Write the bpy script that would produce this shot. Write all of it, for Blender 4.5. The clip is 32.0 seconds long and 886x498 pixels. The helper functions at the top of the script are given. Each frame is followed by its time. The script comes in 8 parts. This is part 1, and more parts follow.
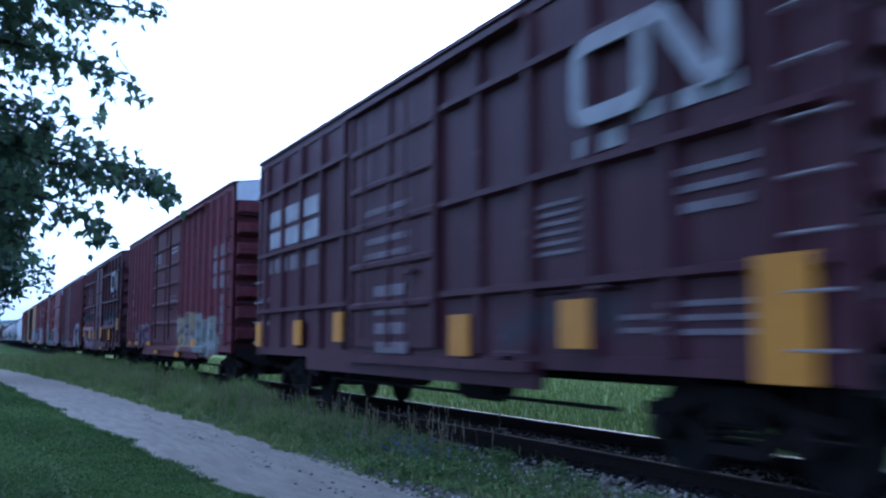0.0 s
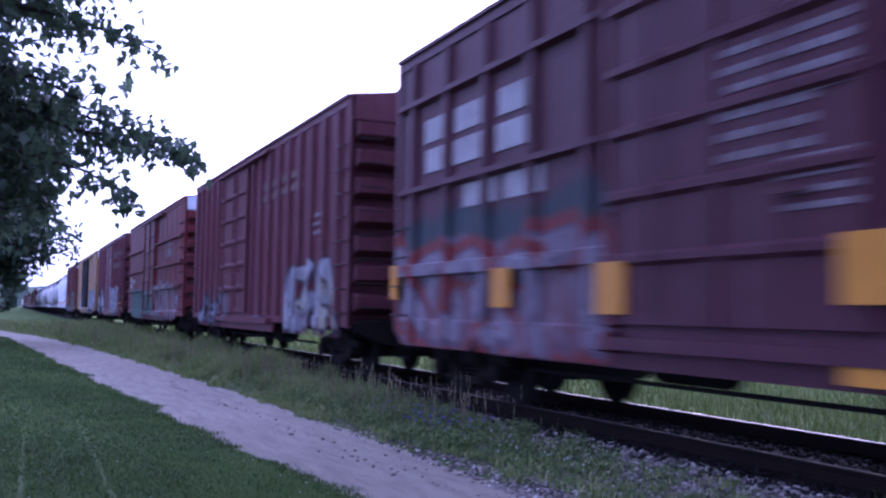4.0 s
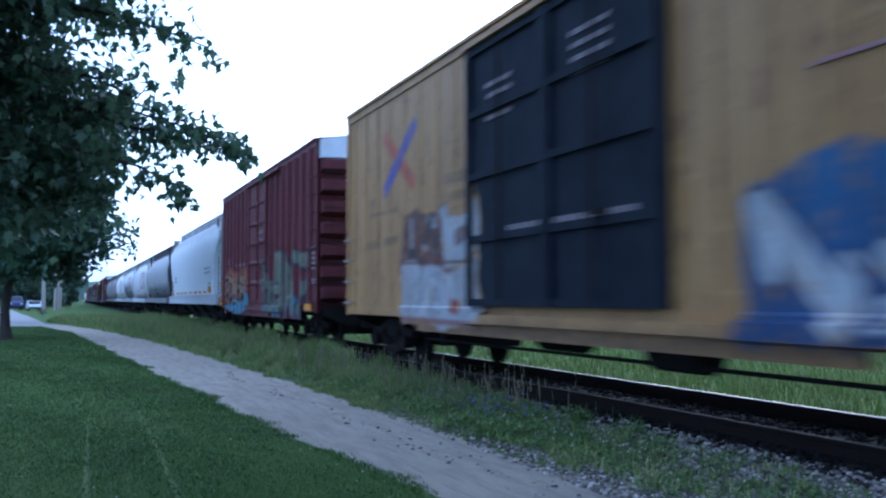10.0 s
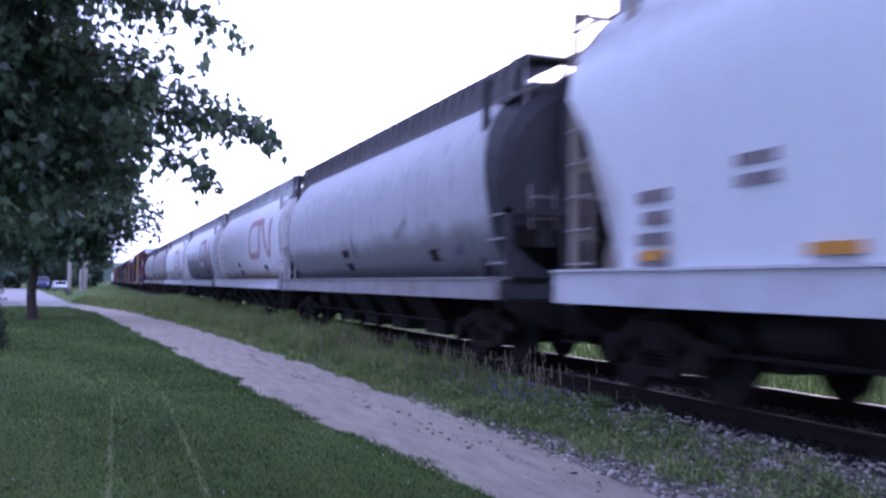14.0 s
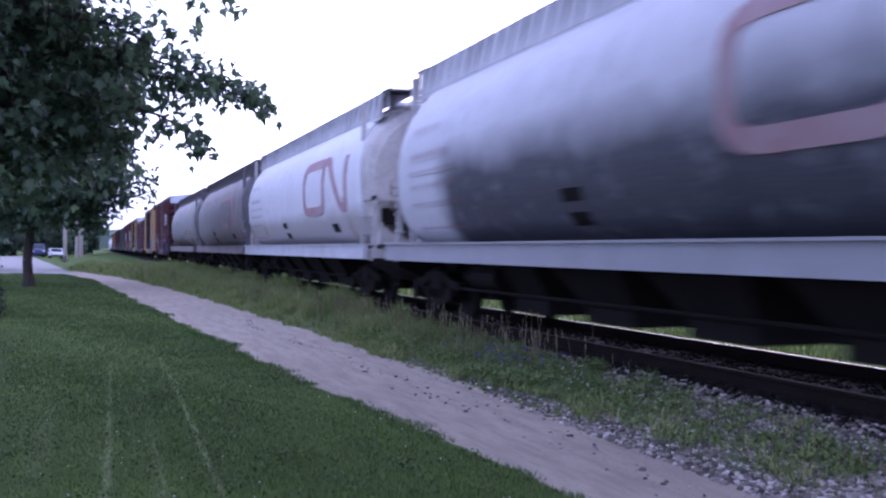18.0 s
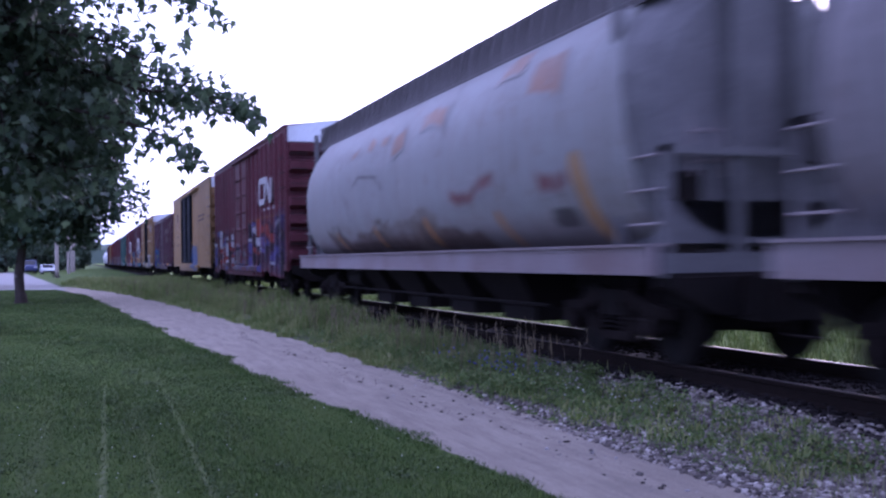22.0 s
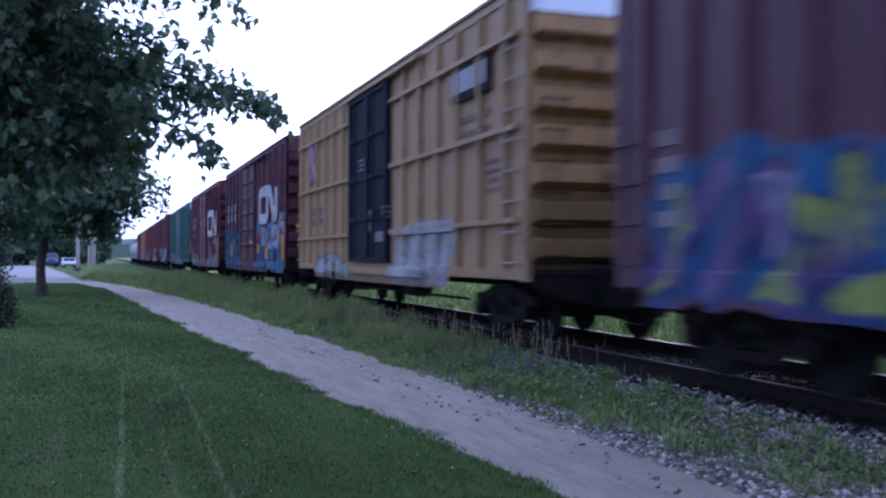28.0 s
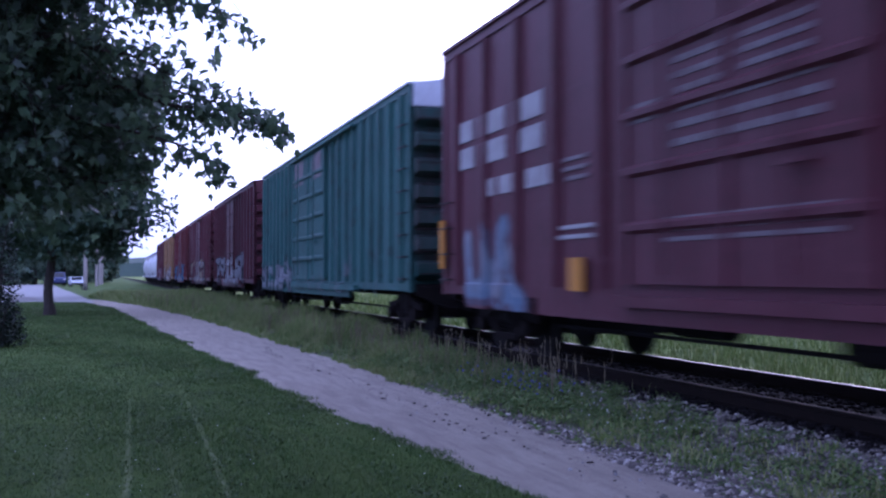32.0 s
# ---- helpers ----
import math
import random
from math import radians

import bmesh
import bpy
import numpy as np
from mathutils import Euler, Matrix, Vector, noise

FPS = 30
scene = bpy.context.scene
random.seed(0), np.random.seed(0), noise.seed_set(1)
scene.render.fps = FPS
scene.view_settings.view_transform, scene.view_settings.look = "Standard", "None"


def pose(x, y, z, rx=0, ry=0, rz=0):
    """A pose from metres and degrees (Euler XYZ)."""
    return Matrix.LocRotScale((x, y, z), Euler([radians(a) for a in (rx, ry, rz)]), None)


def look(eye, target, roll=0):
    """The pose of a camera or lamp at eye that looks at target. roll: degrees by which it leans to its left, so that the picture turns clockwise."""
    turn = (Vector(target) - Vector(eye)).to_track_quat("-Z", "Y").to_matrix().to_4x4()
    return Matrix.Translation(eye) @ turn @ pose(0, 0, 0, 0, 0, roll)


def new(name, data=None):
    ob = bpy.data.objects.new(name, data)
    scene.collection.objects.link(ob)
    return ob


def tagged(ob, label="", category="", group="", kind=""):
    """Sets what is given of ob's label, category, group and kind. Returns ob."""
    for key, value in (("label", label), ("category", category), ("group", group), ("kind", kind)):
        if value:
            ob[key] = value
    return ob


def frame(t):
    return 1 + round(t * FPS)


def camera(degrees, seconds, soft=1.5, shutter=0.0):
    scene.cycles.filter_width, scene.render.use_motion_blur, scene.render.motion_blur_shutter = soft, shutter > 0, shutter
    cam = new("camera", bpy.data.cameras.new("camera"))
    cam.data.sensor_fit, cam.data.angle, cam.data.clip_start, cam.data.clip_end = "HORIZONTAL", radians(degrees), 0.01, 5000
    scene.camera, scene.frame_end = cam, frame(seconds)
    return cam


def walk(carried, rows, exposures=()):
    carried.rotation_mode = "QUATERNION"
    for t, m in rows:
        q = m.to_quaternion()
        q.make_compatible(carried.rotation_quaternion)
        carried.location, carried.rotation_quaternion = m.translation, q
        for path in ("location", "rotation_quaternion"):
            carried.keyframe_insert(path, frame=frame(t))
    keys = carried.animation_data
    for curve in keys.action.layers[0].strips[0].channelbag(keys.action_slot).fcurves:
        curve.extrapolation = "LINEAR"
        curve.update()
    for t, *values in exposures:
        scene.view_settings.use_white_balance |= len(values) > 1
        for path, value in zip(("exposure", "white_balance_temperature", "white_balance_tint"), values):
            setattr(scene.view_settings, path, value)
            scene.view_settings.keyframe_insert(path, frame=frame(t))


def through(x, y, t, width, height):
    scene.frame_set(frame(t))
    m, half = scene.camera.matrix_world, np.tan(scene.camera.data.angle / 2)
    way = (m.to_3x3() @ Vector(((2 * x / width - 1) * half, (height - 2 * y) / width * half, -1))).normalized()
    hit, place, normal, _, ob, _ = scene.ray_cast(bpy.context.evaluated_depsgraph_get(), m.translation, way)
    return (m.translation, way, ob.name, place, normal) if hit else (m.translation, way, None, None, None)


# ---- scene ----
# camera: held by hand at one spot, panning slightly
cam = camera(50.03, 32.0, soft=2.3, shutter=0.8)
PATH = [
    (0.0, 0, 0, 1.55, 95.48, -0.14, -25.87),
    (0.5, 0, 0, 1.55, 95.18, 0.69, -25.92),
    (1.0, 0, 0, 1.55, 94.91, 0.78, -25.00),
    (1.5, 0, 0, 1.55, 94.24, 0.11, -24.71),
    (2.0, 0, 0, 1.55, 94.20, 0.70, -24.20),
    (2.5, 0, 0, 1.55, 93.79, 0.60, -23.97),
    (3.0, 0, 0, 1.55, 93.77, 0.41, -23.96),
    (3.5, 0, 0, 1.55, 93.12, -0.54, -24.28),
    (4.0, 0, 0, 1.55, 93.73, -0.80, -24.50),
    (4.5, 0, 0, 1.55, 93.84, -0.56, -24.02),
    (6.5, 0, 0, 1.55, 93.92, -0.68, -23.26),
    (7.0, 0, 0, 1.55, 93.74, -0.64, -21.22),
    (7.5, 0, 0, 1.55, 93.88, -0.65, -20.86),
    (8.0, 0, 0, 1.55, 93.07, -0.41, -21.19),
    (8.5, 0, 0, 1.55, 92.74, -0.64, -21.20),
    (9.0, 0, 0, 1.55, 92.39, -0.24, -21.08),
    (9.5, 0, 0, 1.55, 92.92, 0.33, -20.93),
    (10.0, 0, 0, 1.55, 93.01, 0.11, -21.36),
    (10.5, 0, 0, 1.55, 93.03, -0.16, -20.95),
    (11.0, 0, 0, 1.55, 92.91, -0.20, -20.85),
    (11.5, 0, 0, 1.55, 92.67, -0.24, -20.66),
    (12.0, 0, 0, 1.55, 92.84, -0.12, -20.25),
    (12.5, 0, 0, 1.55, 92.88, 0.11, -20.24),
    (13.0, 0, 0, 1.55, 93.07, 0.25, -19.76),
    (13.5, 0, 0, 1.55, 92.88, 0.31, -19.76),
    (14.0, 0, 0, 1.55, 92.13, -0.63, -20.04),
    (14.5, 0, 0, 1.55, 90.54, -0.94, -20.37),
    (16.5, 0, 0, 1.55, 90.49, -0.92, -20.53),
    (17.0, 0, 0, 1.55, 90.66, -0.51, -20.60),
    (17.5, 0, 0, 1.55, 90.22, -0.40, -20.69),
    (18.0, 0, 0, 1.55, 90.02, -0.30, -20.27),
    (18.5, 0, 0, 1.55, 90.54, -0.52, -20.40),
    (19.0, 0, 0, 1.55, 90.28, -0.55, -20.09),
    (19.5, 0, 0, 1.55, 90.25, 0.34, -21.51),
    (20.0, 0, 0, 1.55, 90.77, 1.37, -22.08),
    (20.5, 0, 0, 1.55, 90.70, 1.90, -21.38),
    (21.0, 0, 0, 1.55, 90.87, 0.88, -21.97),
    (21.5, 0, 0, 1.55, 90.91, 1.08, -21.23),
    (22.0, 0, 0, 1.55, 90.52, 0.83, -20.70),
    (22.5, 0, 0, 1.55, 90.35, 0.52, -20.78),
    (23.0, 0, 0, 1.55, 90.28, -0.04, -21.22),
    (23.5, 0, 0, 1.55, 90.49, 0.16, -21.18),
    (24.0, 0, 0, 1.55, 90.46, 0.21, -20.64),
    (24.5, 0, 0, 1.55, 90.60, 0.11, -20.30),
    (26.5, 0, 0, 1.55, 90.76, -0.17, -19.95),
    (27.0, 0, 0, 1.55, 90.48, -0.12, -19.95),
    (27.5, 0, 0, 1.55, 90.47, -0.16, -19.57),
    (28.0, 0, 0, 1.55, 90.53, -0.16, -19.60),
    (28.5, 0, 0, 1.55, 90.41, -0.14, -19.27),
    (29.0, 0, 0, 1.55, 90.33, -0.05, -18.80),
    (29.5, 0, 0, 1.55, 90.41, 0.07, -18.63),
    (30.0, 0, 0, 1.55, 90.28, -0.15, -18.75),
    (30.5, 0, 0, 1.55, 90.17, -0.08, -18.86),
    (31.0, 0, 0, 1.55, 90.18, -0.02, -18.96),
    (31.5, 0, 0, 1.55, 91.06, -0.07, -19.06),
    (32.0, 0, 0, 1.55, 91.59, 0.07, -19.20),
]
# exposure in stops, white balance in kelvin and tint, as the camera adjusts itself
LOOKS = [(0.0, -0.25, 4150, 14), (1.2, 0.02, 4600, 46), (3.0, 0.04, 4680, 46), (4.0, 0.10, 4600, 54), (4.5, 0.04, 4550, 56), (7.0, 0.04, 4680, 54), (8.0, 0.06, 4680, 56), (9.0, 0.07, 4600, 46), (10.0, 0.00, 4250, 10), (11.0, -0.02, 4450, 9), (12.0, 0.00, 4720, 20), (13.0, 0.05, 4950, 34), (14.0, 0.13, 4850, 43), (16.5, 0.05, 5000, 50), (18.0, 0.08, 4980, 42), (20.0, 0.04, 5000, 50), (21.0, 0.04, 4950, 50), (22.0, -0.02, 4850, 50), (23.0, -0.10, 4900, 50), (24.5, -0.18, 4750, 50),
         (26.5, -0.13, 4550, 13), (27.3, -0.13, 4550, 13), (28.0, -0.05, 4600, 31), (29.0, -0.25, 4400, 10), (30.2, -0.25, 4380, 10), (30.8, -0.21, 4630, 32), (31.2, -0.21, 4630, 32), (32.0, -0.21, 4600, 46)]
walk(cam, [(t, pose(*p)) for t, *p in PATH], LOOKS)

# ---- light: an overcast evening sky, with a weak and very wide sun behind the cloud ----
world = bpy.data.worlds.new("sky")
scene.world = world
world.use_nodes = True
wn, wl = world.node_tree.nodes, world.node_tree.links
wn.clear()
w_out = wn.new("ShaderNodeOutputWorld")
w_sky = wn.new("ShaderNodeTexSky")
w_sky.sky_type = "NISHITA"
w_sky.sun_disc = False
w_sky.sun_elevation, w_sky.sun_rotation = radians(16), radians(40)
w_sky.dust_density, w_sky.ozone_density, w_sky.air_density = 4.0, 2.0, 1.0
w_bg = wn.new("ShaderNodeBackground")
w_bg.inputs["Strength"].default_value = 0.14
w_cloud = wn.new("ShaderNodeBackground")
w_cloud.inputs["Color"].default_value = (0.93, 0.95, 1.0, 1)
w_cloud.inputs["Strength"].default_value = 1.25
# the cloud thins to a pale blue low over the horizon
w_tc = wn.new("ShaderNodeTexCoord")
w_sep = wn.new("ShaderNodeSeparateXYZ")
w_low = wn.new("ShaderNodeValToRGB")
w_low.color_ramp.elements[0].position, w_low.color_ramp.elements[0].color = 0.0, (0.56, 0.72, 0.95, 1)
w_low.color_ramp.elements[1].position, w_low.color_ramp.elements[1].color = 0.2, (0.93, 0.95, 1.0, 1)
wl.new(w_tc.outputs["Generated"], w_sep.inputs[0])
wl.new(w_sep.outputs[2], w_low.inputs[0])
wl.new(w_low.outputs[0], w_cloud.inputs["Color"])
w_add = wn.new("ShaderNodeAddShader")
wl.new(w_sky.outputs[0], w_bg.inputs["Color"])
wl.new(w_bg.outputs[0], w_add.inputs[0])
wl.new(w_cloud.outputs[0], w_add.inputs[1])
wl.new(w_add.outputs[0], w_out.inputs["Surface"])

sun_data = bpy.data.lights.new("sun", "SUN")
sun_data.energy, sun_data.angle, sun_data.color = 0.5, radians(40), (1.0, 0.96, 0.9)
sun = new("sun", sun_data)
sun.matrix_world = look((6, 7.5, 7), (0, 0, 0))

# ---- materials ----
def mix_rgb(nt, fac, a, b, blend="MIX"):
    n = nt.nodes.new("ShaderNodeMix")
    n.data_type, n.blend_type = "RGBA", blend
    for sock, v in ((n.inputs[0], fac), (n.inputs[6], a), (n.inputs[7], b)):
        if hasattr(v, "is_linked"):
            nt.links.new(v, sock)
        elif isinstance(v, (tuple, list)):
            sock.default_value = (*v[:3], 1)
        else:
            sock.default_value = v
    return n.outputs[2]


def math_node(nt, op, a, b=0.0, c=0.0, clamp=False):
    n = nt.nodes.new("ShaderNodeMath")
    n.operation, n.use_clamp = op, clamp
    for sock, v in zip(n.inputs, (a, b, c)):
        if hasattr(v, "is_linked"):
            nt.links.new(v, sock)
        else:
            sock.default_value = v
    return n.outputs[0]


def ramp(nt, fac, stops, constant=False):
    n = nt.nodes.new("ShaderNodeValToRGB")
    n.color_ramp.interpolation = "CONSTANT" if constant else "LINEAR"
    els = n.color_ramp.elements
    while len(els) < len(stops):
        els.new(0.5)
    for e, (p, col) in zip(els, stops):
        e.position = p
        e.color = (*col, 1) if isinstance(col, tuple) else (col, col, col, 1)
    nt.links.new(fac, n.inputs[0])
    return n.outputs[0]


def scaled(nt, vec, s):
    n = nt.nodes.new("ShaderNodeMapping")
    n.inputs["Scale"].default_value = s
    nt.links.new(vec, n.inputs[0])
    return n.outputs[0]


def noise_tex(nt, vec, scale, detail=4.0, rough=0.6):
    n = nt.nodes.new("ShaderNodeTexNoise")
    n.inputs["Scale"].default_value, n.inputs["Detail"].default_value, n.inputs["Roughness"].default_value = scale, detail, rough
    nt.links.new(vec, n.inputs["Vector"])
    return n.outputs["Fac"]


def base_mat(name, rough=0.7, metal=0.0, spec=0.3):
    m = bpy.data.materials.new(name)
    m.use_nodes = True
    nt = m.node_tree
    b = nt.nodes["Principled BSDF"]
    b.inputs["Roughness"].default_value, b.inputs["Metallic"].default_value = rough, metal
    b.inputs["Specular IOR Level"].default_value = spec
    tc = nt.nodes.new("ShaderNodeTexCoord")
    return m, nt, b, tc.outputs["Object"]


def bumped(nt, b, height, strength, dist=0.02):
    n = nt.nodes.new("ShaderNodeBump")
    n.inputs["Strength"].default_value, n.inputs["Distance"].default_value = strength, dist
    nt.links.new(height, n.inputs["Height"])
    nt.links.new(n.outputs[0], b.inputs["Normal"])


def worn(name, col, dirt=(0.05, 0.04, 0.04), amount=0.5, scale=2.0, rough=0.7, metal=0.0, bump=0.2, spec=0.3, stretch=(1, 1, 1)):
    """A plain worn surface: colour, grime at two scales, fine relief."""
    m, nt, b, vec = base_mat(name, rough, metal, spec)
    v = scaled(nt, vec, stretch)
    big = ramp(nt, noise_tex(nt, v, scale), [(0.38, 0.0), (0.68, 1.0)])
    fine = ramp(nt, noise_tex(nt, v, scale * 14, 6), [(0.3, 0.0), (0.75, 1.0)])
    c = mix_rgb(nt, math_node(nt, "MULTIPLY", big, amount), col, dirt)
    c = mix_rgb(nt, math_node(nt, "MULTIPLY", fine, amount * 0.5), c, tuple(k * 0.6 for k in dirt))
    nt.links.new(c, b.inputs["Base Color"])
    bumped(nt, b, fine, bump, 0.01)
    return m


def box_mask(nt, vec, y0, y1, z0, z1, ragged=0.25, sharp=18.0):
    """1 inside a ragged-edged stretch of a car's side."""
    n = nt.nodes.new("ShaderNodeTexNoise")
    n.inputs["Scale"].default_value, n.inputs["Detail"].default_value = 1.3, 3
    nt.links.new(vec, n.inputs["Vector"])
    off = nt.nodes.new("ShaderNodeVectorMath")
    off.operation = "MULTIPLY_ADD"
    nt.links.new(n.outputs["Color"], off.inputs[0])
    off.inputs[1].default_value = (0, ragged * 2, ragged * 2)
    nt.links.new(vec, off.inputs[2])
    sep = nt.nodes.new("ShaderNodeSeparateXYZ")
    nt.links.new(off.outputs[0], sep.inputs[0])
    out = None
    for sock, a, c in ((sep.outputs[1], y0 + ragged, y1 + ragged), (sep.outputs[2], z0 + ragged, z1 + ragged)):
        d = math_node(nt, "ABSOLUTE", math_node(nt, "SUBTRACT", sock, (a + c) / 2))
        k = math_node(nt, "MULTIPLY", math_node(nt, "SUBTRACT", (c - a) / 2, d), sharp, clamp=True)
        out = k if out is None else math_node(nt, "MULTIPLY", out, k)
    return out


def car_paint(name, col, fade=(0.12, 0.052, 0.062), rust=(0.045, 0.016, 0.015), streak=0.6, graffiti=(), bands=(), rough=0.5, spec=0.2):
    """Old railcar paint: faded, rain-streaked, rusty, with sprayed pieces. graffiti: (y0, y1, z0, z1, palette, cell, ragged edge)."""
    m, nt, b, vec = base_mat(name, rough, 0.0, spec)
    c = col
    patch = ramp(nt, noise_tex(nt, vec, 0.55, 5), [(0.35, 0.0), (0.7, 1.0)])
    c = mix_rgb(nt, math_node(nt, "MULTIPLY", patch, 0.35), c, fade)
    drip = ramp(nt, noise_tex(nt, scaled(nt, vec, (3.2, 3.2, 0.22)), 1.6, 6), [(0.4, 0.0), (0.72, 1.0)])
    c = mix_rgb(nt, math_node(nt, "MULTIPLY", drip, streak * 0.7), c, rust)
    thin = ramp(nt, noise_tex(nt, scaled(nt, vec, (9.0, 9.0, 0.16)), 1.5, 5, 0.7), [(0.46, 0.0), (0.68, 1.0)])
    c = mix_rgb(nt, math_node(nt, "MULTIPLY", thin, streak * 0.5), c, tuple(min(0.6, k * 1.5) for k in fade))
    # rust spots and chalky scuffs, a hand to a metre across
    spots = ramp(nt, noise_tex(nt, scaled(nt, vec, (1.0, 1.0, 0.6)), 4.5, 6, 0.7), [(0.55, 0.0), (0.63, 1.0)])
    c = mix_rgb(nt, math_node(nt, "MULTIPLY", spots, streak * 0.75), c, rust)
    scuff = ramp(nt, noise_tex(nt, scaled(nt, vec, (1.0, 0.6, 1.6)), 2.6, 6, 0.72), [(0.60, 0.0), (0.70, 1.0)])
    c = mix_rgb(nt, math_node(nt, "MULTIPLY", scuff, streak * 0.45), c, tuple(min(0.6, k * 1.7) for k in fade))
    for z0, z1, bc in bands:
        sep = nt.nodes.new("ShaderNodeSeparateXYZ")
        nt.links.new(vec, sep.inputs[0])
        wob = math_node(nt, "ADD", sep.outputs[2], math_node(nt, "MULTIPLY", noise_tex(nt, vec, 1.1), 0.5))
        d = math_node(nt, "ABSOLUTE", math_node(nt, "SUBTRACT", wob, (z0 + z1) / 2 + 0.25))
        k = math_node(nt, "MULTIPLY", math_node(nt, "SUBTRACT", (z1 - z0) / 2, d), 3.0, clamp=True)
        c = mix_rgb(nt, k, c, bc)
    for y0, y1, z0, z1, palette, cell, *edge in graffiti:
        mask = box_mask(nt, vec, y0, y1, z0, z1, *edge)
        warp = nt.nodes.new("ShaderNodeTexNoise")
        warp.inputs["Scale"].default_value, warp.inputs["Detail"].default_value = 1.8, 2
        nt.links.new(vec, warp.inputs["Vector"])
        wv = nt.nodes.new("ShaderNodeVectorMath")
        wv.operation = "MULTIPLY_ADD"
        nt.links.new(warp.outputs["Color"], wv.inputs[0])
        wv.inputs[1].default_value = (0.0, 0.8, 0.8)
        nt.links.new(vec, wv.inputs[2])
        sv = scaled(nt, wv.outputs[0], (0.01, 1.5, 0.85))

        def cells(vector, feature):
            v = nt.nodes.new("ShaderNodeTexVoronoi")
            v.feature, v.distance = feature, "CHEBYCHEV"
            v.inputs["Scale"].default_value = 1.0 / cell
            nt.links.new(vector, v.inputs["Vector"])
            return v
        vo = cells(sv, "F1")
        sepc = nt.nodes.new("ShaderNodeSeparateColor")
        nt.links.new(vo.outputs["Color"], sepc.inputs[0])
        g = ramp(nt, sepc.outputs[0], [(i / len(palette), p) for i, p in enumerate(palette)], True)
        # sprayed fill that fades within each letter, a highlight and a dark outline with a drop shadow
        fill = ramp(nt, noise_tex(nt, scaled(nt, vec, (0.01, 1.0, 1.6)), 2.6, 3), [(0.35, 0.0), (0.65, 1.0)])
        g = mix_rgb(nt, math_node(nt, "MULTIPLY", fill, 0.45), g, palette[1])
        low = nt.nodes.new("ShaderNodeVectorMath")
        low.operation = "ADD"
        nt.links.new(sv, low.inputs[0])
        low.inputs[1].default_value = (0, 0.07 * cell, 0.10 * cell)
        gap = [math_node(nt, "SUBTRACT", cells(v_, "F2").outputs["Distance"], cells(v_, "F1").outputs["Distance"]) for v_ in (sv, low.outputs[0])]
        line = math_node(nt, "LESS_THAN", gap[0], 0.085)
        drop = math_node(nt, "LESS_THAN", gap[1], 0.10)
        g = mix_rgb(nt, math_node(nt, "MULTIPLY", math_node(nt, "MAXIMUM", line, drop), 0.12 if edge else 0.85), g, (0.016, 0.015, 0.028))
        wornout = ramp(nt, noise_tex(nt, vec, 3.0, 5), [(0.30, 0.8 if edge else 0.45), (0.44, 1.0)])
        c = mix_rgb(nt, math_node(nt, "MULTIPLY", mask, wornout), c, g)
    # sprayed pieces, held as a colour layer of the painted skin
    layer = nt.nodes.new("ShaderNodeAttribute")
    layer.attribute_name = "spray"
    cover = nt.nodes.new("ShaderNodeAttribute")
    cover.attribute_name = "spray_cover"
    flaked = ramp(nt, noise_tex(nt, vec, 3.4, 6, 0.7), [(0.32, 0.30), (0.48, 0.93)])
    faded = ramp(nt, noise_tex(nt, scaled(nt, vec, (1.0, 2.2, 0.6)), 1.7, 5, 0.65), [(0.35, 0.50), (0.65, 0.90)])
    sprayed = mix_rgb(nt, 1.0, layer.outputs["Color"], faded, "MULTIPLY")
    c = mix_rgb(nt, math_node(nt, "MULTIPLY", cover.outputs["Fac"], flaked), c, sprayed)
    fine = noise_tex(nt, vec, 26, 5)
    c = mix_rgb(nt, math_node(nt, "MULTIPLY", ramp(nt, fine, [(0.5, 0.0), (0.75, 1.0)]), 0.3), c, rust)
    nt.links.new(c, b.inputs["Base Color"])
    bumped(nt, b, fine, 0.12, 0.01)
    return m


ENDS = {}              # end paint of a car, by the name of its side paint
MAROON, DARKRED, BROWN, REDBOX = (0.092, 0.020, 0.030), (0.070, 0.020, 0.031), (0.106, 0.024, 0.033), (0.160, 0.022, 0.024)
YELLOW, TAN = (0.34, 0.19, 0.06), (0.36, 0.21, 0.085)
# steel under the cars: even colours, all tuned close to black
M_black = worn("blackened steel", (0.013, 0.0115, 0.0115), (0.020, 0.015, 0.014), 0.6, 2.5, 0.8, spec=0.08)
M_bay = worn("near-black hopper steel", (0.020, 0.016, 0.016), (0.012, 0.010, 0.010), 0.6, 1.5, 0.8, spec=0.1)
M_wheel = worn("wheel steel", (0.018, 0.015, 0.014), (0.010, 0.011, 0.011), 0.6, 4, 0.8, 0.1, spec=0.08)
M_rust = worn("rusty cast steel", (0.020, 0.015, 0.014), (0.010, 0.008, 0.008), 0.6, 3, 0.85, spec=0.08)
M_railtop = worn("polished rail head", (0.14, 0.13, 0.13), (0.10, 0.085, 0.08), 0.4, 6, 0.5, 0.7, 0.05)
M_railside = worn("rusted rail side", (0.016, 0.011, 0.009), (0.010, 0.008, 0.007), 0.6, 6, 0.9, spec=0.08)
M_raildull = worn("dull rail head", (0.028, 0.022, 0.02), (0.015, 0.012, 0.011), 0.5, 6, 0.85, 0.0)
M_galv = worn("galvanised roof sheet", (0.62, 0.64, 0.68), (0.36, 0.36, 0.38), 0.5, 1.2, 0.5, 0.3)
M_white = worn("white stencil paint", (0.46, 0.45, 0.46), (0.25, 0.2, 0.2), 0.6, 3, 0.7)
M_faint = worn("faded stencil paint", (0.25, 0.215, 0.23), (0.14, 0.09, 0.09), 0.7, 3, 0.7)
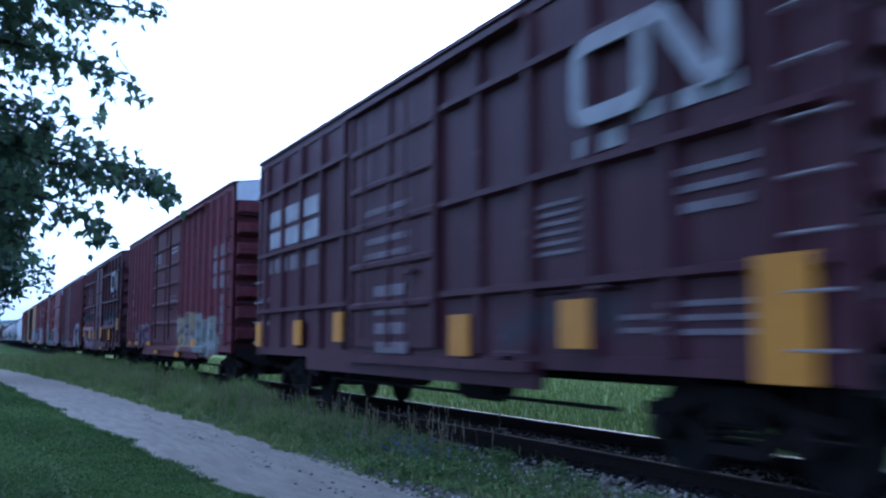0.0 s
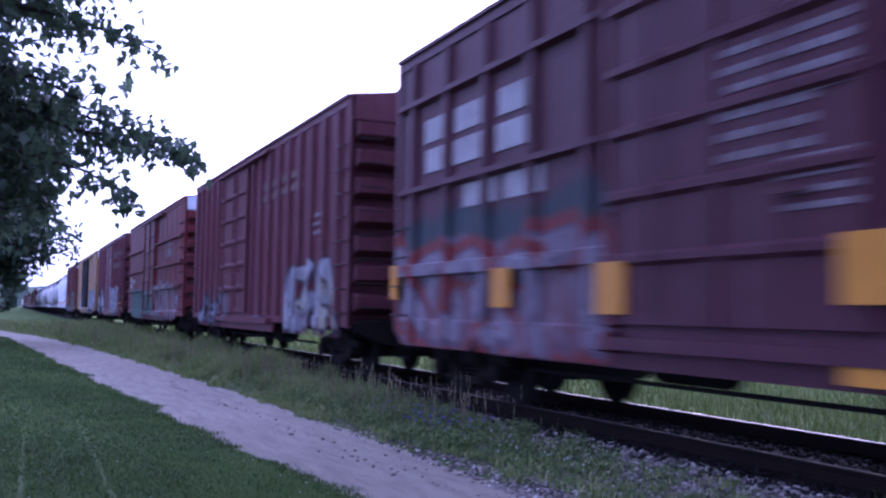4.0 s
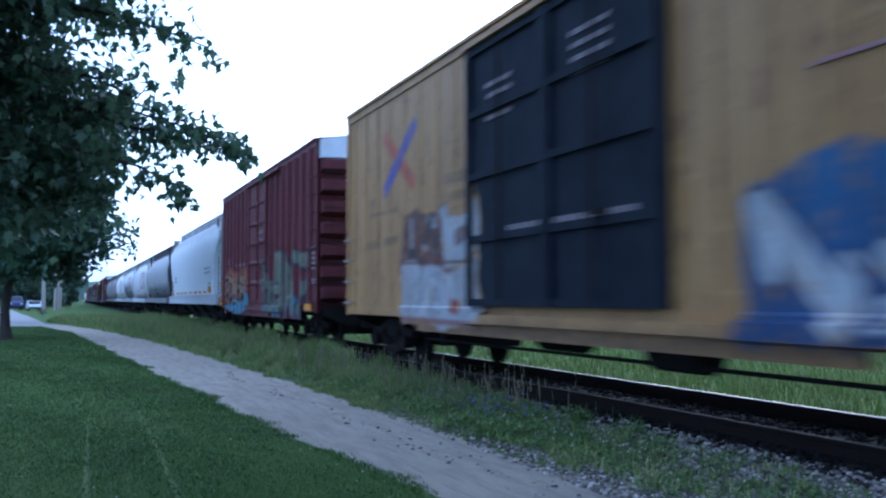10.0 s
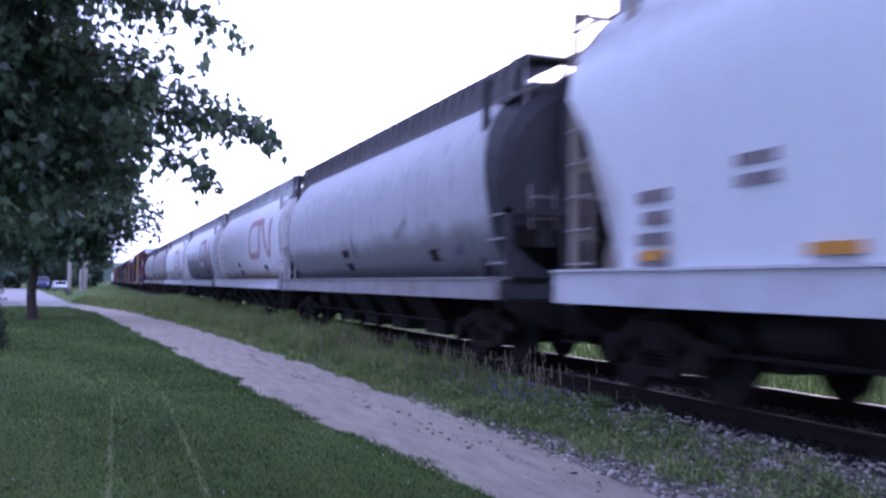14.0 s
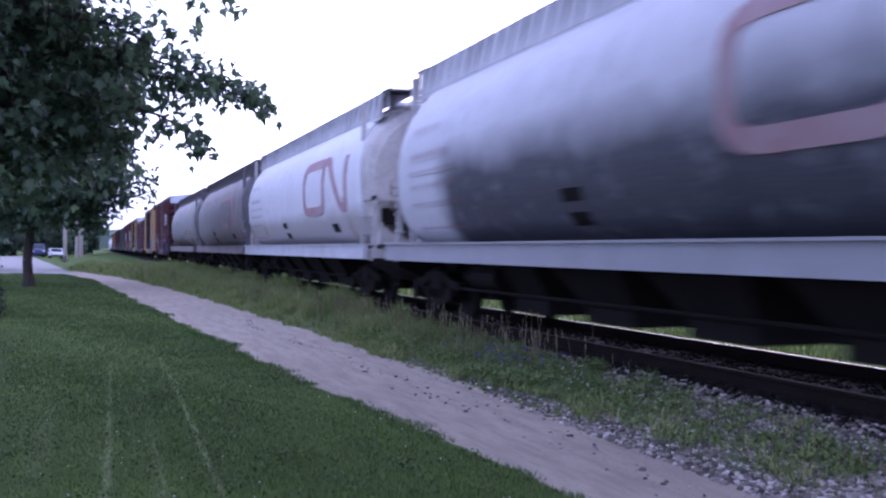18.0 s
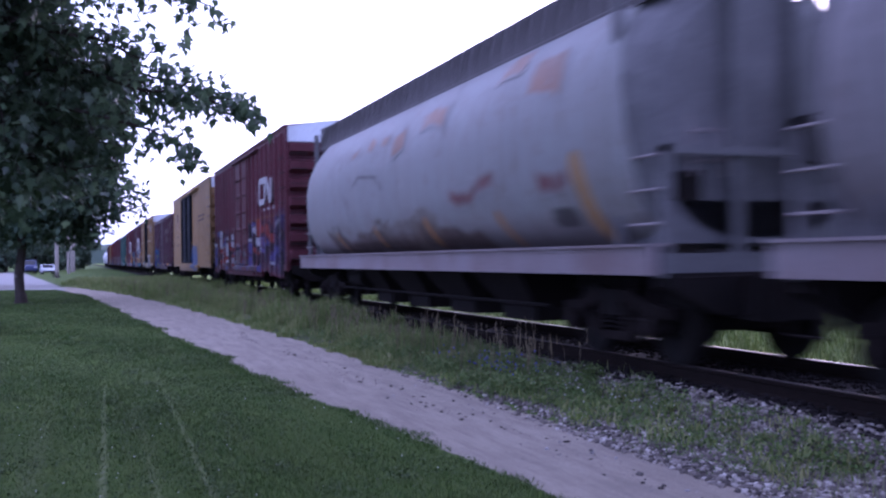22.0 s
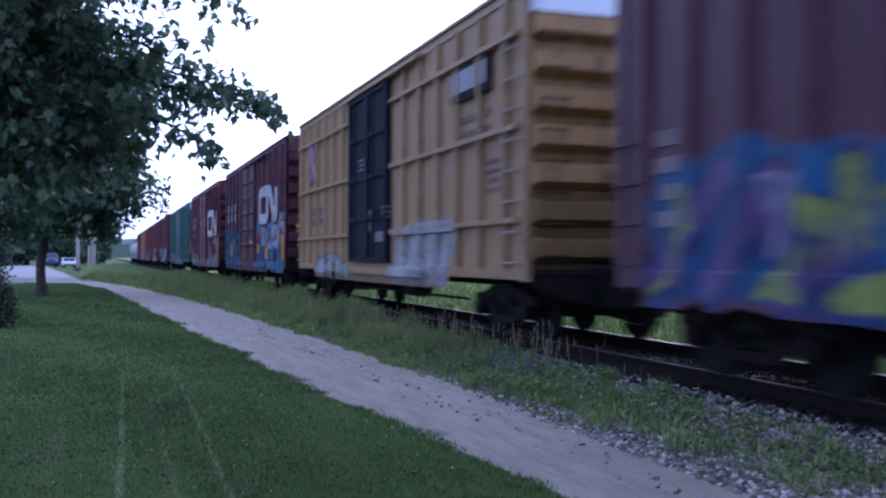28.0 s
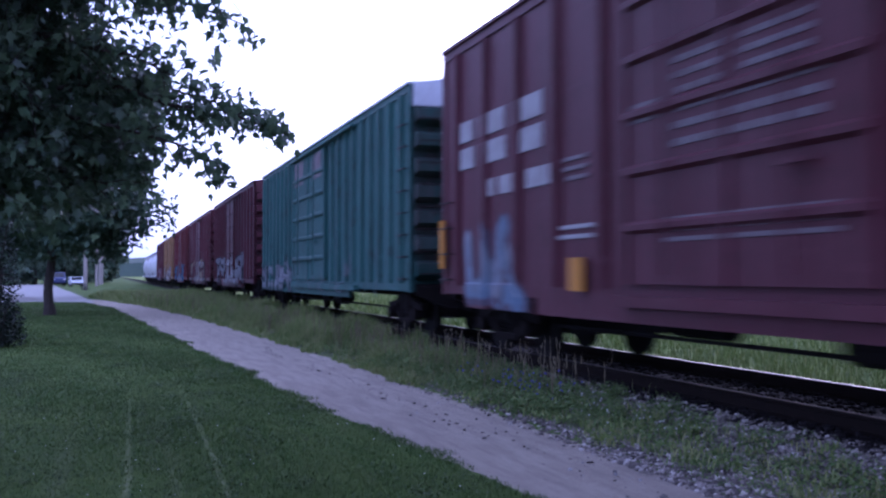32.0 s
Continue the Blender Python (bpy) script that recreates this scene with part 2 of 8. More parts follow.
M_amber = worn("amber reflective sheet", (0.58, 0.255, 0.02), (0.40, 0.17, 0.02), 0.4, 3, 0.45)
M_rung = worn("worn grab iron", (0.33, 0.29, 0.30), (0.12, 0.08, 0.07), 0.6, 6, 0.6)
M_tie = worn("creosoted tie", (0.03, 0.024, 0.02), (0.02, 0.016, 0.014), 0.7, 4, 0.95, stretch=(0.3, 4, 4))
M_bark = worn("tree bark", (0.075, 0.058, 0.05), (0.03, 0.024, 0.02), 0.8, 6, 0.95, 0, 0.8, stretch=(3, 3, 0.6))

# ---- mesh helpers ----
class Geo:
    """Gathers vertices and faces of one part."""
    def __init__(self):
        self.v, self.f = [], []

    def add(self, verts, faces):
        n = len(self.v)
        self.v.extend(verts)
        self.f.extend([tuple(i + n for i in f) for f in faces])
        return self

    def box(self, x0, x1, y0, y1, z0, z1):
        return self.add([(x, y, z) for z in (z0, z1) for y in (y0, y1) for x in (x0, x1)],
                        [(0, 2, 3, 1), (4, 5, 7, 6), (0, 1, 5, 4), (2, 6, 7, 3), (0, 4, 6, 2), (1, 3, 7, 5)])

    def extrude(self, profile, axis, a, b, caps=True):
        """A closed profile in the two other axes, drawn from a to b along axis."""
        n = len(profile)
        put = {"x": lambda p, s: (s, p[0], p[1]), "y": lambda p, s: (p[0], s, p[1]), "z": lambda p, s: (p[0], p[1], s)}[axis]
        faces = [(i, (i + 1) % n, n + (i + 1) % n, n + i) for i in range(n)]
        if caps:
            faces += [tuple(range(n))[::-1], tuple(range(n, 2 * n))]
        return self.add([put(p, s) for s in (a, b) for p in profile], faces)

    def tube(self, p0, p1, r0, r1=None, n=10, caps=True):
        r1 = r0 if r1 is None else r1
        p0, p1 = Vector(p0), Vector(p1)
        d = (p1 - p0).normalized()
        u = d.orthogonal().normalized()
        w = d.cross(u)
        ring = [(math.cos(2 * math.pi * i / n), math.sin(2 * math.pi * i / n)) for i in range(n)]
        vs = [tuple(p + (u * c + w * s) * r) for p, r in ((p0, r0), (p1, r1)) for c, s in ring]
        fs = [(i, (i + 1) % n, n + (i + 1) % n, n + i) for i in range(n)]
        if caps:
            fs += [tuple(range(n))[::-1], tuple(range(n, 2 * n))]
        return self.add(vs, fs)

    def loft(self, rings, closed=True, caps=False):
        n = len(rings[0])
        vs = [p for r in rings for p in r]
        fs = []
        for k in range(len(rings) - 1):
            for i in range(n if closed else n - 1):
                j = (i + 1) % n
                fs.append((k * n + i, k * n + j, (k + 1) * n + j, (k + 1) * n + i))
        if caps:
            fs += [tuple(range(n))[::-1], tuple(range((len(rings) - 1) * n, len(rings) * n))]
        return self.add(vs, fs)

    def pipe(self, pts, r, n=6):
        """A round bar bent along the points."""
        pts = [Vector(p) for p in pts]
        rings = []
        u = None
        for i, p in enumerate(pts):
            d = (pts[min(i + 1, len(pts) - 1)] - pts[max(i - 1, 0)]).normalized()
            u = d.orthogonal().normalized() if u is None else (u - d * u.dot(d)).normalized()
            w = d.cross(u)
            rings.append([tuple(p + (u * math.cos(2 * math.pi * k / n) + w * math.sin(2 * math.pi * k / n)) * r) for k in range(n)])
        return self.loft(rings, True, True)

    def mesh(self, name, mat, smooth=False):
        me = bpy.data.meshes.new(name)
        me.from_pydata(self.v, [], self.f)
        bm = bmesh.new()
        bm.from_mesh(me)
        if len(bm.faces) < 20000:
            bmesh.ops.recalc_face_normals(bm, faces=bm.faces[:])
        if smooth:
            for f in bm.faces:
                f.smooth = True
            for e in bm.edges:
                if len(e.link_faces) == 2 and e.calc_face_angle(0) > 0.6:
                    e.smooth = False
        bm.to_mesh(me)
        bm.free()
        for k in (mat if isinstance(mat, list) else [mat]):
            me.materials.append(k)
        return me


def part(name, geo, mat, parent, label="", smooth=False, kind=""):
    """One mesh object under a thing or a part. geo: a Geo, or mesh data to share."""
    ob = new(name, geo.mesh(name, mat, smooth) if isinstance(geo, Geo) else geo)
    ob.parent = parent
    return tagged(ob, label, kind=kind)


def thing(name, label, category, group="", at=(0, 0, 0), turn=0.0, kind=""):
    ob = new(name)
    ob.empty_display_size = 0.3
    ob.matrix_basis = pose(*at, 0, 0, turn)
    return tagged(ob, label, category, group, kind)

# ---- ground: lawn, path, weedy verge, track bed and the field beyond, in one sheet ----
TRACK_X, RAIL_Z = 6.80, 0.36


def smooth_step(a, b, x):
    k = min(1.0, max(0.0, (x - a) / (b - a)))
    return k * k * (3 - 2 * k)


def path_left(y):
    """The path's edge on the lawn side: it comes from beside the track and bends away towards the road."""
    return np.interp(y, [-30, 0, 5.8, 11, 20, 33, 51, 70, 90], [3.4, 3.1, 2.87, 2.3, 1.75, 1.0, -0.2, -3.2, -7.5])


def path_right(y):
    return np.interp(y, [-30, 0, 5.3, 10, 17, 27, 40, 51, 70, 90], [4.4, 4.2, 4.15, 4.12, 3.95, 3.5, 2.7, 1.55, -1.1, -4.2])


def ground_z(x, y):
    z = 0.03 * math.sin(x * 0.9 + y * 0.35) * math.sin(y * 0.5)
    z *= 1 - smooth_step(2.0, 4.0, x)
    z += 0.19 * smooth_step(4.9, 5.75, x) * (1 - smooth_step(7.9, 9.0, x))
    z += 0.08 * smooth_step(8.0, 11.0, x)
    k = smooth_step(path_left(y) - 0.15, path_left(y) + 0.15, x) * (1 - smooth_step(path_right(y) - 0.15, path_right(y) + 0.2, x))
    return z - 0.035 * k


def spread(a, b, near, fine, grow):
    """Grid lines from a to b, fine round near and coarser away from it."""
    out, s = [near], fine
    while out[-1] < b:
        out.append(out[-1] + s)
        s *= grow
    low, s = [near], fine
    while low[-1] > a:
        low.append(low[-1] - s)
        s *= grow
    return sorted(set(low[1:] + out))


def ground_material():
    m, nt, b, vec = base_mat("grass, dirt and ballast", 0.95, 0, 0.1)
    at = nt.nodes.new("ShaderNodeAttribute")
    at.attribute_name = "cover"
    sep = nt.nodes.new("ShaderNodeSeparateColor")
    nt.links.new(at.outputs["Color"], sep.inputs[0])
    edge = noise_tex(nt, vec, 2.2, 6)
    edge2 = noise_tex(nt, vec, 14, 4)
    n1, n2, n3 = noise_tex(nt, vec, 0.6, 5), noise_tex(nt, vec, 9, 6), noise_tex(nt, vec, 70, 4)
    lawn = mix_rgb(nt, ramp(nt, n1, [(0.3, 0.0), (0.7, 1.0)]), (0.046, 0.078, 0.014), (0.080, 0.120, 0.024))
    lawn = mix_rgb(nt, math_node(nt, "MULTIPLY", ramp(nt, n2, [(0.45, 0.0), (0.7, 1.0)]), 0.55), lawn, (0.032, 0.065, 0.016))
    lawn = mix_rgb(nt, math_node(nt, "MULTIPLY", ramp(nt, n3, [(0.5, 0.0), (0.8, 1.0)]), 0.4), lawn, (0.10, 0.13, 0.05))
    # dry wheel marks in the lawn
    xyz = nt.nodes.new("ShaderNodeSeparateXYZ")
    nt.links.new(vec, xyz.inputs[0])
    for x0, slope, width, amount in ((-0.05, 0.022, 0.03, 0.7), (0.68, 0.016, 0.028, 0.65), (-0.55, 0.02, 0.07, 0.35), (0.3, 0.02, 0.05, 0.4)):
        d = math_node(nt, "SUBTRACT", xyz.outputs[0], math_node(nt, "MULTIPLY_ADD", xyz.outputs[1], slope, x0))
        d = math_node(nt, "ABSOLUTE", math_node(nt, "ADD", d, math_node(nt, "MULTIPLY_ADD", noise_tex(nt, vec, 1.5), 0.1, -0.05)))
        k = math_node(nt, "MULTIPLY", math_node(nt, "SUBTRACT", width * 1.6, d), 1 / (width * 1.6), clamp=True)
        k = math_node(nt, "MULTIPLY", math_node(nt, "MULTIPLY", k, ramp(nt, n2, [(0.35, 0.2), (0.6, 1.0)])), amount)
        far = math_node(nt, "MULTIPLY", math_node(nt, "SUBTRACT", 14.0, xyz.outputs[1]), 0.15, clamp=True)
        lawn = mix_rgb(nt, math_node(nt, "MULTIPLY", k, far), lawn, (0.20, 0.22, 0.12))
    dirt = mix_rgb(nt, ramp(nt, n1, [(0.3, 0.0), (0.7, 1.0)]), (0.285, 0.245, 0.195), (0.36, 0.315, 0.25))
    dirt = mix_rgb(nt, math_node(nt, "MULTIPLY", ramp(nt, n2, [(0.5, 0.0), (0.75, 1.0)]), 0.45), dirt, (0.21, 0.175, 0.14))
    dirt = mix_rgb(nt, math_node(nt, "MULTIPLY", ramp(nt, n3, [(0.52, 0.0), (0.7, 1.0)]), 0.5), dirt, (0.48, 0.44, 0.39))
    ruts = noise_tex(nt, scaled(nt, vec, (3.0, 0.35, 1.0)), 2.4, 6, 0.65)
    dirt = mix_rgb(nt, math_node(nt, "MULTIPLY", ramp(nt, ruts, [(0.42, 0.0), (0.62, 1.0)]), 0.55), dirt, (0.19, 0.165, 0.14))
    n4 = noise_tex(nt, vec, 190, 3, 0.7)
    dirt = mix_rgb(nt, math_node(nt, "MULTIPLY", ramp(nt, n4, [(0.5, 0.0), (0.62, 1.0)]), 0.5), dirt, (0.12, 0.105, 0.088))
    # bed colour is near black: the shade under the train is put into it
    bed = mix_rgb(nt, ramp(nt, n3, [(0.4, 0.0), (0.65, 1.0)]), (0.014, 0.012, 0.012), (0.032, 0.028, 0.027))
    verge = mix_rgb(nt, ramp(nt, n2, [(0.35, 0.0), (0.65, 1.0)]), (0.11, 0.10, 0.085), (0.05, 0.07, 0.025))
    field = mix_rgb(nt, ramp(nt, n1, [(0.3, 0.0), (0.7, 1.0)]), (0.115, 0.16, 0.035), (0.17, 0.22, 0.055))
    road = mix_rgb(nt, n2, (0.23, 0.225, 0.22), (0.30, 0.29, 0.28))

    def mask(sock, soft=6.0):
        k = math_node(nt, "ADD", sock, math_node(nt, "MULTIPLY_ADD", edge, 0.7, -0.35))
        k = math_node(nt, "ADD", k, math_node(nt, "MULTIPLY_ADD", edge2, 0.4, -0.2))
        return math_node(nt, "MULTIPLY_ADD", k, soft, 0.5 - soft * 0.5, clamp=True)
    at2 = nt.nodes.new("ShaderNodeAttribute")
    at2.attribute_name = "cover_far"
    sep2 = nt.nodes.new("ShaderNodeSeparateColor")
    nt.links.new(at2.outputs["Color"], sep2.inputs[0])
    c = mix_rgb(nt, mask(sep.outputs[1]), lawn, verge)
    c = mix_rgb(nt, mask(sep.outputs[0]), c, dirt)
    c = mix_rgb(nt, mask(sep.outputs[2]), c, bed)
    c = mix_rgb(nt, mask(sep2.outputs[0]), c, field)
    c = mix_rgb(nt, mask(sep2.outputs[1]), c, road)
    nt.links.new(c, b.inputs["Base Color"])
    bumped(nt, b, math_node(nt, "ADD", n2, n3), 0.5, 0.03)
    return m


def build_ground():
    xs = spread(-2500, 2500, 4.2, 0.14, 1.06)
    xs = sorted(set([x for x in xs if x < 2.2 or x > 10] + [2.2 + 0.12 * i for i in range(66)]))
    ys = spread(-2500, 3500, 8.0, 0.22, 1.035)
    verts, cov, cov2 = [], [], []
    for y in ys:
        for x in xs:
            verts.append((x, y, ground_z(x, y)))
            pl, pr = path_left(y), path_right(y)
            p = smooth_step(pl - 0.25, pl + 0.25, x) * (1 - smooth_step(pr - 0.25, pr + 0.25, x)) * (1 - smooth_step(60, 75, y))
            verge = smooth_step(pr - 0.1, pr + 0.3, x) * (1 - smooth_step(9, 10, x)) * (1 - 0.7 * smooth_step(25, 60, y))
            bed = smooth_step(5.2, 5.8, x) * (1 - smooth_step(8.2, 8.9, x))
            field = smooth_step(8.4, 9.2, x)
            road = smooth_step(56, 62, y) * (1 - smooth_step(-1.6, -0.2, x + 0.075 * (y - 60))) * (1 - smooth_step(180, 200, y)) * smooth_step(-60, -50, x)
            cov.append((p, verge, bed, 1))
            cov2.append((field, road, 0, 1))
    nx = len(xs)
    faces = [(j * nx + i, j * nx + i + 1, (j + 1) * nx + i + 1, (j + 1) * nx + i) for j in range(len(ys) - 1) for i in range(nx - 1)]
    me = bpy.data.meshes.new("ground")
    me.from_pydata(verts, [], faces)
    for name, data in (("cover", cov), ("cover_far", cov2)):
        a = me.color_attributes.new(name, "FLOAT_COLOR", "POINT")
        a.data.foreach_set("color", np.array(data, dtype=np.float32).ravel())
    me.polygons.foreach_set("use_smooth", [True] * len(me.polygons))
    me.materials.append(ground_material())
    tagged(new("ground", me), "mown lawn, dirt path and weedy verge beside the track", "ground", kind="structure")


build_ground()

# ---- track: rails, ties ----
def build_track():
    track = thing("railway_track", "rusty steel rails on dark creosoted ties in gravel", "railway track", at=(TRACK_X, 0, 0), kind="structure")
    prof = [(-0.075, 0.0), (0.075, 0.0), (0.075, 0.012), (0.012, 0.035), (0.012, 0.125), (0.036, 0.135), (0.036, 0.165),
            (-0.036, 0.165), (-0.036, 0.135), (-0.012, 0.125), (-0.012, 0.035), (-0.075, 0.012)]
    for side in (-0.7535, 0.7535):
        z0 = RAIL_Z - 0.172
        rail = part("rail", Geo().extrude([(side + a, z0 + b) for a, b in prof], "y", -430, 700), M_railside, track)
        part("rail_head", Geo().extrude([(side - 0.03, z0 + 0.165), (side + 0.03, z0 + 0.165), (side + 0.026, z0 + 0.172), (side - 0.026, z0 + 0.172)], "y", -430, 700), M_railtop if side > 0 else M_raildull, rail, "bright polished running surface" if side > 0 else "dull running surface")
    tie = Geo().extrude([(-0.11, -0.1), (0.11, -0.1), (0.11, 0.075), (0.1, 0.085), (-0.1, 0.085), (-0.11, 0.075)], "x", -1.3, 1.3).mesh("tie", M_tie)
    rnd = random.Random(4)
    for i in range(150):
        t = part("tie", tie, None, track)
        t.matrix_basis = pose(rnd.uniform(-0.05, 0.05), -12 + i * 0.53 + rnd.uniform(-0.03, 0.03), RAIL_Z - 0.26 + rnd.uniform(-0.012, 0.008), 0, 0, rnd.uniform(-1.2, 1.2))


build_track()

# ---- train ----
HALF_W = 1.55          # half the width over a boxcar's side posts
WHEEL_R = 0.42


def truck_meshes():
    """The shared meshes of a two-axle truck, about its middle at rail height."""
    d = {}
    side = Geo()
    # cast side frame: arched top member, sagging bottom member, two pedestals
    top = [(-1.15, 0.50), (-1.15, 0.62), (-0.75, 0.66), (-0.35, 0.80), (0.35, 0.80), (0.75, 0.66), (1.15, 0.62), (1.15, 0.50), (0.7, 0.50), (0.38, 0.66), (-0.38, 0.66), (-0.7, 0.50)]
    side.extrude(top, "x", -0.07, 0.07)
    bot = [(-0.75, 0.52), (-0.36, 0.22), (0.36, 0.22), (0.75, 0.52), (0.62, 0.52), (0.3, 0.32), (-0.3, 0.32), (-0.62, 0.52)]
    side.extrude(bot, "x", -0.06, 0.06)
    side.box(-0.08, 0.08, -0.36, -0.27, 0.3, 0.7).box(-0.08, 0.08, 0.27, 0.36, 0.3, 0.7)
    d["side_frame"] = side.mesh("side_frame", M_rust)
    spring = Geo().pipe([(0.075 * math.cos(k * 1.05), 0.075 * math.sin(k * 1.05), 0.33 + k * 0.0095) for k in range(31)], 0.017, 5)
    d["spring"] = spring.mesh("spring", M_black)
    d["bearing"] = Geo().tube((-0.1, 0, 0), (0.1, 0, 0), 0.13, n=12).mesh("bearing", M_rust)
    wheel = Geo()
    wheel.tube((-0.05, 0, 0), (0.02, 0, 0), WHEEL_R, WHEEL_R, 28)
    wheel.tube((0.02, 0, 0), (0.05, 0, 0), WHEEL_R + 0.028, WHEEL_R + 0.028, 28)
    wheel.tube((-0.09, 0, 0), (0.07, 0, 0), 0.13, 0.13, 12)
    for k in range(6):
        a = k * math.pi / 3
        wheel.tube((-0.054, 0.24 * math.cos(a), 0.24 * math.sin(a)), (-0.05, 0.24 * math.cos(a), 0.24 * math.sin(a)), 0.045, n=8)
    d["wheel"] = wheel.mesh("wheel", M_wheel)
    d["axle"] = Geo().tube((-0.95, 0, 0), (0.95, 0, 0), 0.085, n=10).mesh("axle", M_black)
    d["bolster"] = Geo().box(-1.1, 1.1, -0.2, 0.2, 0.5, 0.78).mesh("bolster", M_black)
    return d


TRUCK = truck_meshes()


def add_truck(car, y):
    tr = new("truck")
    tr.parent = car
    tr.matrix_basis = pose(0, y, 0)
    tr.empty_display_size = 0.2
    part("bolster", TRUCK["bolster"], None, tr)
    for sx in (-1, 1):
        o = part("side_frame", TRUCK["side_frame"], None, tr)
        o.matrix_basis = pose(sx * 1.02, 0, 0)
        for y in (-0.17, 0.0, 0.17):
            part("spring", TRUCK["spring"], None, tr).matrix_basis = pose(sx * 1.02, y, 0)
    for yy in (-0.86, 0.86):
        o = part("axle", TRUCK["axle"], None, tr)
        o.matrix_basis = pose(0, yy, WHEEL_R)
        for sx in (-1, 1):
            o = part("wheel", TRUCK["wheel"], None, tr)
            o.matrix_basis = pose(sx * 0.76, yy, WHEEL_R, 0, 0, 0 if sx < 0 else 180)
            o = part("bearing", TRUCK["bearing"], None, tr)
            o.matrix_basis = pose(sx * 1.08, yy, WHEEL_R)


def coupler_mesh():
    g = Geo()
    g.box(-0.09, 0.09, 0.0, 0.75, 0.78, 0.98)
    g.box(-0.17, 0.13, -0.28, 0.05, 0.74, 1.02)
    g.box(0.02, 0.17, -0.42, -0.2, 0.76, 1.0)
    g.tube((0.25, 0.3, 0.8), (0.22, -0.1, 0.45), 0.025, n=6)
    g.tube((0.22, -0.1, 0.45), (0.1, -0.4, 0.62), 0.025, n=6)
    return g.mesh("coupler", M_rust)


COUPLER = coupler_mesh()


def add_running_gear(car, length, inset):
    h = length / 2
    for y in (-h + inset, h - inset):
        add_truck(car, y)
    for s in (-1, 1):
        o = part("coupler", COUPLER, None, car)
        o.matrix_basis = pose(0, s * (h + 0.55), 0, 0, 0, 0 if s < 0 else 180)


def side_rungs(car, x, y0, y1, zs, off, mat):
    """Grab irons on a side at x, standing off by off."""
    me = Geo().pipe([(0, y0, 0), (off, y0, 0), (off, y1, 0), (0, y1, 0)], 0.016).mesh("grab_iron", mat)
    for z in zs:
        part("grab_iron", me, None, car).matrix_basis = pose(x, 0, z)


def end_rungs(car, y, s, x0, x1, zs, mat):
    me = Geo().pipe([(x0, 0, 0), (x0, s * 0.19, 0), (x1, s * 0.19, 0), (x1, 0, 0)], 0.016).mesh("end_rung", mat)
    for z in zs:
        part("end_rung", me, None, car).matrix_basis = pose(0, y, z)


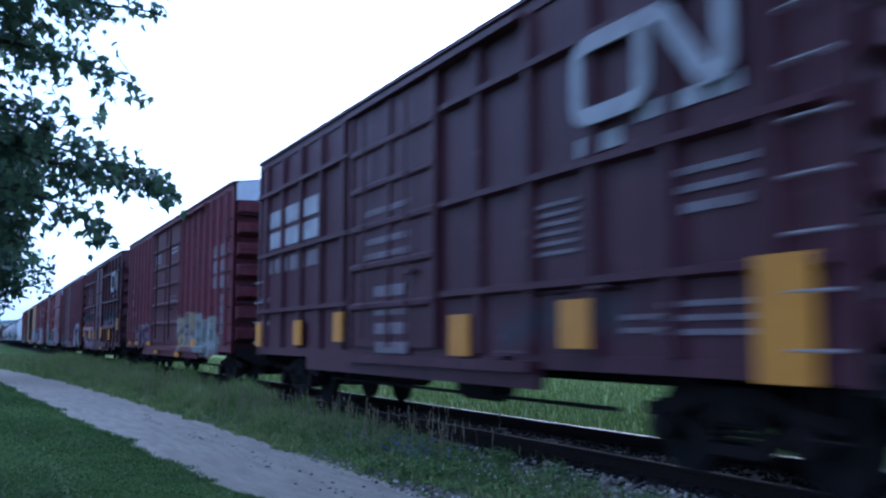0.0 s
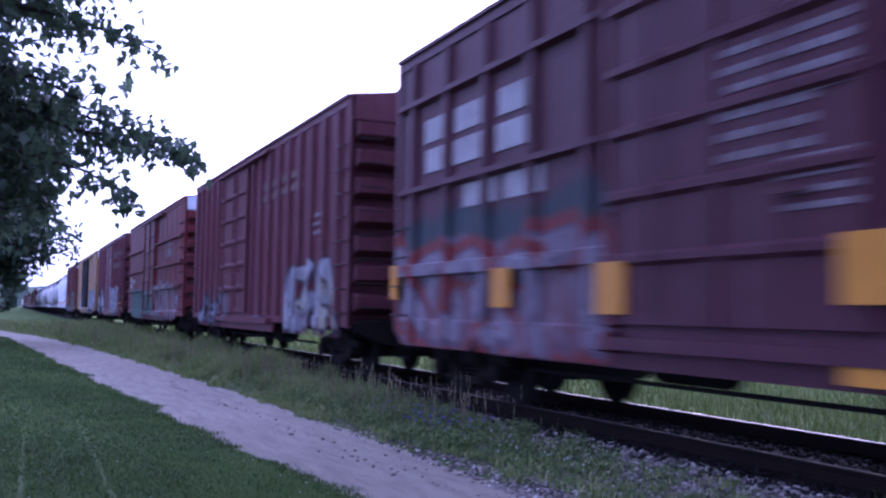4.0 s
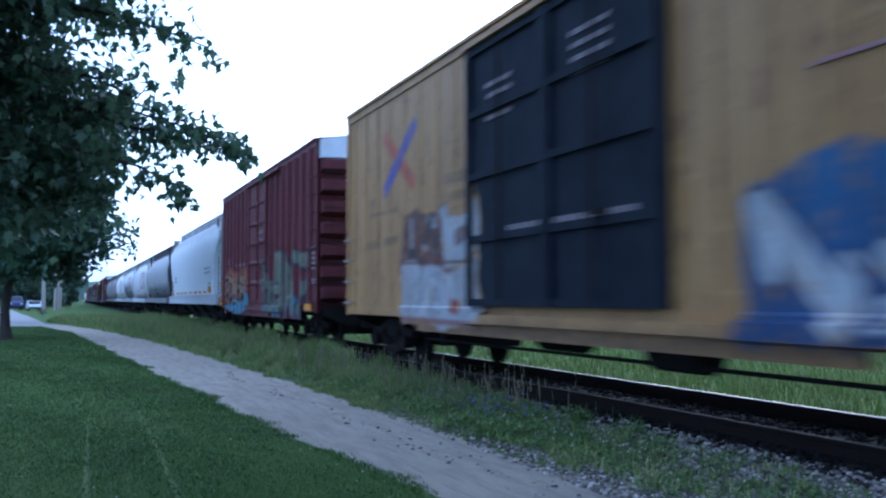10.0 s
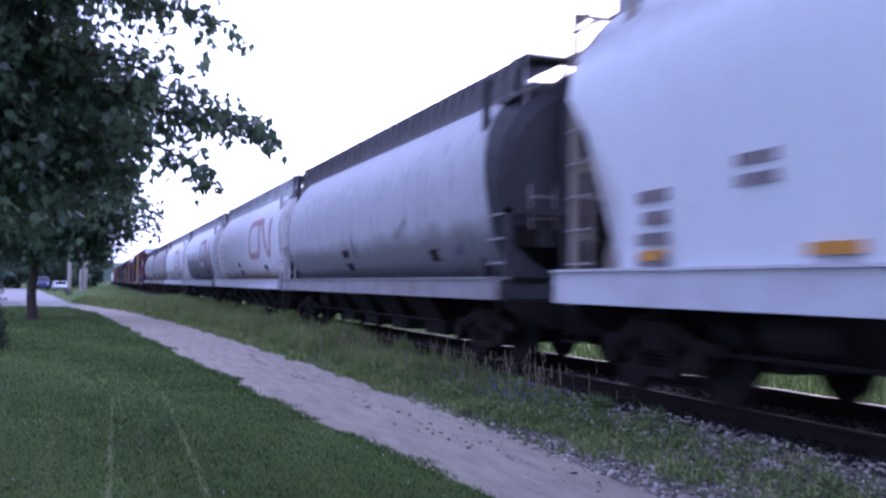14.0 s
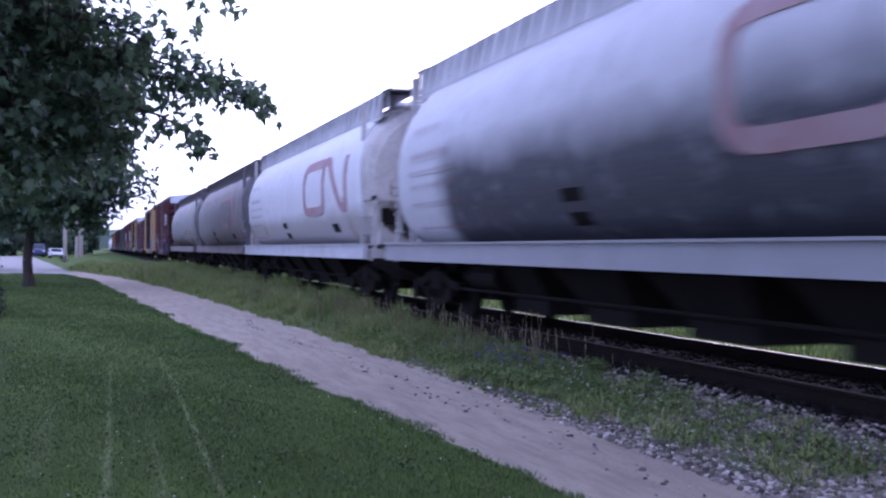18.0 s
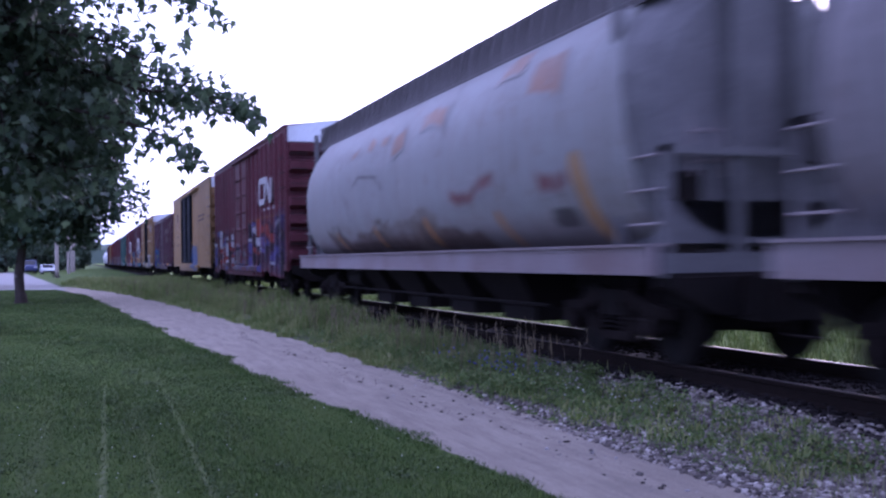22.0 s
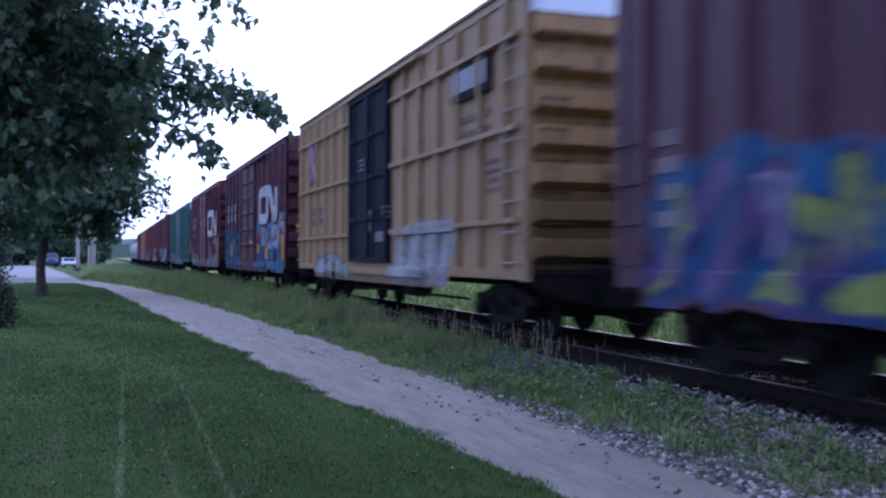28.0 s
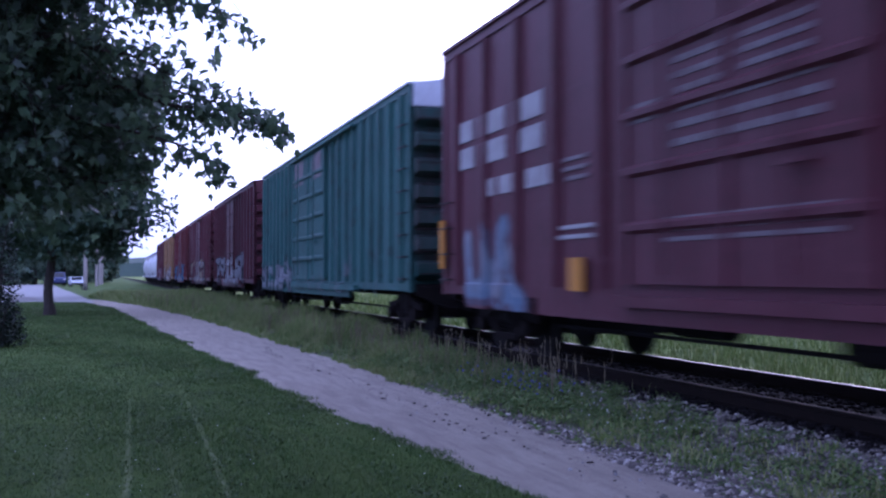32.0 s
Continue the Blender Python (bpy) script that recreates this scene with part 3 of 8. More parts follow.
def boxcar(label, mat, f, r, sill=0.87, eave=4.92, style="posts", posts=14, door=(3.1, 0.0), door_style="ribbed", door_mat=None,
           cap=None, end_mat=None, rails=(), tags=(), bars=(), logo=None, roof_mat=None, rung_mat=None):
    """A boxcar from f to r along the train; its front is at the lower y. door: (width, shift)."""
    L = r - f
    h = L / 2
    w = HALF_W - 0.10
    car = thing("boxcar", label, "boxcar", "cars of the train", (TRACK_X, (f + r) / 2, RAIL_Z))
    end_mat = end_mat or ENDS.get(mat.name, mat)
    dw, dy = door
    d0, d1 = dy - dw / 2, dy + dw / 2
    for s in (-1, 1):
        o = s * (w + 0.03)
        part("side_wall", Geo().box(s * w - 0.03, s * w + 0.03, -h, h, sill + 0.12, eave), mat, car)
        part("top_chord", Geo().box(s * (w + 0.035) - 0.025, s * (w + 0.035) + 0.045, -h, h, eave - 0.14, eave + 0.02), mat, car)
        part("side_sill", Geo().box(s * (w + 0.02) - 0.03, s * (w + 0.02) + 0.04, -h, h, sill + 0.02, sill + 0.17), mat, car)
        for y in (-h + 0.08, h - 0.08):
            part("corner_post", Geo().box(o - 0.03, o + 0.03, y - 0.08, y + 0.08, sill, eave), mat, car)
        n = posts if s < 0 else 8
        for k in range(n):
            y = -h + 0.16 + (L - 0.32) * (k + 0.5) / n
            if s < 0 and d0 - 0.12 < y < d1 + 0.12:
                continue
            if style in ("posts", "rails"):
                part("side_post", Geo().extrude([(o, y - 0.075), (o + s * 0.095, y - 0.05), (o + s * 0.095, y + 0.05), (o, y + 0.075)], "z", sill + 0.17, eave - 0.14), mat, car)
            elif s < 0:
                part("sheet_lap", Geo().box(o - 0.012, o, y - 0.03, y + 0.03, sill + 0.17, eave - 0.14), mat, car)
        if rails and s < 0:
            for k in rails:
                z = sill + (eave - sill) * k
                for a, b in ((-h + 0.2, d0 - 0.15), (d1 + 0.15, h - 0.2)):
                    part("side_rail", Geo().extrude([(o, z - 0.06), (o + s * 0.11, z - 0.03), (o + s * 0.11, z + 0.04), (o, z + 0.055)], "y", a, b), mat, car)
    # door on the near side
    s, o = -1, -(w + 0.03)
    dm = door_mat or mat
    dz0, dz1 = sill + 0.22, eave - 0.22
    leaf = Geo().box(o - 0.07, o + 0.02, d0, d1, dz0, dz1)
    dr = part("door", leaf, dm, car, "")
    g = Geo()
    if door_style == "ribbed":
        for k in range(1, 6):
            z = dz0 + (dz1 - dz0) * k / 6
            g.extrude([(o - 0.07, z - 0.07), (o - 0.125, z - 0.03), (o - 0.125, z + 0.03), (o - 0.07, z + 0.07)], "y", d0 + 0.05, d1 - 0.05)
        for y in (d0 + 0.04, d1 - 0.04, dy):
            g.box(o - 0.11, o - 0.07, y - 0.05, y + 0.05, dz0, dz1)
    else:
        for y in (d0 + 0.05, dy - 0.06, dy + 0.06, d1 - 0.05):
            g.box(o - 0.14, o - 0.07, y - 0.055, y + 0.055, dz0, dz1)
        for k in range(0, 5):
            z = dz0 + 0.05 + (dz1 - dz0 - 0.1) * k / 4
            g.box(o - 0.12, o - 0.07, d0, d1, z - 0.05, z + 0.05)
    part("door_ribs", g, dm, dr)
    for k in (-0.25, 0.25):
        part("lock_rod", Geo().tube((o - 0.17, dy + dw * k, dz0 + 0.1), (o - 0.17, dy + dw * k, dz1 - 0.1), 0.022, n=6), M_black if door_mat else mat, dr)
    part("door_lever", Geo().box(o - 0.19, o - 0.12, dy - dw * 0.25 - 0.25, dy - dw * 0.25 + 0.1, dz0 + 1.0, dz0 + 1.05), M_black if door_mat else mat, dr)
    g = Geo().box(o - 0.15, o - 0.0, d0 - dw * 0.75, d1 + 0.12, sill - 0.02, sill + 0.1)
    part("door_track", g, mat, car)
    g = Geo().box(o - 0.17, o, d0 - dw * 0.7, d1 + 0.1, eave - 0.2, eave - 0.12)
    part("upper_door_track", g, mat, car)
    # ends with pressed horizontal ribs
    for s in (-1, 1):
        g = Geo()
        y = s * h
        z0, z1 = sill + 0.1, eave - 0.42
        n = 7
        prof = [(y - s * 0.10, z0)]
        for k in range(n):
            a = z0 + (z1 - z0) * k / n
            c = (z1 - z0) / n
            prof += [(y - s * 0.06, a + 0.03 * c), (y - s * 0.06, a + 0.26 * c), (y + s * 0.19, a + 0.46 * c), (y + s * 0.20, a + 0.90 * c), (y + s * 0.05, a + 0.98 * c)]
        prof += [(y, z1), (y - s * 0.10, z1)]
        g.extrude(prof, "x", -w + 0.03, w - 0.03)
        g.box(-w - 0.03, -w + 0.06, min(y, y - s * 0.1), max(y, y - s * 0.1) + 0.0, sill + 0.05, eave)
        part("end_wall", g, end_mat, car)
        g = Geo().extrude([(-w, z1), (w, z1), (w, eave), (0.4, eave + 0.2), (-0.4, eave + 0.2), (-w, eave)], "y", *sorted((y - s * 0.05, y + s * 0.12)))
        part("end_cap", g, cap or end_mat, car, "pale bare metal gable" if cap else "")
        end_rungs(car, y, s, -w + 0.08, -w + 0.5, [sill + 0.35 + 0.42 * k for k in range(8)], end_mat)
    # roof
    g = Geo().extrude([(-w - 0.10, eave + 0.0), (w + 0.10, eave + 0.0), (w + 0.10, eave + 0.05), (0, eave + 0.25), (-w - 0.10, eave + 0.05)], "y", -h, h)
    roof = part("roof", g, roof_mat or mat, car)
    g = Geo()
    for k in range(13):
        y = -h + L * (k + 0.5) / 13
        g.extrude([(-w - 0.06, eave + 0.05), (0, eave + 0.25), (w + 0.06, eave + 0.05), (w + 0.06, eave + 0.09), (0, eave + 0.29), (-w - 0.06, eave + 0.09)], "y", y - 0.05, y + 0.05)
    part("roof_ribs", g, roof_mat or mat, roof)
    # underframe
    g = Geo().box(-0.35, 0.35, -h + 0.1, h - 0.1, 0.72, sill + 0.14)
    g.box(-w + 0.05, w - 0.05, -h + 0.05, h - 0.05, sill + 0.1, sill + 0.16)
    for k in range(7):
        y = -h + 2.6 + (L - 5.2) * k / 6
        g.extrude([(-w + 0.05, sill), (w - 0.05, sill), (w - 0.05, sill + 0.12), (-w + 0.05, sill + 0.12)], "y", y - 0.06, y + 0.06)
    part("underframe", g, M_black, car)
    g = Geo().extrude([(o - 0.015, sill - 0.2), (o + 0.05, sill - 0.2), (o + 0.05, sill + 0.04), (o - 0.015, sill + 0.04)], "y", d0 - 2.4, d1 + 2.4)
    part("sill_skirt", g, mat, car)
    g = Geo().tube((-0.9, -1.8, 0.62), (-0.9, -0.9, 0.62), 0.2, n=12).tube((-0.6, 1.2, 0.66), (-0.6, 2.3, 0.66), 0.18, n=12)
    g.tube((-1.0, -h + 3.4, 0.5), (-1.0, h - 3.4, 0.5), 0.025, n=6)
    part("brake_gear", g, M_black, car)
    add_running_gear(car, L, 1.72)
    for s_ in (-1, 1):
        # end sill with its draft gear pocket, the brake hose and the uncoupling lever
        y = s_ * (h + 0.02)
        g = Geo().extrude([(-w + 0.1, sill + 0.1), (w - 0.1, sill + 0.1), (w - 0.1, sill - 0.06), (0.75, sill - 0.30), (-0.75, sill - 0.30), (-w + 0.1, sill - 0.06)], "y", *sorted((y, y - s_ * 0.22)))
        g.box(-0.42, 0.42, *sorted((y + s_ * 0.25, y - s_ * 0.9)), 0.52, sill)
        part("end_sill", g, M_black, car)
        part("brake_hose", Geo().pipe([(0.3, y, 0.72), (0.34, y + s_ * 0.2, 0.62), (0.3, y + s_ * 0.38, 0.36), (0.16, y + s_ * 0.52, 0.30), (0.06, y + s_ * 0.6, 0.40)], 0.028), M_black, car)
        part("uncoupling_lever", Geo().pipe([(-w + 0.05, y + s_ * 0.06, 0.72), (-w + 0.05, y + s_ * 0.16, 0.98), (-0.2, y + s_ * 0.22, 1.0), (-0.1, y + s_ * 0.3, 0.85)], 0.014), M_rust, car)
        part("brake_rigging", Geo().box(-0.62, 0.62, *sorted((s_ * (h - 3.3), s_ * (h - 2.95))), 0.36, 0.62).tube((-0.35, s_ * (h - 3.1), 0.5), (-0.35, s_ * (h - 0.9), 0.42), 0.03, n=6).tube((0.35, s_ * (h - 3.1), 0.5), (0.35, s_ * (h - 0.9), 0.42), 0.03, n=6), M_black, car)
    for y0, y1 in ((-h + 0.12, -h + 0.55), (h - 0.55, h - 0.12)):
        side_rungs(car, -w - 0.05, y0, y1, [sill + 0.25 + 0.42 * k for k in range(4 if y0 > 0 else 8)], -0.1, rung_mat or end_mat)
    for y in (-h + 0.1, h - 0.5):
        g = Geo().pipe([(o, y, sill + 0.1), (o, y, sill - 0.38), (o, y + 0.4, sill - 0.38), (o, y + 0.4, sill + 0.1)], 0.018)
        part("stirrup_step", g, M_rust, car)
    ys = [-h + 0.16 + (L - 0.32) * (k + 0.5) / posts for k in range(posts)]
    ys = [y for y in ys if not d0 - 0.12 < y < d1 + 0.12]

    def outer(Y, Z):
        """How far the near side stands out from the middle, a little generous round each post and rib."""
        out = np.zeros(Y.shape)
        for y in ys:
            if style in ("posts", "rails"):
                out = np.maximum(out, np.clip(0.095 - (np.abs(Y - y) - 0.075) * 2.4, 0, 0.095))
            else:
                out = np.where(np.abs(Y - y) < 0.055, np.maximum(out, 0.012), out)
        for k in rails:
            clear = (Y < d0 - 0.12) | (Y > d1 + 0.12)
            out = np.where(clear & (np.abs(Z - sill - (eave - sill) * k) < 0.085), np.maximum(out, 0.11), out)
        out = np.where(np.abs(Y) > h - 0.19, np.maximum(out, 0.03), out)
        out = np.where(Z < sill + 0.20, np.maximum(out, 0.035), out)
        leaf_ = (Y > d0 - 0.03) & (Y < d1 + 0.03) & (Z > dz0 - 0.03)
        out = np.where(leaf_, np.maximum(out, 0.07), out)
        if door_style == "ribbed":
            for k in range(1, 6):
                out = np.where(leaf_, np.maximum(out, np.clip(0.125 - (np.abs(Z - dz0 - (dz1 - dz0) * k / 6) - 0.06) * 1.5, 0, 0.125)), out)
            for y in (d0 + 0.04, d1 - 0.04, dy):
                out = np.where(leaf_ & (np.abs(Y - y) < 0.085), np.maximum(out, 0.11), out)
        out = np.where((Z < sill + 0.13) & (Z > sill - 0.05) & (Y > d0 - dw * 0.75 - 0.03) & (Y < d1 + 0.15), np.maximum(out, 0.15), out)
        return w + 0.03 + out
    spray_side(car, mat, h, sill, outer)
    for y, z, a, b in tags:
        part("reflector", Geo().box(o - 0.13, o - 0.085, y - a / 2, y + a / 2, z - b / 2, z + b / 2), M_amber, car, "amber reflective patch")
    for y, z, a, b, n, m in bars:
        stencil(car, o - (0.078 if d0 < y < d1 else 0.018), y, z, a, b, n, m)
    if logo:
        emblem(car, o - 0.11, *logo)
    return car


def stencil(car, x, y, z, a, b, rows, mat):
    """A block of lettering too blurred to read: rows of plain bars, a wide, each row b high."""
    g = Geo()
    rnd = random.Random(int(abs(y * 31 + z * 17) * 10))
    for k in range(rows):
        zz = z - k * b * (1.3 if b >= 0.2 else 1.7)
        p = y - a / 2
        i = 0
        while p < y + a / 2 - 0.05:
            q = min(p + b * (rnd.uniform(0.75, 0.95) if b >= 0.2 else rnd.uniform(1.0, 2.6)), y + a / 2)
            if b >= 0.15:
                part("letter_bar", Geo().box(x - 0.006, x + 0.03, p, q, zz - b / 2, zz + b / 2), mat, car)
            else:
                g.box(x - 0.006, x + 0.03, p, q, zz - b * 0.36, zz + b * 0.36)
            i += 1
            p = q + b * ((0.85 if i % 3 == 0 else 0.15) if b >= 0.2 else 0.45)
    if g.v:
        part("lettering", g, mat, car, "block of small stencilled markings", kind="stuff")


def emblem_line(size, stretch):
    """The middle line of the emblem, with rounded bends, as (along, up) in metres."""
    knots = [(0.92, 1.0, 0), (0.06, 1.0, 0.22), (0.06, 0.0, 0.22), (0.98, 0.0, 0.2), (0.98, 1.0, 0.14), (1.22, 1.0, 0.14), (1.72, 0.0, 0.12), (1.92, 0.0, 0.12), (1.92, 1.0, 0)]
    out = []
    for i, (a, b, r) in enumerate(knots):
        p = Vector((a, b))
        if not r:
            out.append(p)
            continue
        p0, p1 = Vector(knots[i - 1][:2]), Vector(knots[i + 1][:2])
        r = min(r, (p0 - p).length * 0.48, (p1 - p).length * 0.48)
        s0, s1 = p + (p0 - p).normalized() * r, p + (p1 - p).normalized() * r
        for k in range(5):
            t = k / 4
            out.append(s0 * (1 - t) ** 2 + p * 2 * t * (1 - t) + s1 * t * t)
    line = [Vector((p.x * size * stretch, p.y * size)) for p in out]
    fine = []
    for p, q in zip(line, line[1:]):
        n = max(1, int((q - p).length / 0.15))
        fine += [p.lerp(q, k / n) for k in range(n)]
    return fine + [line[-1]]


def emblem_mesh(line, half, place):
    """A flat band along the line; place(along, up, proud) gives the point."""
    rows = []
    for i, p in enumerate(line):
        d = (line[min(i + 1, len(line) - 1)] - line[max(i - 1, 0)]).normalized()
        n = Vector((-d.y, d.x)) * half
        rows.append([place(*(p + n), 0.006), place(*(p - n), 0.006), place(*(p - n), -0.03), place(*(p + n), -0.03)])
    return Geo().loft(rows, True, True)


def emblem(car, x, y, z, size, mat, weight=0.2, stretch=1.0):
    """A broad painted line bent into two loops, seen as a plain shape."""
    g = emblem_mesh(emblem_line(size, stretch), weight * size / 2, lambda a, b, k: (x - k, y - a, z + b))
    part("emblem", g, mat, car, "large faded painted emblem")


def hopper(label, mat, f, r, shape="round", sill_mat=None, tags=(), bars=(), logo=None, top=4.45, end_mat=None, bays=4, open_walk=True):
    """A covered hopper car from f to r along the train: rounded tank, roof walk, end platforms, outlet bays."""
    L = r - f
    h = L / 2
    car = thing("hopper_car", label, "hopper car", "cars of the train", (TRACK_X, (f + r) / 2, RAIL_Z))
    sm, em = sill_mat or mat, end_mat or mat
    b = h - (1.05 if shape == "round" else 1.5)
    st = 1.30 if shape == "round" else 1.38
    sec = []
    if shape == "round":
        cz, rad = (top + 1.1) / 2, (top - 1.1) / 2
        for k in range(28):
            a = 2 * math.pi * k / 28 - math.pi / 2
            c_, s_ = math.cos(a), math.sin(a)
            q = 1.0 if s_ > 0 else 2 / 3
            sec.append((1.56 * math.copysign(abs(c_) ** q, c_), cz + rad * math.copysign(abs(s_) ** q, s_)))
    else:
        for k in range(15):
            a = math.pi * k / 14
            sec.append((1.58 * math.copysign(abs(math.cos(a)) ** 0.62, math.cos(a)), 3.0 + (top - 3.0) * math.sin(a) ** 0.8))
        sec += [(-1.56, 2.1), (-1.5, 1.15), (1.5, 1.15), (1.56, 2.1)]
    rings = []
    for y, k in ((-b - 0.09, 0.94), (-b - 0.08, 0.955), (-b + 0.04, 0.985), (-b + 0.25, 1.0), (-b * 0.5, 1.0), (0, 1.0), (b * 0.5, 1.0), (b - 0.25, 1.0), (b - 0.04, 0.985), (b + 0.08, 0.955), (b + 0.09, 0.94)):
        ring = []
        for x, z in sec:
            over = (h - 0.4 - b) * smooth_step(2.2, 3.6, z) * abs(y / b) ** 8 if shape != "round" else -0.38 * (1 - smooth_step(2.3, 4.1, z)) * abs(y / b) ** 8
            ring.append((x * k, y + math.copysign(over, y), 2.85 + (z - 2.85) * k))
        rings.append(ring)
    part("tank", Geo().loft(rings, True, True), mat, car, smooth=True)
    # weld seams round the tank
    for k in range(1, 6):
        y = -b + 2 * b * k / 6
        part("weld_seam", Geo().loft([[(x * 1.004, y + d, 2.85 + (z - 2.85) * 1.004) for x, z in sec] for d in (-0.02, 0.02)]), mat, car, smooth=True)
    # sloped end sheets, end posts and platform
    for s in (-1, 1):
        if shape == "round":
            # a rounded head that falls away from the tank's rim, and the low housing under it
            heads = [(b + 0.02, 0.945, 0.0), (b + 0.42, 0.93, 0.0), (b + 0.68, 0.89, -0.03), (b + 0.80, 0.80, -0.08)]
            g = Geo().loft([[(x * k, s * y_, cz + dz_ + (z - cz) * k) for x, z in sec] for y_, k, dz_ in heads], True, True)
            g.extrude([(s * (b + 0.1), 1.3), (s * (h - 0.25), 1.3), (s * (h - 0.25), 1.75), (s * (b + 0.3), 2.5), (s * (b + 0.1), 2.5)], "x", -1.12, 1.12)
        else:
            g = Geo().extrude([(s * (b - 0.05), 1.3), (s * (h - 0.3), 1.3), (s * (h - 0.3), 1.55), (s * (b + 0.3), 3.3), (s * (b - 0.05), 3.3)], "x", -1.0, 1.0)
        part("end_sheet", g, em, car)
        g = Geo()
        high = 2.3 if shape == "round" else top - 0.05
        for x in (-1.35, 1.29):
            g.box(x, x + 0.09, *sorted((s * (h - 0.16), s * (h - 0.06))), 1.1, high)
            g.box(x, x + 0.09, *sorted((s * (b + 0.04), s * (b + 0.14))), 1.1, top - 0.15)
        g.box(-1.35, 1.38, *sorted((s * (h - 0.16), s * (h - 0.06))), high - 0.09, high)
        g.box(-1.40, 1.40, *sorted((s * (h - 0.17), s * (h - 0.05))), 0.95, 1.2)
        part("end_frame", g, em, car)
        if shape == "round":
            # three grab irons by the low posts, and a ladder up the sloped end to the roof platform
            side_rungs(car, -1.33, s * (h - 0.62), s * (h - 0.12), [1.5, 1.85, 2.2], -0.08, M_rung)
            g = Geo()
            for x in (-0.9, -0.5):
                g.tube((x, s * (h - 0.2), 2.0), (x, s * (b + 0.62), top - 0.2), 0.02, n=6)
            for k in range(7):
                t_ = (k + 0.5) / 7
                g.tube((-0.9, s * (h - 0.2 + (b + 0.82 - h) * t_), 2.0 + (top - 2.2) * t_), (-0.5, s * (h - 0.2 + (b + 0.82 - h) * t_), 2.0 + (top - 2.2) * t_), 0.014, n=5)
            part("end_ladder", g, M_rung, car)
            for x in (-0.45, 0.35):
                part("end_post", Geo().box(x, x + 0.1, *sorted((s * (h - 0.2), s * (h - 0.1))), 1.2, top - 0.1), em, car)
        else:
            side_rungs(car, -1.33, s * (h - 0.62), s * (h - 0.12), [1.45 + k * (top - 1.8) / 7 for k in range(8)], -0.08, M_rung)
            part("ladder_rail", Geo().tube((-1.37, s * (h - 0.62), 1.1), (-1.37, s * (h - 0.62), top - 0.05), 0.02, n=6), em, car)
            end_rungs(car, s * (h - 0.1), s, -1.25, -0.85, [1.3 + 0.5 * k for k in range(6)], M_rung)
            for k, z in enumerate((1.75, 2.6, 3.5)):
                part("end_brace", Geo().box(-1.3, 1.3, *sorted((s * (h - 0.15), s * (h - 0.08))), z, z + 0.1), em, car)
        part("air_tank", Geo().tube((-0.7, s * (h - 0.6), 1.55), (0.5, s * (h - 0.6), 1.55), 0.2, n=12), M_black, car)
        part("control_box", Geo().box(-1.1, -0.8, *sorted((s * (h - 0.45), s * (h - 0.2))), 1.75, 2.05), M_black, car)
        if s < 0:
            part("brake_wheel", Geo().tube((0.5, s * (h + 0.02), 2.4), (0.5, s * (h + 0.06), 2.4), 0.28, n=16), M_black, car)
    # side sills
    for s in (-1, 1):
        g = Geo().box(*sorted((s * 1.44, s * 1.56)), -h + 0.05, h - 0.05, 0.98, st - 0.02)
        g.box(*sorted((s * 1.30, s * 1.6)), -h + 0.05, h - 0.05, st - 0.03, st)
        part("side_sill", g, sm, car)
    # roof walk and hatches
    zt = top + (0.12 if shape == "round" else 0.2)
    walkway = part("roof_walk", Geo().box(-0.95, -0.25, -h + 0.35, h - 0.35, zt - 0.03, zt).box(0.25, 0.95, -h + 0.35, h - 0.35, zt - 0.03, zt).box(-1.0, 1.0, -h + 0.1, -h + 0.75, zt - 0.03, zt).box(-1.0, 1.0, h - 0.75, h - 0.1, zt - 0.03, zt), M_galvdark, car, "weathered steel grating")
    g = Geo()
    n = int(L / 0.9)
    for k in range(n + 1):
        y = -h + 0.4 + (L - 0.8) * k / n
        for x in (-0.92, 0.9):
            g.tube((x, y, top - 0.32), (x, y, zt), 0.022, n=5)
    g.box(-0.95, -0.91, -h + 0.35, h - 0.35, zt - 0.11, zt - 0.03)
    part("walk_bracket", g, M_galvdark, walkway)
    if shape == "round":
        part("walk_fascia", Geo().extrude([(-0.99, zt - 0.035), (-0.965, zt - 0.035), (-1.03, top - 0.50), (-1.06, top - 0.50)], "y", -h + 0.5, h - 0.5), M_walkpale if open_walk else M_walkdark, walkway)
        # flat stays that lean out over the side sheet
        g = Geo().box(-1.05, -0.99, -h + 0.4, h - 0.4, top - 0.46, top - 0.40)
        for k in range(2 * n + 1):
            y = -h + 0.45 + (L - 0.9) * k / (2 * n)
            g.extrude([(y - 0.02, zt - 0.04), (y + 0.02, zt - 0.04), (y + 0.20, top - 0.42), (y + 0.16, top - 0.42)], "x", -1.05, -0.99)
        part("walk_side", g, M_galvdark if open_walk else M_walkstay, walkway)
    else:
        part("walk_fascia", Geo().box(-0.99, -0.955, -h + 0.5, h - 0.5, top - 0.46, zt - 0.035), M_galvdark, walkway)
    for k in range(6):
        y = -b + 2 * b * (k + 0.5) / 6
        part("hatch", Geo().tube((0, y, top - 0.05), (0, y, top + 0.14), 0.36, 0.34, 14), mat, car)
    # outlet bays
    inset = 2.3
    span = L - 2 * (inset + 1.35)
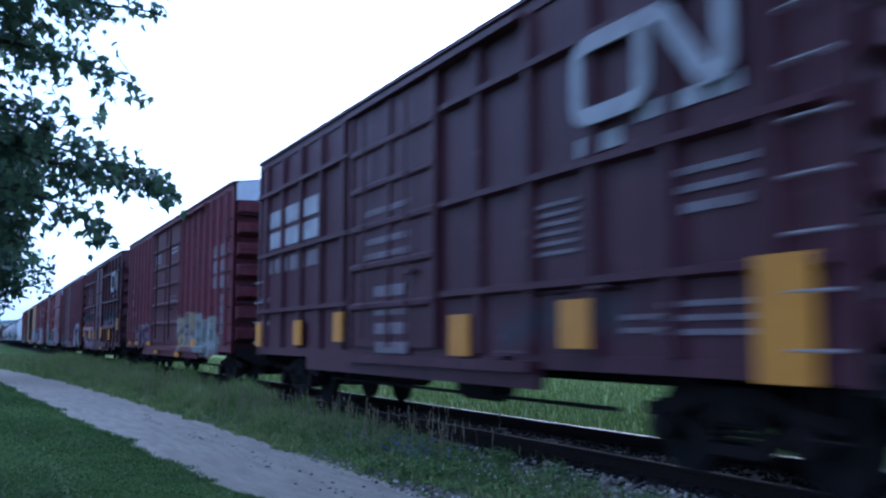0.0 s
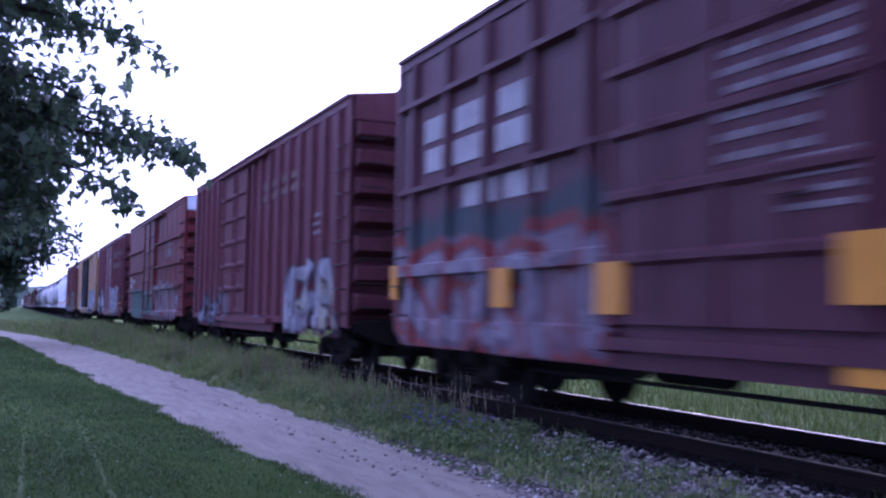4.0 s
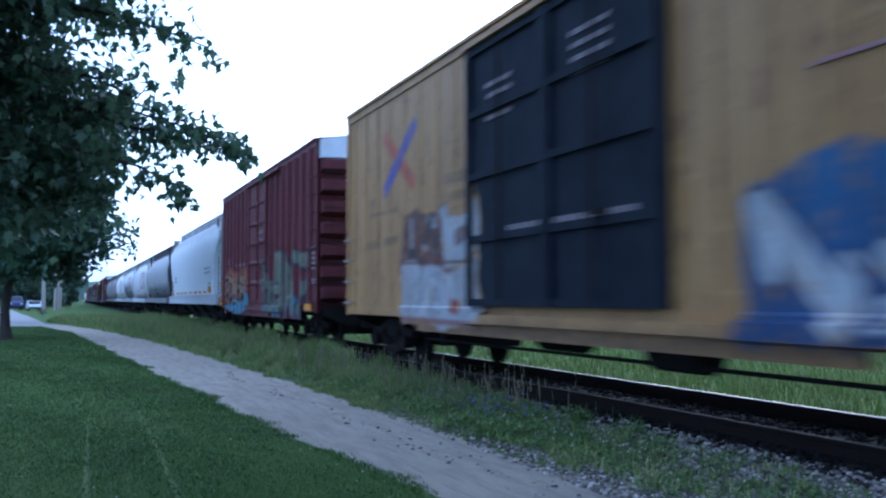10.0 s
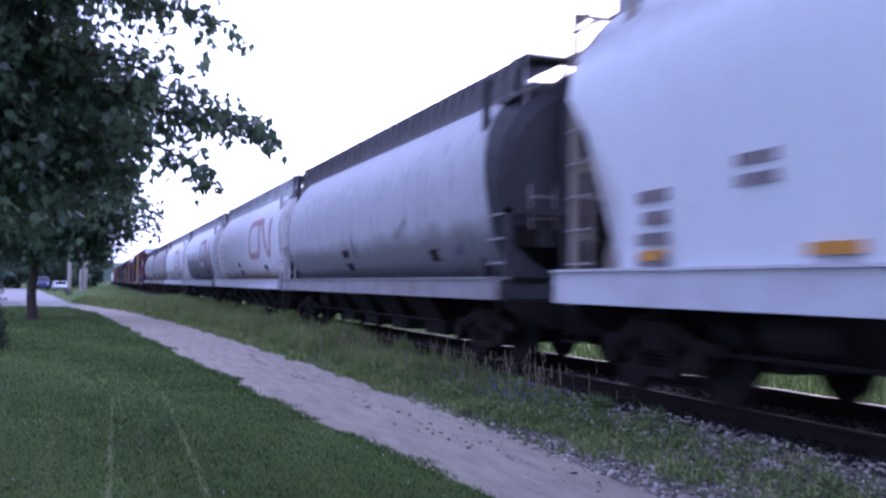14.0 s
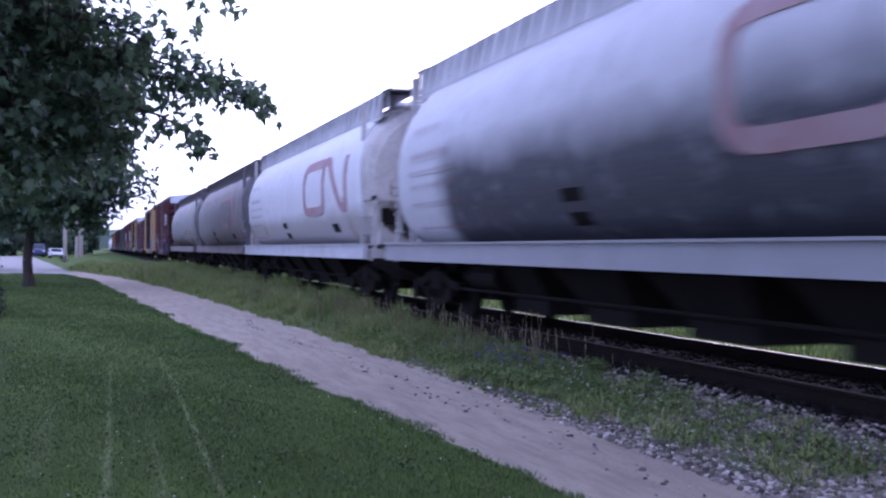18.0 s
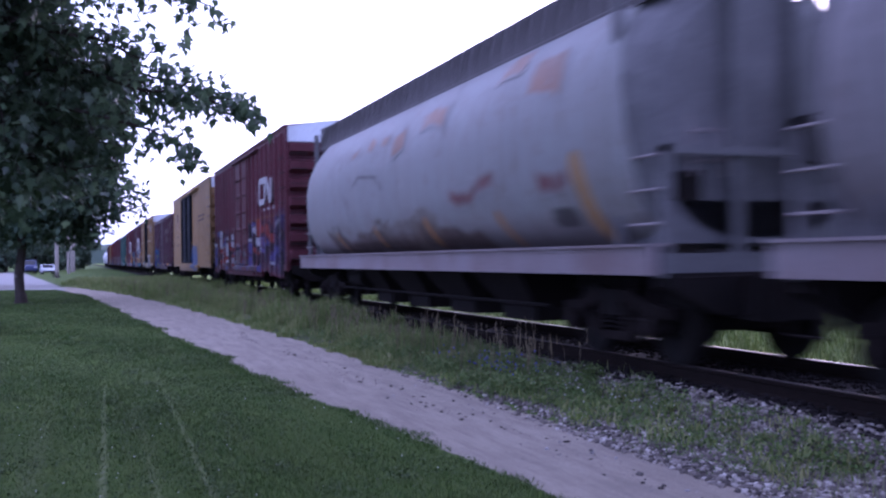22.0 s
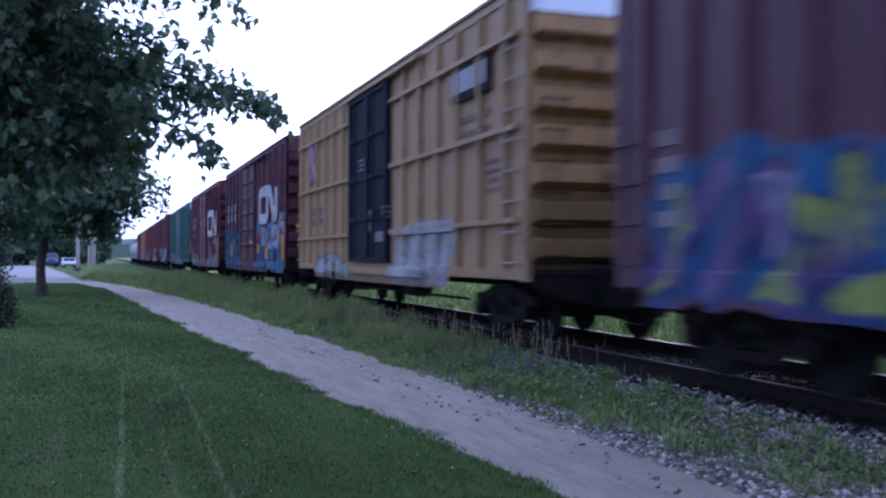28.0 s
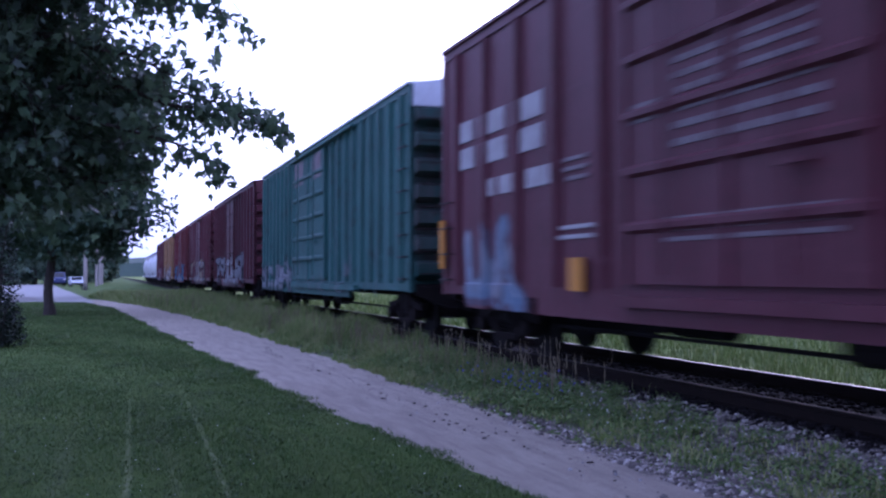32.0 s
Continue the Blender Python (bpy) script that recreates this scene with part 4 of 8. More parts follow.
    for k in range(bays):
        y = -span / 2 + span * (k + 0.5) / bays
        q = span / bays / 2
        g = Geo()
        g.loft([[(-1.42, y - q * 0.98, 1.3), (1.42, y - q * 0.98, 1.3), (1.42, y + q * 0.98, 1.3), (-1.42, y + q * 0.98, 1.3)],
                [(-0.75, y - q * 0.5, 0.45), (0.75, y - q * 0.5, 0.45), (0.75, y + q * 0.5, 0.45), (-0.75, y + q * 0.5, 0.45)],
                [(-0.75, y - q * 0.5, 0.26), (0.75, y - q * 0.5, 0.26), (0.75, y + q * 0.5, 0.26), (-0.75, y + q * 0.5, 0.26)]], True, True)
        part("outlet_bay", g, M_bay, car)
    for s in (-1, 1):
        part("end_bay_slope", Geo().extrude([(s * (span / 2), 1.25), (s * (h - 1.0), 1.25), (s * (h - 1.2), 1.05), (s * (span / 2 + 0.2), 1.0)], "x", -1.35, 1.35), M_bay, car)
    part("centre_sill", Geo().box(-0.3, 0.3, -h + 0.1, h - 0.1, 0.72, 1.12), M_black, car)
    g = Geo().tube((-1.0, h - 4.4, 0.78), (-1.0, h - 3.4, 0.78), 0.2, n=12).tube((-1.15, -h + 3.0, 0.55), (-1.15, h - 3.0, 0.55), 0.025, n=6)
    part("brake_gear", g, M_black, car)
    add_running_gear(car, L, 1.55)
    for s in (-1, 1):
        y = s * (h - 0.04)
        g = Geo().extrude([(-1.35, 1.0), (1.35, 1.0), (1.35, 0.86), (0.7, 0.56), (-0.7, 0.56), (-1.35, 0.86)], "y", *sorted((y, y - s * 0.2)))
        g.box(-0.42, 0.42, *sorted((y + s * 0.3, y - s * 0.9)), 0.5, 0.95)
        part("end_sill", g, M_black, car)
        part("brake_hose", Geo().pipe([(0.3, y, 0.72), (0.34, y + s * 0.2, 0.62), (0.3, y + s * 0.38, 0.36), (0.16, y + s * 0.52, 0.30), (0.06, y + s * 0.6, 0.40)], 0.028), M_black, car)
        part("uncoupling_lever", Geo().pipe([(-1.3, y + s * 0.06, 0.70), (-1.3, y + s * 0.16, 0.95), (-0.2, y + s * 0.22, 0.97), (-0.1, y + s * 0.3, 0.85)], 0.014), M_rust, car)
        part("stirrup_step", Geo().pipe([(-1.45, y - s * 0.5, 1.0), (-1.45, y - s * 0.5, 0.52), (-1.45, y - s * 0.08, 0.52), (-1.45, y - s * 0.08, 1.0)], 0.018), M_rust, car)
        part("brake_rigging", Geo().box(-0.62, 0.62, *sorted((s * (h - 3.1), s * (h - 2.8))), 0.36, 0.62).tube((-0.35, s * (h - 3.0), 0.5), (-0.35, s * (h - 0.7), 0.42), 0.03, n=6).tube((0.35, s * (h - 3.0), 0.5), (0.35, s * (h - 0.7), 0.42), 0.03, n=6), M_black, car)
    for y, z, a, c in tags:
        part("reflector", Geo().box(-1.60, -1.45, y - a / 2, y + a / 2, z - c / 2, z + c / 2), M_amber, car, "amber reflective patch")

    def skin(y, z):
        if shape == "round":
            t_ = min(1.0, abs(z - cz) / rad)
            return -1.56 * (math.sqrt(1 - t_ * t_) if z > cz else (1 - t_ ** 3) ** (1 / 3))
        return -1.58 if z < 3.2 else -1.58 * max(0.2, 1 - ((z - 3.0) / (top - 3.0)) ** 2.6) ** 0.5
    if mat.name in SPRAYS:
        note, strokes = SPRAYS[mat.name]
        sheet = Sprayed(b - 0.06, 1.22, 4.1)
        sheet.paint(strokes)
        sheet.skin(lambda Y, Z: 0.002 - np.array([skin(0, z) for z in Z[:, 0]])[:, None] + 0 * Y, mat, car, note)
    for y, z, a, c, n, m in bars:
        wrap_bars(car, skin, y, z, a, c, n, m)
    if logo:
        wrap_emblem(car, skin, *logo)
    return car


def wrap_bars(car, skin, y, z, a, b, rows, mat):
    g = Geo()
    rnd = random.Random(int(abs(y * 13 + z * 7) * 10))
    for k in range(rows):
        zz = z - k * b * 1.8
        p = y - a / 2
        while p < y + a / 2 - 0.05:
            q = min(p + b * rnd.uniform(1.5, 4), y + a / 2)
            x0, x1 = skin(p, zz - b / 2) - 0.008, skin(p, zz + b / 2) - 0.008
            g.add([(x0, p, zz - b / 2), (x0, q, zz - b / 2), (x1, q, zz + b / 2), (x1, p, zz + b / 2),
                   (x0 + 0.03, p, zz - b / 2), (x0 + 0.03, q, zz - b / 2), (x1 + 0.03, q, zz + b / 2), (x1 + 0.03, p, zz + b / 2)],
                  [(0, 1, 2, 3), (4, 5, 6, 7), (0, 1, 5, 4), (2, 3, 7, 6), (1, 2, 6, 5), (0, 3, 7, 4)])
            p = q + b * 0.5
    part("lettering", g, mat, car, "block of stencilled markings", kind="stuff")


def wrap_emblem(car, skin, y, z, size, mat, weight=0.16, stretch=1.4):
    """The same broad bent line, laid on the curve of the tank."""
    g = emblem_mesh(emblem_line(size, stretch), weight * size / 2, lambda a, b, k: (skin(0, z + b) - k - 0.006, y - a, z + b))
    part("emblem", g, mat, car, "large faded red painted emblem")


M_walkdark = worn("sooty walkway steel", (0.085, 0.075, 0.078), (0.05, 0.042, 0.042), 0.7, 1.2, 0.7)
M_walkpale = worn("pale walkway side", (0.60, 0.60, 0.61), (0.30, 0.29, 0.30), 0.6, 1.4, 0.6)
M_walkstay = worn("dull walkway stay", (0.17, 0.155, 0.16), (0.09, 0.08, 0.08), 0.6, 1.2, 0.7)
M_galvdark = worn("weathered grating", (0.46, 0.46, 0.49), (0.22, 0.20, 0.21), 0.8, 0.9, 0.6, 0.3)

FADED = [(0.17, 0.125, 0.105), (0.155, 0.11, 0.10), (0.075, 0.032, 0.042), (0.17, 0.125, 0.11), (0.14, 0.10, 0.09)]
M_plug = worn("dark blue door paint", (0.007, 0.009, 0.017), (0.024, 0.027, 0.037), 0.6, 1.6, 0.75, spec=0.12)
M_red = worn("faded red emblem paint", (0.35, 0.205, 0.215), (0.42, 0.33, 0.34), 0.7, 2.5, 0.7)
M_redline = worn("brown stencil paint", (0.29, 0.15, 0.15), (0.36, 0.28, 0.28), 0.6, 2.5, 0.7)
M_tanline = worn("faded tan stencil paint", (0.17, 0.12, 0.10), (0.09, 0.05, 0.05), 0.6, 2.5, 0.7)
M_slate = worn("pale grey sign paint", (0.32, 0.32, 0.34), (0.2, 0.2, 0.22), 0.5, 2.5, 0.6)
M_yellowline = worn("yellow spray line", (0.45, 0.32, 0.05), (0.3, 0.16, 0.05), 0.5, 2, 0.6)
M_purple = worn("purple spray paint", (0.16, 0.09, 0.28), (0.3, 0.16, 0.2), 0.5, 2, 0.6)

M_grey = worn("faded grey stencil paint", (0.40, 0.40, 0.43), (0.5, 0.5, 0.52), 0.5, 2.5, 0.7)

# ---- sprayed pieces ----
PAINT_STEP = 0.03


class Sprayed:
    """Colour and cover of the paint sprayed along a car's foot, on a fine grid."""
    def __init__(self, h, z0, z1):
        self.y = np.arange(-h, h + PAINT_STEP, PAINT_STEP)
        self.z = np.arange(z0, z1 + PAINT_STEP, PAINT_STEP)
        self.Y, self.Z = np.meshgrid(self.y, self.z)
        self.rgb = np.zeros((*self.Y.shape, 3))
        self.a = np.zeros(self.Y.shape)
        self.wy = 0.07 * np.sin(self.Z * 5.1 + self.Y * 1.3) + 0.04 * np.sin(self.Y * 7.7 + self.Z * 3)
        self.wz = 0.09 * np.sin(self.Y * 1.9 + 0.7) + 0.045 * np.sin(self.Y * 4.7 + self.Z * 2.0) + 0.02 * np.sin(self.Y * 11.3 + self.Z)

    def lay(self, mask, col):
        """col: one colour, or one for each place."""
        m = np.clip(mask, 0, 1)
        self.rgb = self.rgb * (1 - m[..., None]) + np.asarray(col) * m[..., None]
        new_a = self.a + (1 - self.a) * m
        # where paint meets bare side, keep its own colour instead of black
        self.rgb = np.where((self.a < 0.02)[..., None] & (m > 0.01)[..., None], np.broadcast_to(np.asarray(col), self.rgb.shape), self.rgb)
        self.a = new_a

    def far(self, lines):
        d = np.full(self.Y.shape, 9.0)
        for line in lines:
            for (a, b), (c, e) in zip(line, line[1:]):
                u, v = c - a, e - b
                t = np.clip(((self.Y - a) * u + (self.Z - b) * v) / max(1e-6, u * u + v * v), 0, 1)
                d = np.minimum(d, np.maximum(np.abs(self.Y - a - t * u) * 0.9, np.hypot(self.Y - a - t * u, self.Z - b - t * v) * 0.94))
        return d

    def cloud(self, y0, y1, z0, z1, low, high=None, soft=12.0, cover=1.0):
        """A filled field with a wavy edge, blending upwards from one colour to another."""
        dy = (y1 - y0) / 2 - np.abs(self.Y + self.wy - (y0 + y1) / 2)
        dz = (z1 - z0) / 2 - np.abs(self.Z + self.wz - (z0 + z1) / 2)
        k = np.clip((self.Z + self.wz - z0) / (z1 - z0), 0, 1)[..., None]
        self.lay(np.clip(np.minimum(dy, dz) * soft, 0, 1) * cover, np.asarray(low) * (1 - k) + np.asarray(high or low) * k)

    def letters(self, y0, y1, z0, z1, n, fills, edge, seed, weight=0.14, glow=None, shine=(0.5, 0.5, 0.53)):
        """A row of n bold interlocking shapes: drop shadow, outline, blended fill, a few bright strokes."""
        rnd = random.Random(seed)
        n = round(n * 1.5)
        w = (y1 - y0) / n
        for i in range(n):
            lean, lift = rnd.uniform(-0.3, 0.3), rnd.uniform(-0.10, 0.10)
            lines = []
            # two or three crooked bars between loose lattice points, run into their neighbours
            for k in range(rnd.choice((2, 2, 3))):
                pts = []
                for m in range(rnd.choice((2, 3))):
                    a, b = rnd.choice((0.0, 0.1, 0.5, 0.9, 1.0)) + rnd.uniform(-0.12, 0.12), rnd.choice((0.0, 0.0, 0.45, 1.0, 1.0)) + rnd.uniform(-0.08, 0.08)
                    pts.append((y0 + w * (i - 0.05 + 1.1 * a + lean * (b - 0.5)), z0 + weight + lift + (z1 - z0 - 2 * weight) * b))
                lines.append(pts)
            d = self.far(lines) + 0.25 * self.wz * 0.5
            if glow:
                self.lay((weight + 0.20 - d) * 12, glow)
            shadow = self.far([[(a - 0.07, b - 0.07) for a, b in line] for line in lines])
            self.lay((weight + 0.035 - np.minimum(d, shadow)) * 30, edge)
            k = np.clip((self.Z - z0) / (z1 - z0) + self.wy * 2, 0, 1)[..., None]
            top, low = fills[i % len(fills)], fills[(i + 1) % len(fills)]
            self.lay((weight - d) * 30, np.asarray(low) * (1 - k) + np.asarray(top) * k)
            if shine and rnd.random() < 0.7:
                p = lines[0]
                self.lay((0.022 - self.far([[(a - 0.04, b + weight * 0.45) for a, b in p[:2]]])) * 40, shine)

    def scrawl(self, y0, y1, z0, z1, n, cols, seed, r=0.035):
        """Quick single-line tags."""
        rnd = random.Random(seed)
        for i in range(n):
            a, b = rnd.uniform(y0, y1), rnd.uniform(z0, z1)
            pts = [(a, b)]
            for k in range(rnd.randint(3, 6)):
                pts.append((pts[-1][0] + rnd.uniform(-0.35, 0.3), min(z1, max(z0, pts[-1][1] + rnd.choice((-1, 1)) * rnd.uniform(0.1, 0.5)))))
            self.lay((r - self.far([pts])) * 30, rnd.choice(cols))

    def bar(self, pts, r, col, cover=1.0):
        """One painted stroke along the points."""
        self.lay(np.clip((r - self.far([pts])) * 25, 0, 1) * cover, col)

    def blocks(self, y0, y1, z0, z1, n, cols, seed, size=0.16, edge=(0.016, 0.014, 0.022)):
        """Many short upright, level and slanted dabs in mixed colours, crowded together."""
        rnd = random.Random(seed)
        for i in range(n):
            a, b = rnd.uniform(y0, y1), rnd.uniform(z0 + size, z1 - size)
            u, v = rnd.choice(((0, 1), (0, 1), (1, 0.15), (0.5, 0.8), (-0.5, 0.8)))
            reach = rnd.uniform(0.12, 0.36)
            p, q = (a - u * reach, max(z0, b - v * reach)), (a + u * reach, min(z1, b + v * reach))
            r = size * rnd.uniform(0.45, 0.8)
            col = rnd.choice(cols)
            if col is not INK:
                self.lay((r + 0.025 - self.far([[p, q]])) * 30, edge)
            self.lay((r - self.far([[p, q]])) * 30, col)

    def paint(self, strokes):
        for kind_, *rest in strokes:
            {"cloud": self.cloud, "letters": self.letters, "scrawl": self.scrawl, "bar": self.bar, "blocks": self.blocks}[kind_](*rest)

    def skin(self, outer, mat, car, label):
        """The painted surface itself, laid over wall, posts and door, a part for each stretch. outer: how far the side stands out at each place."""
        keep = self.a > 0.01
        face = keep[:-1, :-1] | keep[1:, :-1] | keep[:-1, 1:] | keep[1:, 1:]
        x = -(outer(self.Y, self.Z) + 0.004)
        co = np.stack([x.ravel(), self.Y.ravel(), self.Z.ravel()], 1)
        rgba = np.concatenate([self.rgb.reshape(-1, 3), self.a.reshape(-1, 1)], 1)
        nx = len(self.y)
        some = face.any(0)
        starts = [k for k in range(len(some)) if some[k] and (k == 0 or not some[k - 1])]
        for k0 in starts:
            k1 = k0
            while k1 < len(some) and some[k1]:
                k1 += 1
            jj, ii = np.nonzero(face[:, k0:k1])
            ii = ii + k0
            if len(jj) < 12:
                continue
            quads = np.stack([jj * nx + ii, jj * nx + ii + 1, (jj + 1) * nx + ii + 1, (jj + 1) * nx + ii], 1)
            used, idx = np.unique(quads.ravel(), return_inverse=True)
            me = bpy.data.meshes.new("sprayed_piece")
            me.from_pydata(co[used].tolist(), [], idx.reshape(-1, 4).tolist())
            layer = me.color_attributes.new("spray", "FLOAT_COLOR", "POINT")
            layer.data.foreach_set("color", rgba[used].astype(np.float32).ravel())
            cover = me.attributes.new("spray_cover", "FLOAT", "POINT")
            cover.data.foreach_set("value", rgba[used, 3].astype(np.float32))
            me.materials.append(mat)
            part("sprayed_piece", me, None, car, label)


WHITE, SILVER, INK, NAVY = (0.42, 0.43, 0.47), (0.27, 0.28, 0.32), (0.016, 0.014, 0.022), (0.02, 0.025, 0.06)
SKY, SEA, DEEP, LIME, VIOLET = (0.14, 0.30, 0.40), (0.06, 0.19, 0.34), (0.03, 0.08, 0.20), (0.27, 0.33, 0.05), (0.15, 0.105, 0.24)
RED, ORANGE, CREAM, OCHRE, JADE, ROSE = (0.24, 0.035, 0.03), (0.32, 0.12, 0.04), (0.38, 0.31, 0.20), (0.33, 0.29, 0.13), (0.035, 0.165, 0.125), (0.24, 0.19, 0.23)

RUST, BRICK, AMBER, SOOT = (0.36, 0.145, 0.055), (0.17, 0.035, 0.035), (0.48, 0.21, 0.04), (0.02, 0.018, 0.02)
OLDRED = (0.30, 0.13, 0.14)


def side_lines():
    """The row of red lines by the rear end of a tank, two of them faint and broad."""
    return [("bar", [(5.3, 3.22), (6.5, 3.22)], 0.07, OLDRED, 0.35), ("bar", [(4.8, 2.77), (6.55, 2.77)], 0.07, OLDRED, 0.45), ("bar", [(4.5, 2.5), (6.65, 2.5)], 0.03, OLDRED, 0.9),
            ("bar", [(4.5, 2.25), (6.6, 2.25)], 0.06, OLDRED, 0.4), ("bar", [(4.46, 1.95), (6.64, 1.96)], 0.03, OLDRED, 0.9), ("bar", [(4.55, 1.55), (6.6, 1.55)], 0.03, OLDRED, 0.9)]


